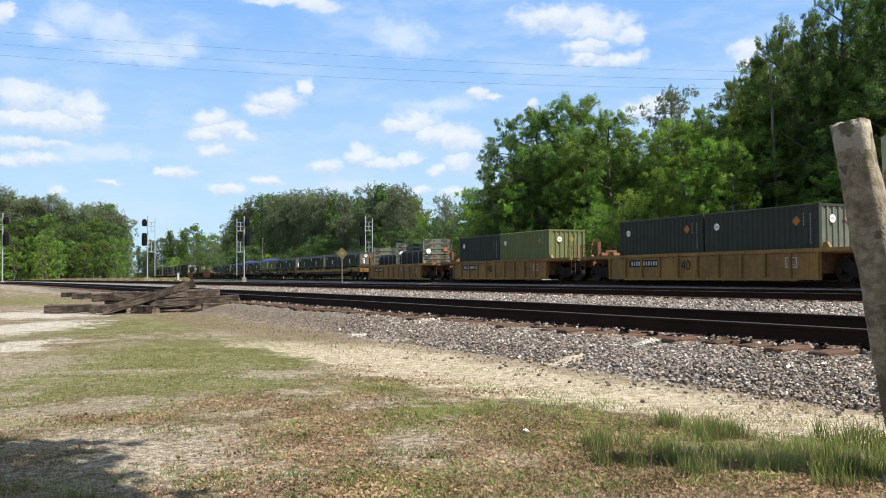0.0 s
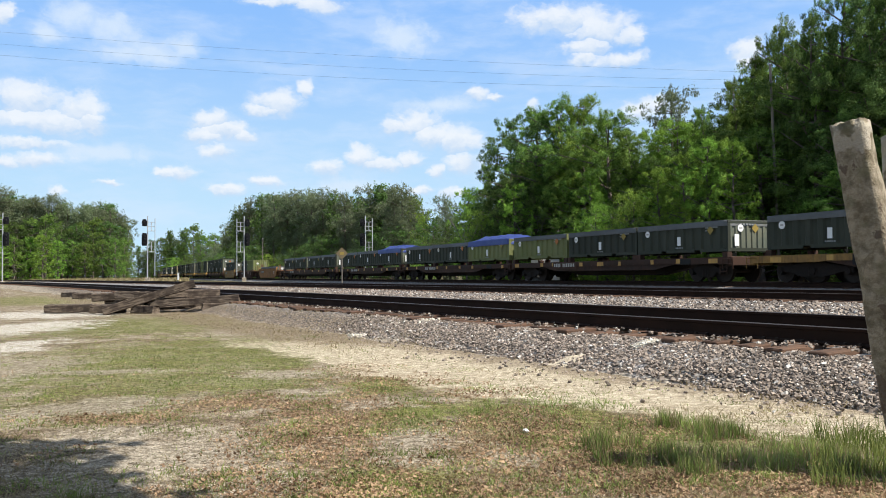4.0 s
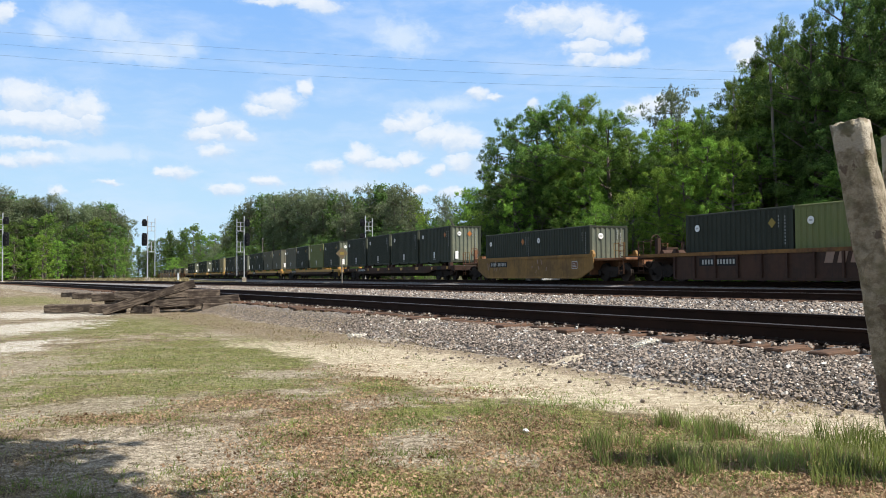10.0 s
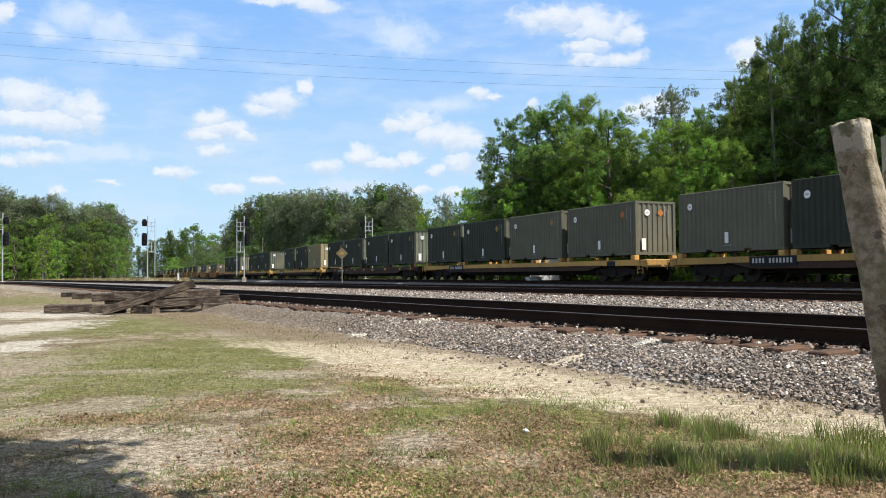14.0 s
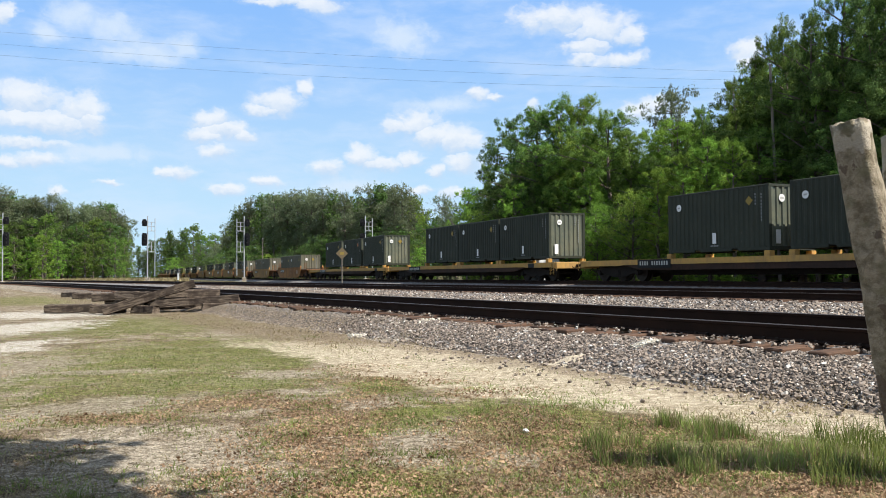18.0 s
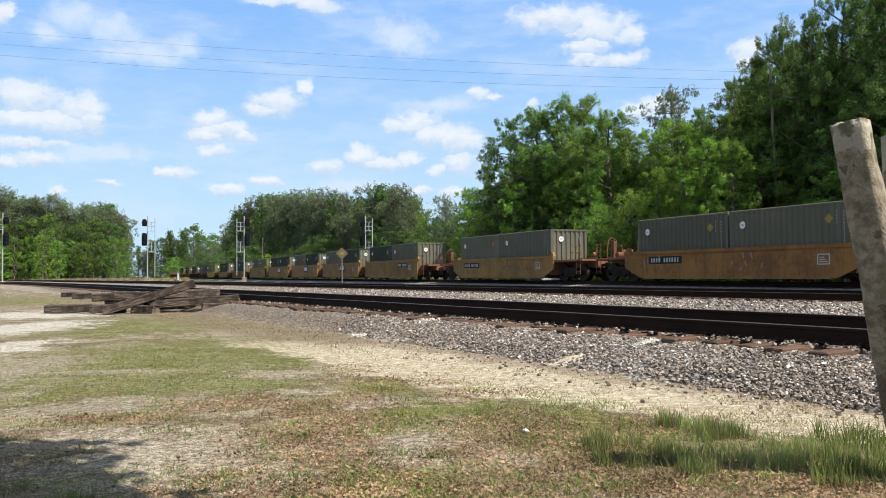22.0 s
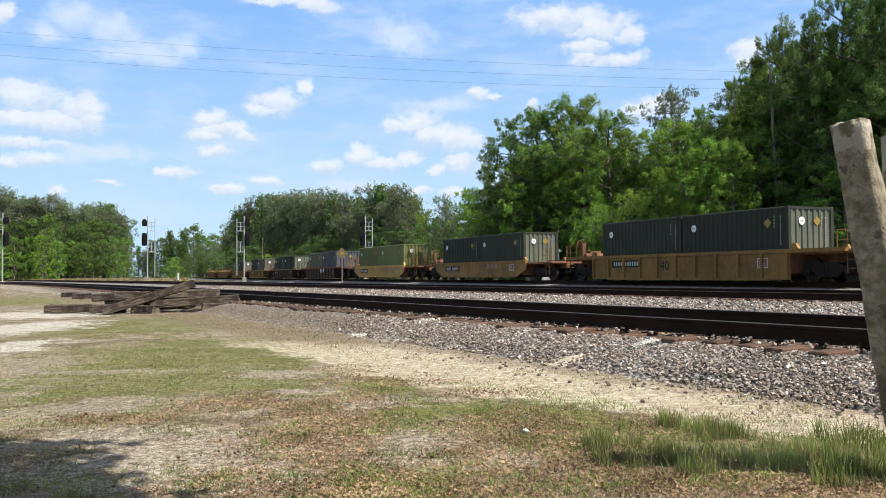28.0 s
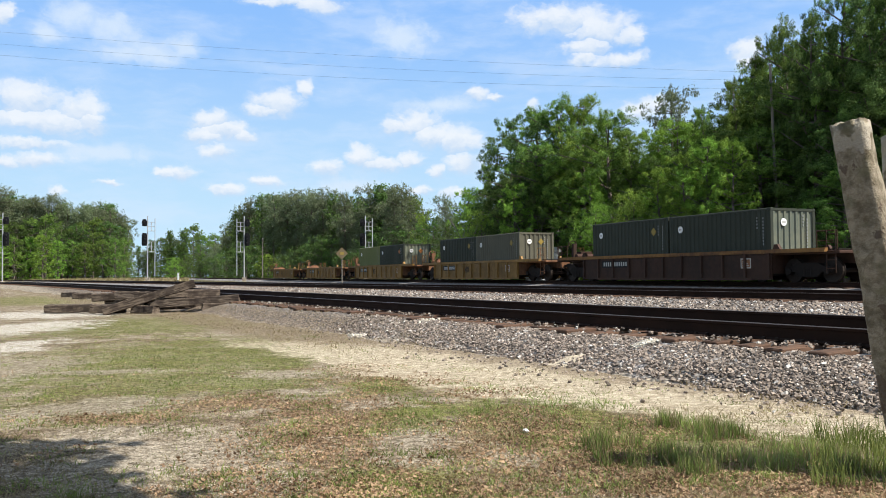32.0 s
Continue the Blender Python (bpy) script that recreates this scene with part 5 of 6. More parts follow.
def add_well(front, length, paint, style, label, logo, seed, linked=(False, False)):
    """A well car: deep side walls, end platforms over the trucks, railings and ladders. style: ribbed, smooth, low or straight."""
    s = front - length / 2
    ob = mover("well_car", s, 0.0, label, "railway car", "cars of the train")
    hl, wl = length / 2, 6.30
    m, key = M[paint], (paint, style, round(length, 1))
    top = {"ribbed": 1.28, "smooth": 1.42, "low": 1.22, "straight": 1.62}[style]
    bot = {"ribbed": 0.10, "smooth": 0.16, "low": 0.22, "straight": 0.20}[style]
    yo = 1.46
    worn_end = M["end_rust" if paint in ("ochre", "rust", "yellow") else "brown"]

    def side(sy):
        y0, y1 = sorted((sy * (yo - 0.05), sy * yo))
        if style in ("smooth", "low"):
            o = [(-wl - 0.5, top - 0.02), (-wl - 0.5, 0.66), (-wl + 0.7, bot), (wl - 0.7, bot), (wl + 0.5, 0.66), (wl + 0.5, top - 0.02)]
        elif style == "straight":
            o = [(-wl - 0.35, top), (-wl - 0.35, bot), (wl + 0.35, bot), (wl + 0.35, top)]
        else:
            o = [(-wl - 0.35, top - 0.16), (-wl - 0.35, bot), (wl + 0.10, bot), (wl + 0.10, top - 0.16)]
        return Shape().prism(o, y0, y1).mesh("side_panel", m)
    for sy in (-1, 1):
        part("side_panel", shared(("wside", key, sy), lambda: side(sy)), ob)
        ext = hl - 0.5 if style == "ribbed" else wl + (0.5 if style in ("smooth", "low") else 0.35)
        part("top_chord", shared(("chord", key, sy), lambda: Shape().box(-ext, ext, *sorted((sy * (yo - 0.14), sy * (yo + 0.05))), top - 0.15, top).mesh("top_chord", M["old_chord"] if paint == "brown" else m)), ob)
        part("bottom_chord", shared(("low", key, sy), lambda: Shape().box(-wl + 0.95, wl - 0.95, *sorted((sy * (yo - 0.16), sy * (yo + 0.03))), bot - 0.03, bot + 0.08).mesh("bottom_chord", m)), ob)
        if style == "ribbed":
            for i in range(11):
                x = -wl - 0.2 + i * (2 * wl + 0.2) / 10
                part("rib", shared(("rib", paint), lambda: Shape().prism([(-0.05, bot + 0.08), (0.05, bot + 0.08), (0.05, top - 0.15), (-0.05, top - 0.15)], -0.055, 0.055).mesh("rib", m)), ob, at=pose(x, sy * (yo + 0.035), 0))
    part("well_floor", shared(("wfloor", key), lambda: Shape().box(-wl, wl, -1.30, 1.30, 0.26, 0.33).mesh("well_floor", M["truck"])), ob)
    for sx in (-1, 1):
        x0, x1 = sorted((sx * (wl + 0.1), sx * hl))
        plat = 1.18 if style != "low" else 1.10
        part("platform", shared(("plat", key, sx), lambda: Shape().bevel(x0, x1, -1.32 if style != "straight" else -1.0, 1.32 if style != "straight" else 1.0, plat - 0.12, plat, 0.02).box(x0, x1, -0.3, 0.3, 0.72, plat - 0.12).mesh("platform", worn_end)), ob)
        part("bulkhead", shared(("bulk", key, sx), lambda: Shape().box(*sorted((sx * (wl + 0.02), sx * (wl + 0.09))), -1.38, 1.38, 0.34, plat).mesh("bulkhead", worn_end)), ob)
        if not linked[0 if sx > 0 else 1]:
            add_coupler(ob, sx * hl, sx)
        if sx < 0 or not linked[0]:
            add_truck(ob, sx * (hl - 1.65 if not linked[0 if sx > 0 else 1] else hl + 0.0), 2)
        for sy in (-1, 1):
            part("railing", shared(("hrail", key, sx, sy), lambda: hand_rails(sx * (hl - 0.1) - (0.9 if sx > 0 else 0.0), sy * 1.30, plat, 0.72, 0.9).mesh("railing", m)), ob)
            part("ladder", shared(("wladder", key, sx, sy), lambda: ladder(sx * (hl - 0.32), sy * 1.36, 0.36, plat + 0.75).mesh("ladder", worn_end)), ob)
            part("corner_guide", shared(("guide", key, sx, sy), lambda: Shape().prism([(sx * (wl + 0.12), top - 0.02), (sx * (wl + 0.5), top - 0.02), (sx * (wl + 0.36), top + 0.2), (sx * (wl + 0.2), top + 0.2)], *sorted((sy * 1.30, sy * 1.44))).mesh("corner_guide", m)), ob)
        part("cross_walk", shared(("walkway", key, sx), lambda: Shape().box(*sorted((sx * (hl - 0.05), sx * (hl - 0.45))), -1.28, 1.28, plat + 0.02, plat + 0.06).mesh("cross_walk", M["truck"])), ob)
    # brake gear stands on the trailing end
    part("brake_stand", shared(("brake", key), lambda: Shape().box(-hl + 0.75, -hl + 0.95, -0.85, -0.65, 1.18, 2.05).box(-hl + 0.66, -hl + 1.1, -0.45, 0.25, 1.18, 1.62).rod((-hl + 1.35, -0.95, 1.32), (-hl + 1.35, 0.35, 1.32), 0.16, 10).mesh("brake_stand", worn_end)), ob)

    def wheel():
        sh = Shape()
        c = Vector((-hl + 0.70, -0.75, 1.95))
        for i in range(14):
            t0, t1 = 2 * math.pi * i / 14, 2 * math.pi * (i + 1) / 14
            sh.rod(c + Vector((0, math.cos(t0), math.sin(t0))) * 0.27, c + Vector((0, math.cos(t1), math.sin(t1))) * 0.27, 0.025, 5)
        for i in range(3):
            t0 = math.pi * i / 3
            d = Vector((0, math.cos(t0), math.sin(t0))) * 0.27
            sh.rod(c - d, c + d, 0.016, 5)
        return sh.mesh("brake_wheel", worn_end)
    part("brake_wheel", shared(("bwheel", key), wheel), ob)
    y = -yo - 0.004
    zc = (top + bot) / 2 - 0.05
    zn = top - 0.43
    nx = -wl + 2.5 if style != "straight" else wl - 3.0
    if logo != "big":
        part("number_plate", shared(("wnp", key), lambda: Shape().box(nx - 1.15, nx + 1.15, y - 0.006, y + 0.003, zn - 0.17, zn + 0.17).mesh("number_plate", M["black"])), ob, "dark plate")
        tagged(part("number_stencil", number_bars(("wnum", key), nx, zn, 2.0, 0.2, y - 0.002), ob, "pale bars"), kind="stuff")
    if logo == "forty":
        part("lettering", shared(("forty", "x"), lambda: text_mesh("40", 0.62, M["black"])), ob, "black stencilled 40", at=pose(-0.9, y - 0.003, zc - 0.12, 90, 0, 0))
    if logo in ("big", "faint"):
        x = 1.0 if logo == "big" else 2.4
        if logo == "big" and paint != "brown":
            part("emblem_plate", shared(("lp", key), lambda: Shape().box(x - 0.95, x + 0.95, y - 0.006, y + 0.003, zc - 0.06, zc + 0.62).mesh("emblem_plate", M["black"])), ob, "dark plate")

        def emblem():
            sh = Shape()
            for i in (-1, 0, 1):
                k = x + i * 0.56
                sh.prism([(k - 0.24, zc + 0.08), (k + 0.12, zc + 0.08), (k + 0.24, zc + 0.50), (k - 0.12, zc + 0.50)], y - 0.016, y - 0.006)
            return sh.mesh("emblem", M["white"] if logo == "big" else M["smear"])
        part("emblem", shared(("emb", key, logo), emblem), ob, "white block emblem" if logo == "big" else "faded block emblem")
    if style == "smooth":
        def smears():
            sh, r = Shape(), random.Random(6)
            for i in range(16):
                x = r.choice((-wl + 1.0, 0.2)) + r.uniform(0, 1.9)
                z = r.uniform(zc - 0.3, zc + 0.35)
                w, q = r.uniform(0.04, 0.10), r.uniform(0.12, 0.34)
                k = r.uniform(-0.15, 0.15)
                sh.prism([(x, z), (x + w, z), (x + w + k, z + q), (x + k, z + q)], y - 0.0045 - 0.0002 * i, y + 0.003)
            return sh.mesh("overspray", M["smear"])
        tagged(part("overspray", shared(("smear", key), smears), ob, "faded pinkish overspray"), kind="stuff")
    def data_frame():
        sh, x0, x1, z0, z1 = Shape(), wl - 1.55, wl - 1.0, zc - 0.08, zc + 0.32
        for box in ((x0, x1, z0, z0 + 0.04), (x0, x1, z1 - 0.04, z1), (x0, x0 + 0.04, z0 + 0.04, z1 - 0.04), (x1 - 0.04, x1, z0 + 0.04, z1 - 0.04)):
            sh.box(box[0], box[1], y - 0.008, y - 0.001, box[2], box[3])
        for i in range(3):
            sh.box(x0 + 0.1, x1 - 0.1 - 0.07 * i, y - 0.008, y - 0.001, z0 + 0.09 + i * 0.08, z0 + 0.125 + i * 0.08)
        return sh.mesh("data_frame", M["faded"])
    part("data_plate", shared(("wdata", key), lambda: Shape().box(wl - 1.56, wl - 0.99, y - 0.001, y + 0.003, zc - 0.09, zc + 0.33).mesh("data_plate", M["end_rust"])), ob, "dark square plate")
    tagged(part("data_frame", shared(("wframe", key), data_frame), ob, "pale outlined data panel"), kind="stuff")
    return ob


def add_flat_racks(front, z):
    """Folded flat racks: slatted end walls, with sheeted loads between them."""
    walls = (front, front - 6.05, front - 12.1)
    for i, f in enumerate(walls):
        h = (2.05, 1.95, 1.75)[i]
        ob = mover("flat_rack", f - 0.15, z + 0.78, "camouflage-painted slatted end wall of a flat rack", "flat rack", "flat racks on the train")
        for k in range(5):
            part("slat", shared(("slat", i), lambda: Shape().bevel(-0.06, 0.06, -1.15, 1.15, 0.0, h / 5 - 0.05, 0.02).mesh("slat", M["camo"])), ob, at=pose(0, 0, k * h / 5 + 0.05))
        for sy in (-1, 1):
            part("upright", shared(("upr", i, sy), lambda: Shape().box(-0.09, 0.09, *sorted((sy * 1.15, sy * 1.22)), 0.0, h + 0.05).mesh("upright", M["camo"])), ob)
        if i < 2:
            part("round_placard", shared(("rackround", i), lambda: disc(0.08, -0.75, h * 0.55, 0.2, "e").mesh("round_placard", M["white"])), ob, "round white placard")
            part("diamond_placard", shared(("rackdia", i), lambda: disc(0.08, 0.7, h * 0.62, 0.2, "e", 4).mesh("diamond_placard", M["orange"])), ob, "orange placard")
    for f, L, h in ((front - 0.45, 4.9, 1.25), (front - 6.5, 4.4, 1.05)):
        ob = mover("sheeted_load", f - L / 2, z + 0.74, "load under a black tarpaulin on a flat rack", "load", "flat racks on the train")
        nx, ny = 18, 10
        v, fc = [], []
        sec = [(-1.16, 0.0), (-1.18, h * 0.45), (-1.14, h * 0.9), (-0.95, h), (-0.4, h * 1.04), (0.4, h * 1.03), (0.95, h), (1.14, h * 0.9), (1.18, h * 0.45), (1.16, 0.0)]
        for i in range(nx + 1):
            x = -L / 2 + L * i / nx
            for j, (y, zz) in enumerate(sec):
                w = 0.05 * noise.noise((x * 1.3, y * 1.7, zz * 1.5 + f))
                v.append((x + w, y + w, max(0.0, zz * (0.93 if i in (0, nx) else 1) + w)))
        n = len(sec)
        fc = [(i * n + j, i * n + j + 1, (i + 1) * n + j + 1, (i + 1) * n + j) for i in range(nx) for j in range(n - 1)]
        fc += [tuple(range(n - 1, -1, -1)), tuple(nx * n + j for j in range(n))]
        part("tarpaulin", mesh_from("tarpaulin", v, fc, M["tarp"], True), ob)
        for q in range(4):
            x = -L / 2 + 0.5 + q * (L - 1.0) / 3
            part("strap", shared(("strap", round(h, 2)), lambda: Shape().box(-0.025, 0.025, -1.24, -1.225, 0.0, h * 0.9).mesh("strap", M["grey_decal"])), ob, at=pose(x, 0, 0))


def build_train():
    rng = random.Random(8)
    on_deck, in_well = 1.275, 0.30
    W = "in a well car"
    F = "on a flat car"

    def wells(front, paint, style, boxes, logo, label, over=3.3, length=None, linked=(False, False)):
        add_well(front + over, length or 12.24 + 2 * over, paint, style, label, logo, int(-front), linked)
        f = front
        for b, kind in boxes:
            add_container(f, in_well + (0.07 if kind == "low" else 0.0), b, kind, rng, False, W)
            f -= 6.14

    def flats(front, paint, boxes, label, over=1.1, length=27.7, axles=3):
        add_flat(front + over, length, paint, [front + b[0] for b in boxes], label, axles)
        for d, b, kind in boxes:
            add_container(front + d, on_deck, b, kind, rng, True, F)

    rib = "weathered yellow ribbed-side well car"
    smooth = "weathered yellow smooth-side well car"
    brown_rib = "rusty brown ribbed-side well car"
    yflat, bflat = "yellow long flat car with dark trucks", "rusty brown long flat car with dark trucks"
    full = "full"
    wells(1.65, "ochre", "ribbed", (("D", full), ("D", full)), "forty", rib)
    wells(-17.28, "ochre", "ribbed", (("O", full), ("D", full)), "forty", rib, over=3.1)
    add_well(-36.34 + 3.1, 18.44, "ochre", "ribbed", rib, "faint", 3)
    add_flat_racks(-36.34, 0.335)
    flats(-53.10, "ochre", ((0, "D", "half"), (-6.5, "D", "half"), (-13.6, "D", "half"), (-19.5, "D", "half")), yflat, 0.9, 27.3)
    flats(-80.80, "brown", ((0, "D", "half"), (-6.15, "D", "half"), (-12.4, "O", "half")), bflat, 0.4, 18.9, 2)
    flats(-99.90, "brown", ((0, "O", "bluetop"), (-5.9, "D", "half"), (-11.9, "D", "half")), bflat, 0.4, 18.9, 2)
    flats(-119.10, "brown", ((0, "D", "bluetop"), (-5.95, "D", "half"), (-12.2, "D", "half")), bflat, 0.4, 19.2, 2)
    flats(-139.17, "brown", ((0, "D", "half"), (-6.3, "D", "half"), (-13.4, "D", "half"), (-19.75, "D", "half")), bflat, 0.6, 27.0)
    wells(-170.0, "rust", "smooth", (("D", "low"), ("D", "low")), "plain", "rusty orange-brown smooth-side well car", 3.0)
    wells(-189.73, "brown", "ribbed", (("O", full), ("D", full)), "faint", brown_rib)
    wells(-209.47, "ochre", "smooth", (("D", full), ("D", full)), "plain", smooth)
    flats(-227.36, "brown", ((0, "D", full), (-6.5, "D", full), (-13.2, "D", full), (-19.9, "D", full)), bflat)
    flats(-256.46, "yellow", ((0, "D", full), (-6.5, "O", full), (-13.6, "D", full), (-20.05, "G", full)), yflat)
    flats(-285.72, "yellow", ((0, "G", full), (-6.7, "G", full), (-13.5, "D", full), (-20.1, "D", full)), yflat)
    flats(-314.76, "brown", ((0, "D", full), (-6.4, "D", full), (-13.75, "D", full), (-20.2, "D", full)), bflat)
    flats(-344.13, "yellow", ((0, "T", full), (-6.5, "D", full), (-13.6, "D", full)), yflat)
    flats(-374.25, "yellow", ((0, "D", full), (-6.25, "D", full), (-12.45, "D", full)), yflat)
    flats(-402.63, "yellow", ((0, "D", full), (-6.75, "D", full), (-13.7, "D", full)), yflat)
    wells(-434.45, "rust", "smooth", (("G", full), ("G", full)), "plain", smooth, 3.35)
    wells(-454.68, "ochre", "smooth", (("G", full), ("G", full)), "plain", smooth, 3.4)
    wells(-475.10, "ochre", "straight", (("G", full), ("D", full)), "plain", "yellow straight-side well unit of a joined set", 1.70, 15.68, (False, True))
    for f, pair in ((-490.68, ("D", "G")), (-506.40, ("D", "G")), (-522.10, ("D", "D"))):
        wells(f, "ochre", "straight", ((pair[0], full), (pair[1], full)), "big", "yellow straight-side well unit of a joined set", 1.72, 15.68, (True, True))
    wells(-537.80, "ochre", "straight", (("O", full), ("G", full)), "plain", "yellow straight-side well unit of a joined set", 1.72, 17.2, (True, False))
    wells(-558.38, "ochre", "ribbed", (("D", full), ("D", full)), "forty", rib)
    wells(-578.85, "ochre", "low", (("D", full), ("D", full)), "faint", smooth, 3.4)
    wells(-599.28, "yellow", "low", (("O", full), ("O", full)), "faint", "yellow smooth-side well car", 3.4)
    wells(-619.62, "brown", "ribbed", (("N", full), ("G", full)), "big", brown_rib, 3.3)
    wells(-639.95, "brown", "ribbed", (("D", full), ("D", full)), "none", brown_rib, 3.3)
    wells(-660.05, "ochre", "ribbed", (("G", full), ("D", full)), "forty", rib, 3.3)
    wells(-680.0, "ochre", "ribbed", (("D", full), ("O", full)), "forty", rib, 3.3)
    add_well(-700.0 + 3.3, 18.84, "ochre", "ribbed", "empty weathered yellow ribbed-side well car", "forty", 31)
    add_well(-720.0 + 3.3, 18.84, "ochre", "ribbed", "empty weathered yellow ribbed-side well car", "forty", 32)


build_train()


# ---- things of the place ----
def rough_tie_mesh(seed, length=2.75):
    """An old squared timber with split ends and worn arrises."""
    rng = random.Random(seed)
    sh, v = Shape(), []
    n = 9
    for i in range(n + 1):
        x = -length / 2 + length * i / n
        w = 0.155 + rng.uniform(-0.008, 0.008)
        h = 0.125 + rng.uniform(-0.008, 0.006)
        c = 0.022
        for y, z in ((-w + c, -h), (w - c, -h), (w, -h + c), (w, h - c), (w - c, h), (-w + c, h), (-w, h - c), (-w, -h + c)):
            v.append((x + (rng.uniform(-0.035, 0.035) if i in (0, n) else 0), y + rng.uniform(-0.006, 0.006), z + rng.uniform(-0.006, 0.006)))
    f = [(i * 8 + j, i * 8 + (j + 1) % 8, (i + 1) * 8 + (j + 1) % 8, (i + 1) * 8 + j) for i in range(n) for j in range(8)]
    f += [tuple(range(7, -1, -1)), tuple(n * 8 + j for j in range(8))]
    return sh.add(v, f).mesh("old_tie", M["oldtie"])


def build_tie_pile():
    #         x,     y,    z,  pitch, yaw, length
    rows = ((-8.95, 25.8, 0.47, -17.5, 20, 2.75), (-7.60, 26.0, 0.33, -3.5, 5, 2.62), (-8.06, 27.2, 0.55, 0, 28, 1.7), (-9.62, 27.0, 0.50, 1, -10, 1.7),
            (-10.86, 27.5, 0.45, -2, 20, 1.0), (-10.2, 25.8, 0.13, 0, 12, 1.0), (-9.0, 25.6, 0.11, 2, -20, 0.8), (-7.0, 26.0, 0.16, 0, 15, 0.75),
            (-8.6, 26.7, 0.20, 0, 62, 1.9), (-8.36, 27.0, 0.30, 0, -40, 1.9), (-10.3, 27.4, 0.24, 0, -30, 1.6),
            (-11.75, 26.6, 0.12, 0, 4, 1.35), (-19.4, 44.2, 0.18, 0, -25, 1.1), (-17.9, 42.0, 0.16, 0, 10, 0.9), (-18.5, 43.5, 0.16, 0, -8, 0.8), (-17.2, 43.4, 0.16, 0, 22, 0.6))
    for i, (x, y, z, p, t, length) in enumerate(rows):
        ob = new("old_tie", rough_tie_mesh(i, length))
        ob.matrix_basis = pose(x, y, z, 3 * (i % 3) - 3, p, t)
        tagged(ob, "weathered old railway tie lying in a loose pile" if i < 11 else "old railway tie lying on the ground", "railway tie", "old ties in the yard")


def build_signal(x, y, base, top, flip, label):
    """A two-legged mast with a ladder cage and two dark heads."""
    ob = thing("railway_signal", pose(x, y, base, 0, 0, 14), label, "signal", "railway signals")
    h = top - base
    part("mast", Shape().rod((0, 0, 0), (0, 0, h), 0.085, 10, 0.075).mesh("mast", M["galv"]), ob)
    dx = 1.0 * flip
    part("ladder_leg", Shape().rod((dx, 0, 0.3), (dx, 0, h - 0.35), 0.055, 8).mesh("ladder_leg", M["galv"]), ob)

    def cage(z0, z1):
        sh = Shape()
        for z in (z0, (z0 + z1) / 2, z1):
            sh.rod((0, 0, z), (dx, 0, z), 0.035, 6)
        sh.rod((dx * 0.5, 0, z0), (dx * 0.5, 0, z1), 0.05, 6)
        sh.box(*sorted((dx * 0.1, dx * 0.9)), -0.3, 0.3, z0 - 0.06, z0 - 0.02)
        return sh.mesh("platform", M["galv"])
    for z0, z1 in ((h * 0.76, h * 0.90), (h * 0.42, h * 0.58)):
        part("platform", cage(z0, z1), ob)
    part("foundation", Shape().bevel(-0.3, 0.3, -0.3, 0.3, -0.8, 0.05, 0.04).mesh("foundation", M["ballast"]), ob)
    for z, r in ((h * 0.89, 0.42), (h * 0.62, 0.46)):
        head = part("signal_head", Shape().prism([(-0.30, -0.9), (0.30, -0.9), (0.36, -0.6), (0.36, 0.6), (0.25, 0.9), (-0.25, 0.9), (-0.36, 0.6), (-0.36, -0.6)] if z < h * 0.7 else
                                                 [(-0.3, -0.5), (0.3, -0.5), (0.38, 0.1), (0.2, 0.5), (-0.2, 0.5), (-0.38, 0.1)], -0.12, 0.12).mesh("signal_head", M["signal_black"]), ob, "black signal head", at=pose(-0.42 * flip, -0.05, z))
        for q in ((-0.5, 0.0, 0.5) if z < h * 0.7 else (0.0,)):
            part("hood", Shape().rod((0, -0.12, q), (0, -0.42, q - 0.03), 0.15, 10).mesh("hood", M["signal_black"]), head)


def build_signals():
    build_signal(-41.9, 120.0, 0.95, 9.72, 1, "silver two-head railway signal mast beside the main line")
    build_signal(-28.2, 120.0, 0.85, 9.60, -1, "silver railway signal mast with ladder beside the tracks")
    build_signal(-11.0, 120.0, 0.60, 9.55, 1, "silver railway signal mast behind the train")
    build_signal(-58.3, 112.0, 0.55, 9.70, -1, "silver signal mast at the far end of the yard")


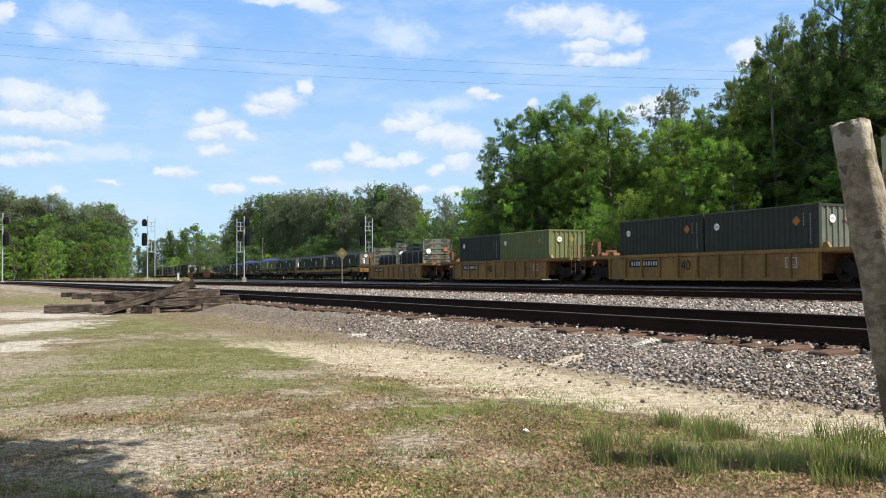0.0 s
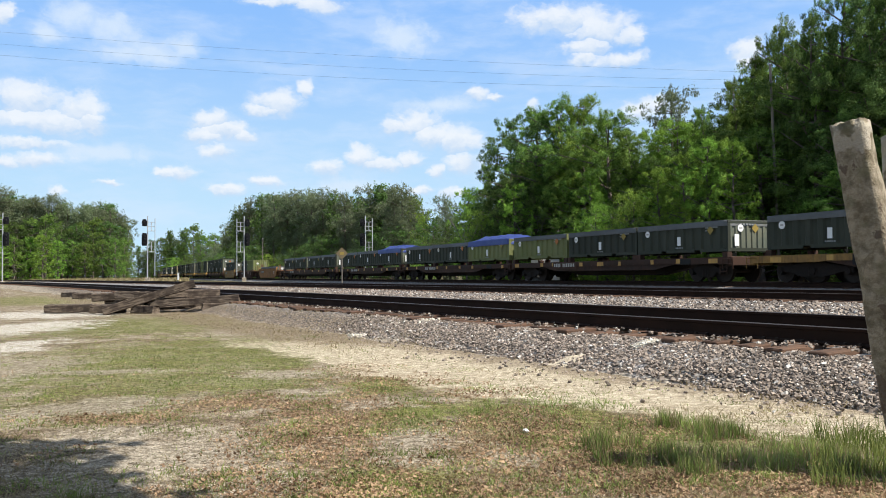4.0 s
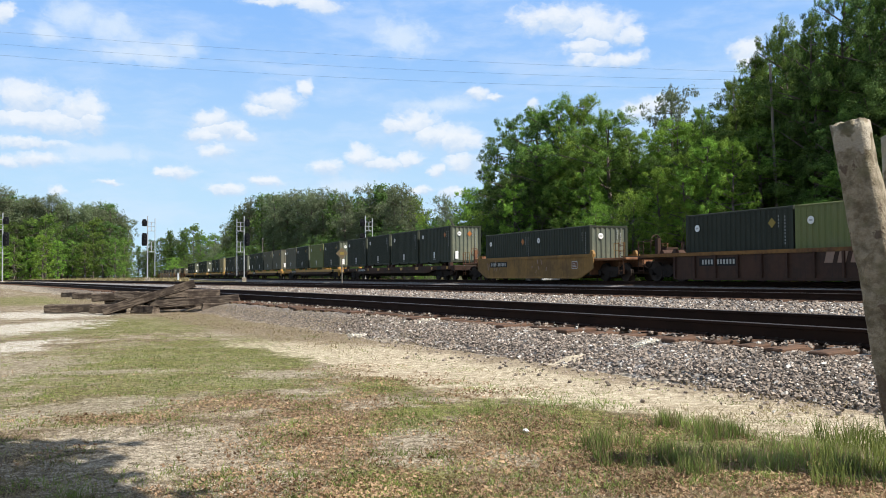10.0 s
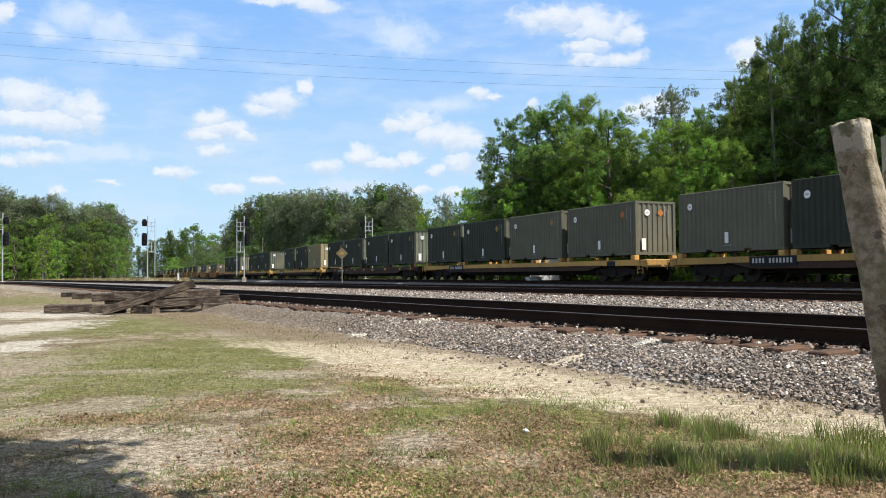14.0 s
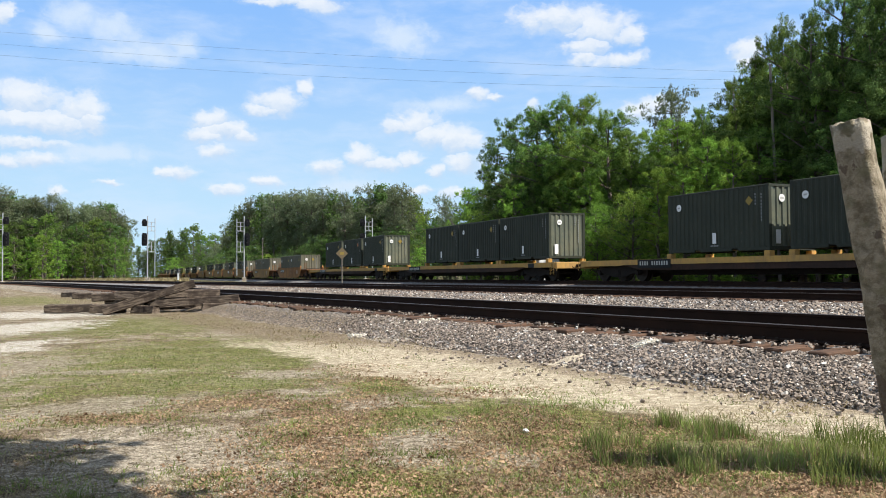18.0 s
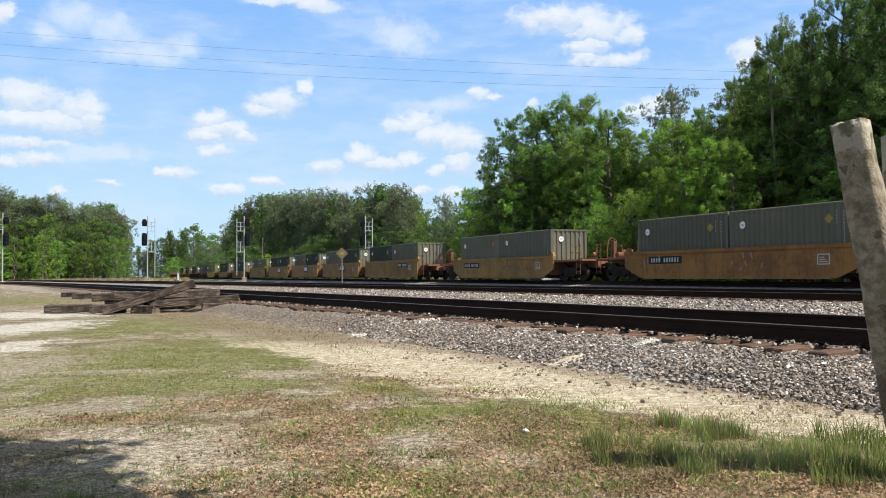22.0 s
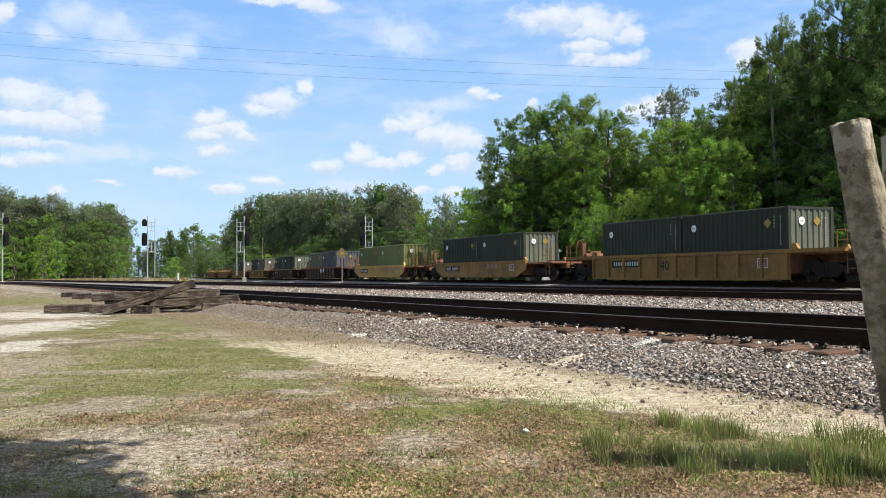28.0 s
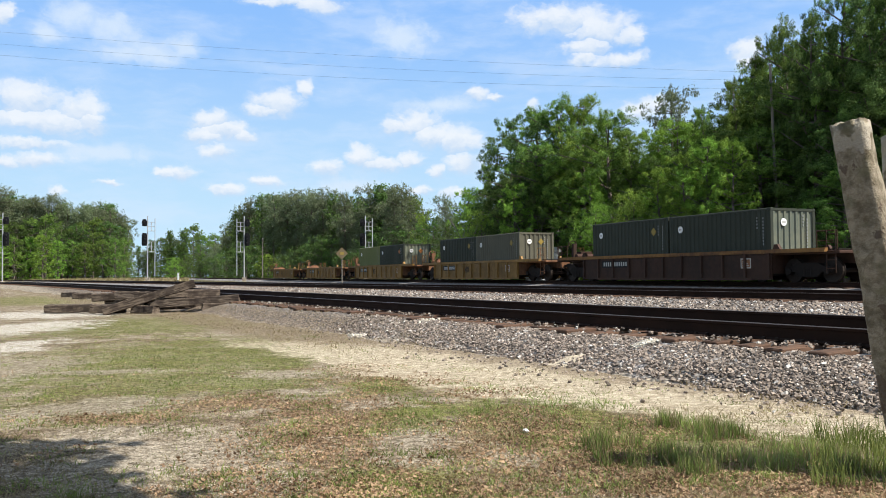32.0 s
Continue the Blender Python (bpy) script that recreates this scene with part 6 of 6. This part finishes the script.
def build_signs():
    ob = thing("warning_sign", pose(-7.35, 61.5, 0.3, 0, 0, 6), "faded yellow diamond warning sign on a thin post", "sign")
    part("post", Shape().rod((0, 0.04, 0), (0, 0.04, 2.75), 0.04, 8).mesh("post", M["pole"]), ob)
    part("sign_plate", Shape().prism([(0, -0.44), (0.44, 0), (0, 0.44), (-0.44, 0)], -0.012, 0.012).mesh("sign_plate", M["sign"]), ob, "faded yellow diamond plate", at=pose(0, 0, 2.40))
    part("legend", Shape().box(-0.16, 0.16, -0.02, -0.012, -0.10, 0.10).mesh("legend", M["amber"]), ob, "worn legend", at=pose(0, 0, 2.40))
    for x, y, h, w in ((-46.3, 148.0, 1.2, 0.28), (-28.3, 150.0, 0.9, 0.25)):
        ob = thing("marker_post", pose(x, y, 0.45), "short white marker post beside the tracks", "marker post", "marker posts")
        part("post", Shape().bevel(-w / 2, w / 2, -0.1, 0.1, 0, h, 0.03).mesh("post", M["cabinet"]), ob)
        part("cap", Shape().box(-w / 2 - 0.02, w / 2 + 0.02, -0.12, 0.12, h, h + 0.1).mesh("cap", M["galv"]), ob)
    # relay cabinet behind the train
    ob = thing("relay_cabinet", pose(7.05, 58.5, 0.15, 0, 0, 20), "white steel relay cabinet with pitched grey lid", "cabinet")
    part("body", Shape().bevel(-0.80, 0.80, -0.6, 0.6, 0.0, 2.45, 0.03).mesh("body", M["cabinet"]), ob)
    part("lid", Shape().prism([(-0.92, 2.45), (0.92, 2.45), (0.92, 2.55), (0.55, 2.80), (-0.55, 2.80), (-0.92, 2.55)], -0.72, 0.72).mesh("lid", M["galv"]), ob, "grey pitched lid")
    for sx in (-1, 1):
        part("door", Shape().box(*sorted((sx * 0.03, sx * 0.74)), -0.625, -0.605, 0.2, 2.3).mesh("door", M["cabinet"]), ob)
        part("handle", Shape().box(sx * 0.12 - 0.02, sx * 0.12 + 0.02, -0.66, -0.625, 1.1, 1.3).mesh("handle", M["truck"]), ob)
    ob = thing("battery_box", pose(5.6, 52.5, 0.3, 0, 0, 24), "low white battery box beside the track", "cabinet")
    part("body", Shape().bevel(-0.42, 0.42, -0.3, 0.3, 0, 0.55, 0.03).mesh("body", M["cabinet"]), ob)
    part("lid", Shape().bevel(-0.46, 0.46, -0.34, 0.34, 0.55, 0.62, 0.02).mesh("lid", M["cabinet"]), ob)


def build_poles():
    for x, y, h, lean, label in ((18.3, 46.0, 12.3, -1.6, "leaning grey wooden utility pole among trees"), (-32.0, 150.0, 7.5, 0.3, "slim grey wooden pole at the wood's edge")):
        ob = thing("utility_pole", pose(x, y, 0.2, 0, lean, 0), label, "utility pole", "utility poles")
        part("pole", Shape().rod((0, 0, -0.4), (0, 0, h), 0.095, 10, 0.065).mesh("pole", M["pole"]), ob)
        part("cap", Shape().rod((0, 0, h), (0, 0, h + 0.05), 0.09, 8, 0.05).mesh("cap", M["galv"]), ob)
    # three overhead cables, sagging across the yard: heights over x = -29, 0 and 18 m
    for k, (za, zb, zc) in enumerate(((15.67, 13.71, 13.14), (16.47, 14.48, 13.78), (17.35, 15.29, 14.42))):
        curve = np.polyfit((-29.0, 0.0, 18.6), (za, zb, zc), 2)
        pts = [Vector((x, 55.0 + 0.3 * k, float(np.polyval(curve, x)))) for x in np.linspace(-44.0, 20.0, 40)]
        v = [p + Vector((0, math.cos(t), math.sin(t))) * 0.005 for p in pts for t in (0.5, 2.6, 4.7)]
        f = [(3 * i + j, 3 * i + (j + 1) % 3, 3 * i + 3 + (j + 1) % 3, 3 * i + 3 + j) for i in range(39) for j in range(3)]
        tagged(new("overhead_cable", mesh_from("overhead_cable", v, f, M["wire"])), "thin dark overhead cable against the sky", "cable", "overhead cables")



def ragged_post(base, top, r0, r1, seed, broken, face):
    """A weathered squared post along a leaning line, its head broken off; face: the bearing of one flat side."""
    n, m = 40, 60
    base, top = Vector(base), Vector(top)
    d = (top - base).normalized()
    a = Vector((math.cos(face), math.sin(face), 0.0))
    a = (a - d * a.dot(d)).normalized()
    b = d.cross(a)
    v, f = [], []

    def section(t, w):
        c, s = math.cos(t), math.sin(t)
        k = (abs(c) ** 5 + abs(s) ** 5) ** (-1 / 5)
        return w * k, c, s
    for i in range(m + 1):
        u = i / m
        c = base.lerp(top, u)
        w = r0 + (r1 - r0) * u
        for j in range(n):
            t = 2 * math.pi * j / n
            k, x, y = section(t, w)
            q = c + (a * x + b * y) * k
            chip = max(0.0, noise.noise(q * 5.0 + Vector((seed, 0, 0))) - 0.15) * (0.22 if u > 0.5 else 0.1)
            k *= 1 + 0.05 * noise.noise(q * 9.0) + 0.03 * noise.noise(q * 38.0) + (0.06 * noise.noise((q.x * 60, q.y * 60, q.z * 14)) if u > 0.88 else 0.0) - chip
            q = c + (a * x + b * y) * k
            if i > m - 3:
                q += d * broken * (0.8 * noise.noise((x * 1.9, y * 1.9, seed)) + 0.5 * noise.noise((x * 6, y * 6, seed))) * (i - m + 3) / 3
            v.append(q)
    f = [(i * n + j, i * n + (j + 1) % n, (i + 1) * n + (j + 1) % n, (i + 1) * n + j) for i in range(m) for j in range(n)]
    last = [m * n + j for j in range(n)]
    for k, s in ((0, 0.75), (1, 0.45), (2, 0.18)):
        row = []
        for j in range(n):
            p = top + (v[m * n + j] - top) * s
            v.append(p + d * broken * 0.8 * noise.noise(p * 40.0))
            row.append(len(v) - 1)
        f += [(last[j], last[(j + 1) % n], row[(j + 1) % n], row[j]) for j in range(n)]
        last = row
    f.append(tuple(last))
    return mesh_from("post", v, f, M["post"], True)


def build_posts():
    tagged(new("fence_post", ragged_post((1.545, 2.60, -0.1), (1.260, 2.60, 1.560), 0.066, 0.051, 4, 0.022, -2.32)), "leaning weathered fence post with a chipped head", "fence post", "fence posts")
    tagged(new("fence_post", ragged_post((2.49, 4.33, -0.1), (2.375, 4.33, 1.80), 0.120, 0.106, 9, 0.014, -2.2)), "weathered fence post standing in tall grass", "fence post", "fence posts")


def blades(name, places, height, width, mat, label, seed, lean=0.35, category="grass"):
    """Single grass blades: bent two-piece strips."""
    r = np.random.RandomState(seed)
    n = len(places)
    p = np.array(places)
    ang = r.uniform(0, 6.283, n)
    side = np.stack([np.cos(ang), np.sin(ang), np.zeros(n)], 1)
    tilt = np.stack([r.normal(0, lean, n), r.normal(0, lean, n), np.ones(n)], 1)
    h = (height * r.uniform(0.45, 1.25, n))[:, None]
    w = (width * r.uniform(0.6, 1.3, n))[:, None]
    mid = p + tilt * h * 0.55
    tip = p + tilt * h + np.stack([r.normal(0, lean, n), r.normal(0, lean, n), -np.abs(r.normal(0, 0.2, n))], 1) * h * 0.6
    v = np.stack([p - side * w, p + side * w, mid + side * w * 0.7, mid - side * w * 0.7, tip], 1).reshape(-1, 3)
    k = np.arange(n) * 5
    f = [(a, a + 1, a + 2, a + 3) for a in k.tolist()] + [(a + 3, a + 2, a + 4) for a in k.tolist()]
    return tagged(new(name, mesh_from(name, v.tolist(), f, mat)), label, category, kind="stuff")


def build_grass():
    rng = random.Random(77)

    def spot(x, y):
        return (x, y, ground_height(x, y) - 0.005)

    tall, low, bleached = [], [], []
    # the unmown strip along the fence line, upright and thin, densest below the posts
    while len(tall) < 3300:
        x, y = rng.uniform(0.85, 3.6), rng.uniform(4.5, 6.7)
        e = (Vector((x, y, 0)) - BASE).dot(ACROSS)
        d = noise.noise((x * 2.6, y * 2.6, 7.0)) + 0.6 * noise.noise((x * 8.0, y * 8.0, 1.0))
        if e < -3.5 + 0.25 * noise.noise((x * 2.0, 0.0, 0.0)) and 1.5 * d + 0.5 * (x / y - 0.35) / 0.2 - 0.25 * max(0.0, y - 5.2) > rng.uniform(-0.1, 0.8):
            (bleached if rng.random() < 0.36 else tall).append(spot(x, y))
    blades("tall_grass", tall, 0.115, 0.0024, M["blade"], "tall green grass along the fence line", 1, 0.13)
    blades("dry_grass", bleached, 0.12, 0.0024, M["straw"], "bleached stalks among the tall grass", 2, 0.2)
    # shorter ragged growth where the strip thins out
    while len(low) < 2000:
        x, y = rng.uniform(0.2, 3.0), rng.uniform(4.2, 8.2)
        e = (Vector((x, y, 0)) - BASE).dot(ACROSS)
        d = noise.noise((x * 3.2, y * 3.2, 17.0)) + 0.5 * noise.noise((x * 9.0, y * 9.0, 3.0))
        if e < -3.2 and d + 0.25 - 0.5 * max(0.0, 0.12 - x / y) * 8 > rng.uniform(-0.1, 0.6):
            low.append(spot(x, y))
    blades("tall_grass", low, 0.05, 0.0028, M["blade"], "ragged green grass among dry leaves", 9, 0.4)
    thick = []
    while len(thick) < 1100:
        y = rng.uniform(4.15, 5.6)
        x = rng.uniform(0.43, 0.58) * y
        if noise.noise((x * 4.0, y * 4.0, 31.0)) > rng.uniform(-0.5, 0.25):
            thick.append(spot(x, y))
    blades("tall_grass", thick, 0.17, 0.003, M["blade"], "thick green grass round the foot of the fence post", 22, 0.16)
    straw = []
    while len(straw) < 2600:
        straw.append(spot(rng.uniform(0.1, 2.9), rng.uniform(4.2, 6.8)))
    blades("dry_grass", straw, 0.05, 0.0028, M["straw"], "dry straw-coloured grass among the green", 12, 0.8)
    # thin short turf over the yard, in patches
    short, tuft, dry = [], [], []
    for _ in range(210000):
        y = 4.0 + 24.0 * rng.random() ** 1.9
        x = rng.uniform(-0.62, 0.55) * y
        e = (Vector((x, y, 0)) - BASE).dot(ACROSS)
        if e > -2.0:
            continue
        rough = noise.noise((x * 2.3, y * 2.3, 2.0)) + 0.6 * noise.noise((x * 7.0, y * 7.0, 5.0))
        bare = max(inside(BARE, x, y), inside(DRIVE, x, y)) - 0.9 * rough
        if e > -4.0:
            bare = max(bare, 0.6 - rough)
        if bare > rng.uniform(-0.1, 0.6):
            if rng.random() > 0.10:
                continue
        green = max(inside(TURF, x, y), 0.25 * inside(LITTER, x, y), -0.8) + 1.2 * rough
        if green > rng.uniform(-0.35, 0.7):
            (tuft if noise.noise((x * 5.0, y * 5.0, 11.0)) > 0.22 else short).append(spot(x, y))
        elif rng.random() < 0.36:
            dry.append(spot(x, y))
    blades("short_grass", short, 0.026, 0.0032, M["blade"], "thin short green turf in the yard", 3, 0.45)
    blades("short_grass", tuft, 0.042, 0.0034, M["blade"], "low green tufts of grass in the yard", 13, 0.45)
    blades("dry_turf", dry, 0.026, 0.0034, M["straw"], "dry bleached turf in the yard", 4, 0.6)
    # fallen leaves
    flakes = []
    for _ in range(170000):
        y = 4.0 + 14.0 * rng.random() ** 1.9
        x = rng.uniform(-0.6, 0.55) * y
        e = (Vector((x, y, 0)) - BASE).dot(ACROSS)
        if e > -2.6:
            continue
        d = max(inside(LITTER, x, y), -0.55) + 0.8 * noise.noise((x * 1.9 + 3.0, y * 1.9, 9.0)) + 0.5 * noise.noise((x * 6.0, y * 6.0, 1.0)) - (0.4 if e > -4.0 else 0.0)
        if d > rng.uniform(-0.35, 1.2):
            flakes.append(spot(x, y))
    for _ in range(9000):
        x, y = rng.uniform(0.15, 2.6), rng.uniform(4.1, 6.4)
        if (Vector((x, y, 0)) - BASE).dot(ACROSS) < -3.4 and noise.noise((x * 2.4, y * 2.4, 19.0)) + 0.4 * noise.noise((x * 8.0, y * 8.0, 2.0)) > rng.uniform(-0.35, 0.5):
            flakes.append(spot(x, y))
    r = np.random.RandomState(5)
    n = len(flakes)
    p = np.array(flakes) + np.array([0, 0, 0.012])
    t = r.normal(size=(n, 3)) * np.array([1, 1, 0.7])
    t /= np.linalg.norm(t, axis=1)[:, None]
    up = np.array([0, 0, 1.0]) + r.normal(size=(n, 3)) * 0.7
    b = np.cross(up, t)
    s = r.uniform(0.005, 0.0145, (n, 1))
    up = up / np.linalg.norm(up, axis=1)[:, None]
    v = np.stack([p - t * s, p - b * s * 0.6 + up * s * 0.4, p + t * s, p + b * s * 0.6 + up * s * 0.4], 1).reshape(-1, 3)
    tagged(new("fallen_leaves", mesh_from("fallen_leaves", v.tolist(), np.arange(4 * n).reshape(-1, 4).tolist(), M["dead_leaf"])), "dry brown leaves scattered over the yard", "fallen leaves", kind="stuff")
    # weeds on the ballast edge and the sand lane
    weeds = []
    while len(weeds) < 1600:
        a = -9.0 + 45.0 * rng.random() ** 1.5
        e = rng.uniform(-3.6, -0.9)
        q = main_point(a, e)
        if noise.noise((q.x * 0.9, q.y * 0.9, 5.0)) > rng.uniform(-0.1, 0.6):
            weeds.append((q.x, q.y, max(ground_height(q.x, q.y), bed_height(e) if e > -2.1 else -1.0)))
    # dry growth over the old shoulder beyond the stones
    while len(weeds) < 4600:
        a, e = rng.uniform(-2.5, 12.0), rng.uniform(-3.2, -0.5)
        q = main_point(a, e)
        if noise.noise((q.x * 1.5, q.y * 1.5, 15.0)) > rng.uniform(-0.5, 0.3):
            weeds.append((q.x, q.y, max(ground_height(q.x, q.y), bed_height(e) if e > -2.1 else -1.0)))
    blades("dry_weeds", weeds, 0.06, 0.004, M["straw"], "sparse dry weeds on the ballast edge", 6, 0.8)
    # rough grass at the foot of the wood
    rough = []
    while len(rough) < 9000:
        s = rng.uniform(-150, 12)
        q = train_off(s, rng.uniform(4.5, 11.0))
        rough.append((q.x, q.y, ground_height(q.x, q.y)))
    blades("rough_grass", rough, 0.45, 0.03, M["straw"], "rough dry grass behind the train", 7, 0.4)
    rough = []
    while len(rough) < 6000:
        b, y = rng.uniform(-0.56, -0.30), rng.uniform(150, 232)
        rough.append((b * y, y, ground_height(b * y, y)))
    blades("rough_grass", rough, 0.7, 0.10, M["straw"], "rough dry grass beyond the main line", 8, 0.4)


def build_scrap():
    """A crumpled scrap of white litter on the leaves."""
    bm = bmesh.new()
    bmesh.ops.create_icosphere(bm, subdivisions=2, radius=0.024)
    for v in bm.verts:
        v.co *= 1 + 0.9 * noise.noise(v.co * 45.0)
        v.co.z *= 0.6
    me = bpy.data.meshes.new("litter_scrap")
    bm.to_mesh(me)
    bm.free()
    me.materials.append(M["cabinet"])
    ob = tagged(new("litter_scrap", me), "crumpled white scrap of litter on dry leaves", "litter")
    ob.matrix_basis = pose(0.56, 5.82, ground_height(0.56, 5.82) + 0.012, 0, 0, 30)


def build_dead_trees():
    rng = random.Random(4)
    for x, y, h in ((2.0, 72.0, 8.5), (6.9, 66.0, 7.5), (16.2, 50.5, 8.0), (11.9, 55.0, 7.0)):
        ob = thing("bare_tree", pose(x, y, 0.2, 0, 0, rng.uniform(0, 360)), "bare grey leafless tree at the wood's edge", "tree", "trees of the wood")
        sh = Shape()

        def fork(p, d, length, r, depth):
            q = p + d * length
            sh.rod(p, q, r, 5, r * 0.6)
            if depth == 0:
                return
            for _ in range(3 if depth > 1 else 4):
                nd = (d + Vector((rng.uniform(-1, 1), rng.uniform(-1, 1), rng.uniform(-0.35, 0.6))) * 0.75).normalized()
                fork(p.lerp(q, rng.uniform(0.55, 1.0)), nd, length * rng.uniform(0.5, 0.72), r * 0.5, depth - 1)
        fork(Vector((0, 0, -0.3)), Vector((0.05, 0, 1)).normalized(), h * 0.45, 0.09, 4)
        part("limb", sh.mesh("limb", M["deadwood"]), ob)


build_tie_pile()
build_signals()
build_signs()
build_poles()
build_posts()
build_grass()
build_scrap()
build_dead_trees()


def motions():
    times = [float(t) for t in range(0, 33)]
    for ob, s, z in MOVERS:
        walk(ob, [(t, rolling(s, z, t)) for t in times])
    # every wheelset turns alike, so they share the keys of the first
    walk(WHEELS[0], [(i / FPS, Matrix.Rotation(run(i / FPS) / 0.457, 4, "Y")) for i in range(32 * FPS + 1)])
    turn = WHEELS[0].animation_data
    for ws in WHEELS[1:]:
        ws.rotation_mode = "QUATERNION"
        ws.animation_data_create().action = turn.action
        ws.animation_data.action_slot = turn.action_slot


motions()
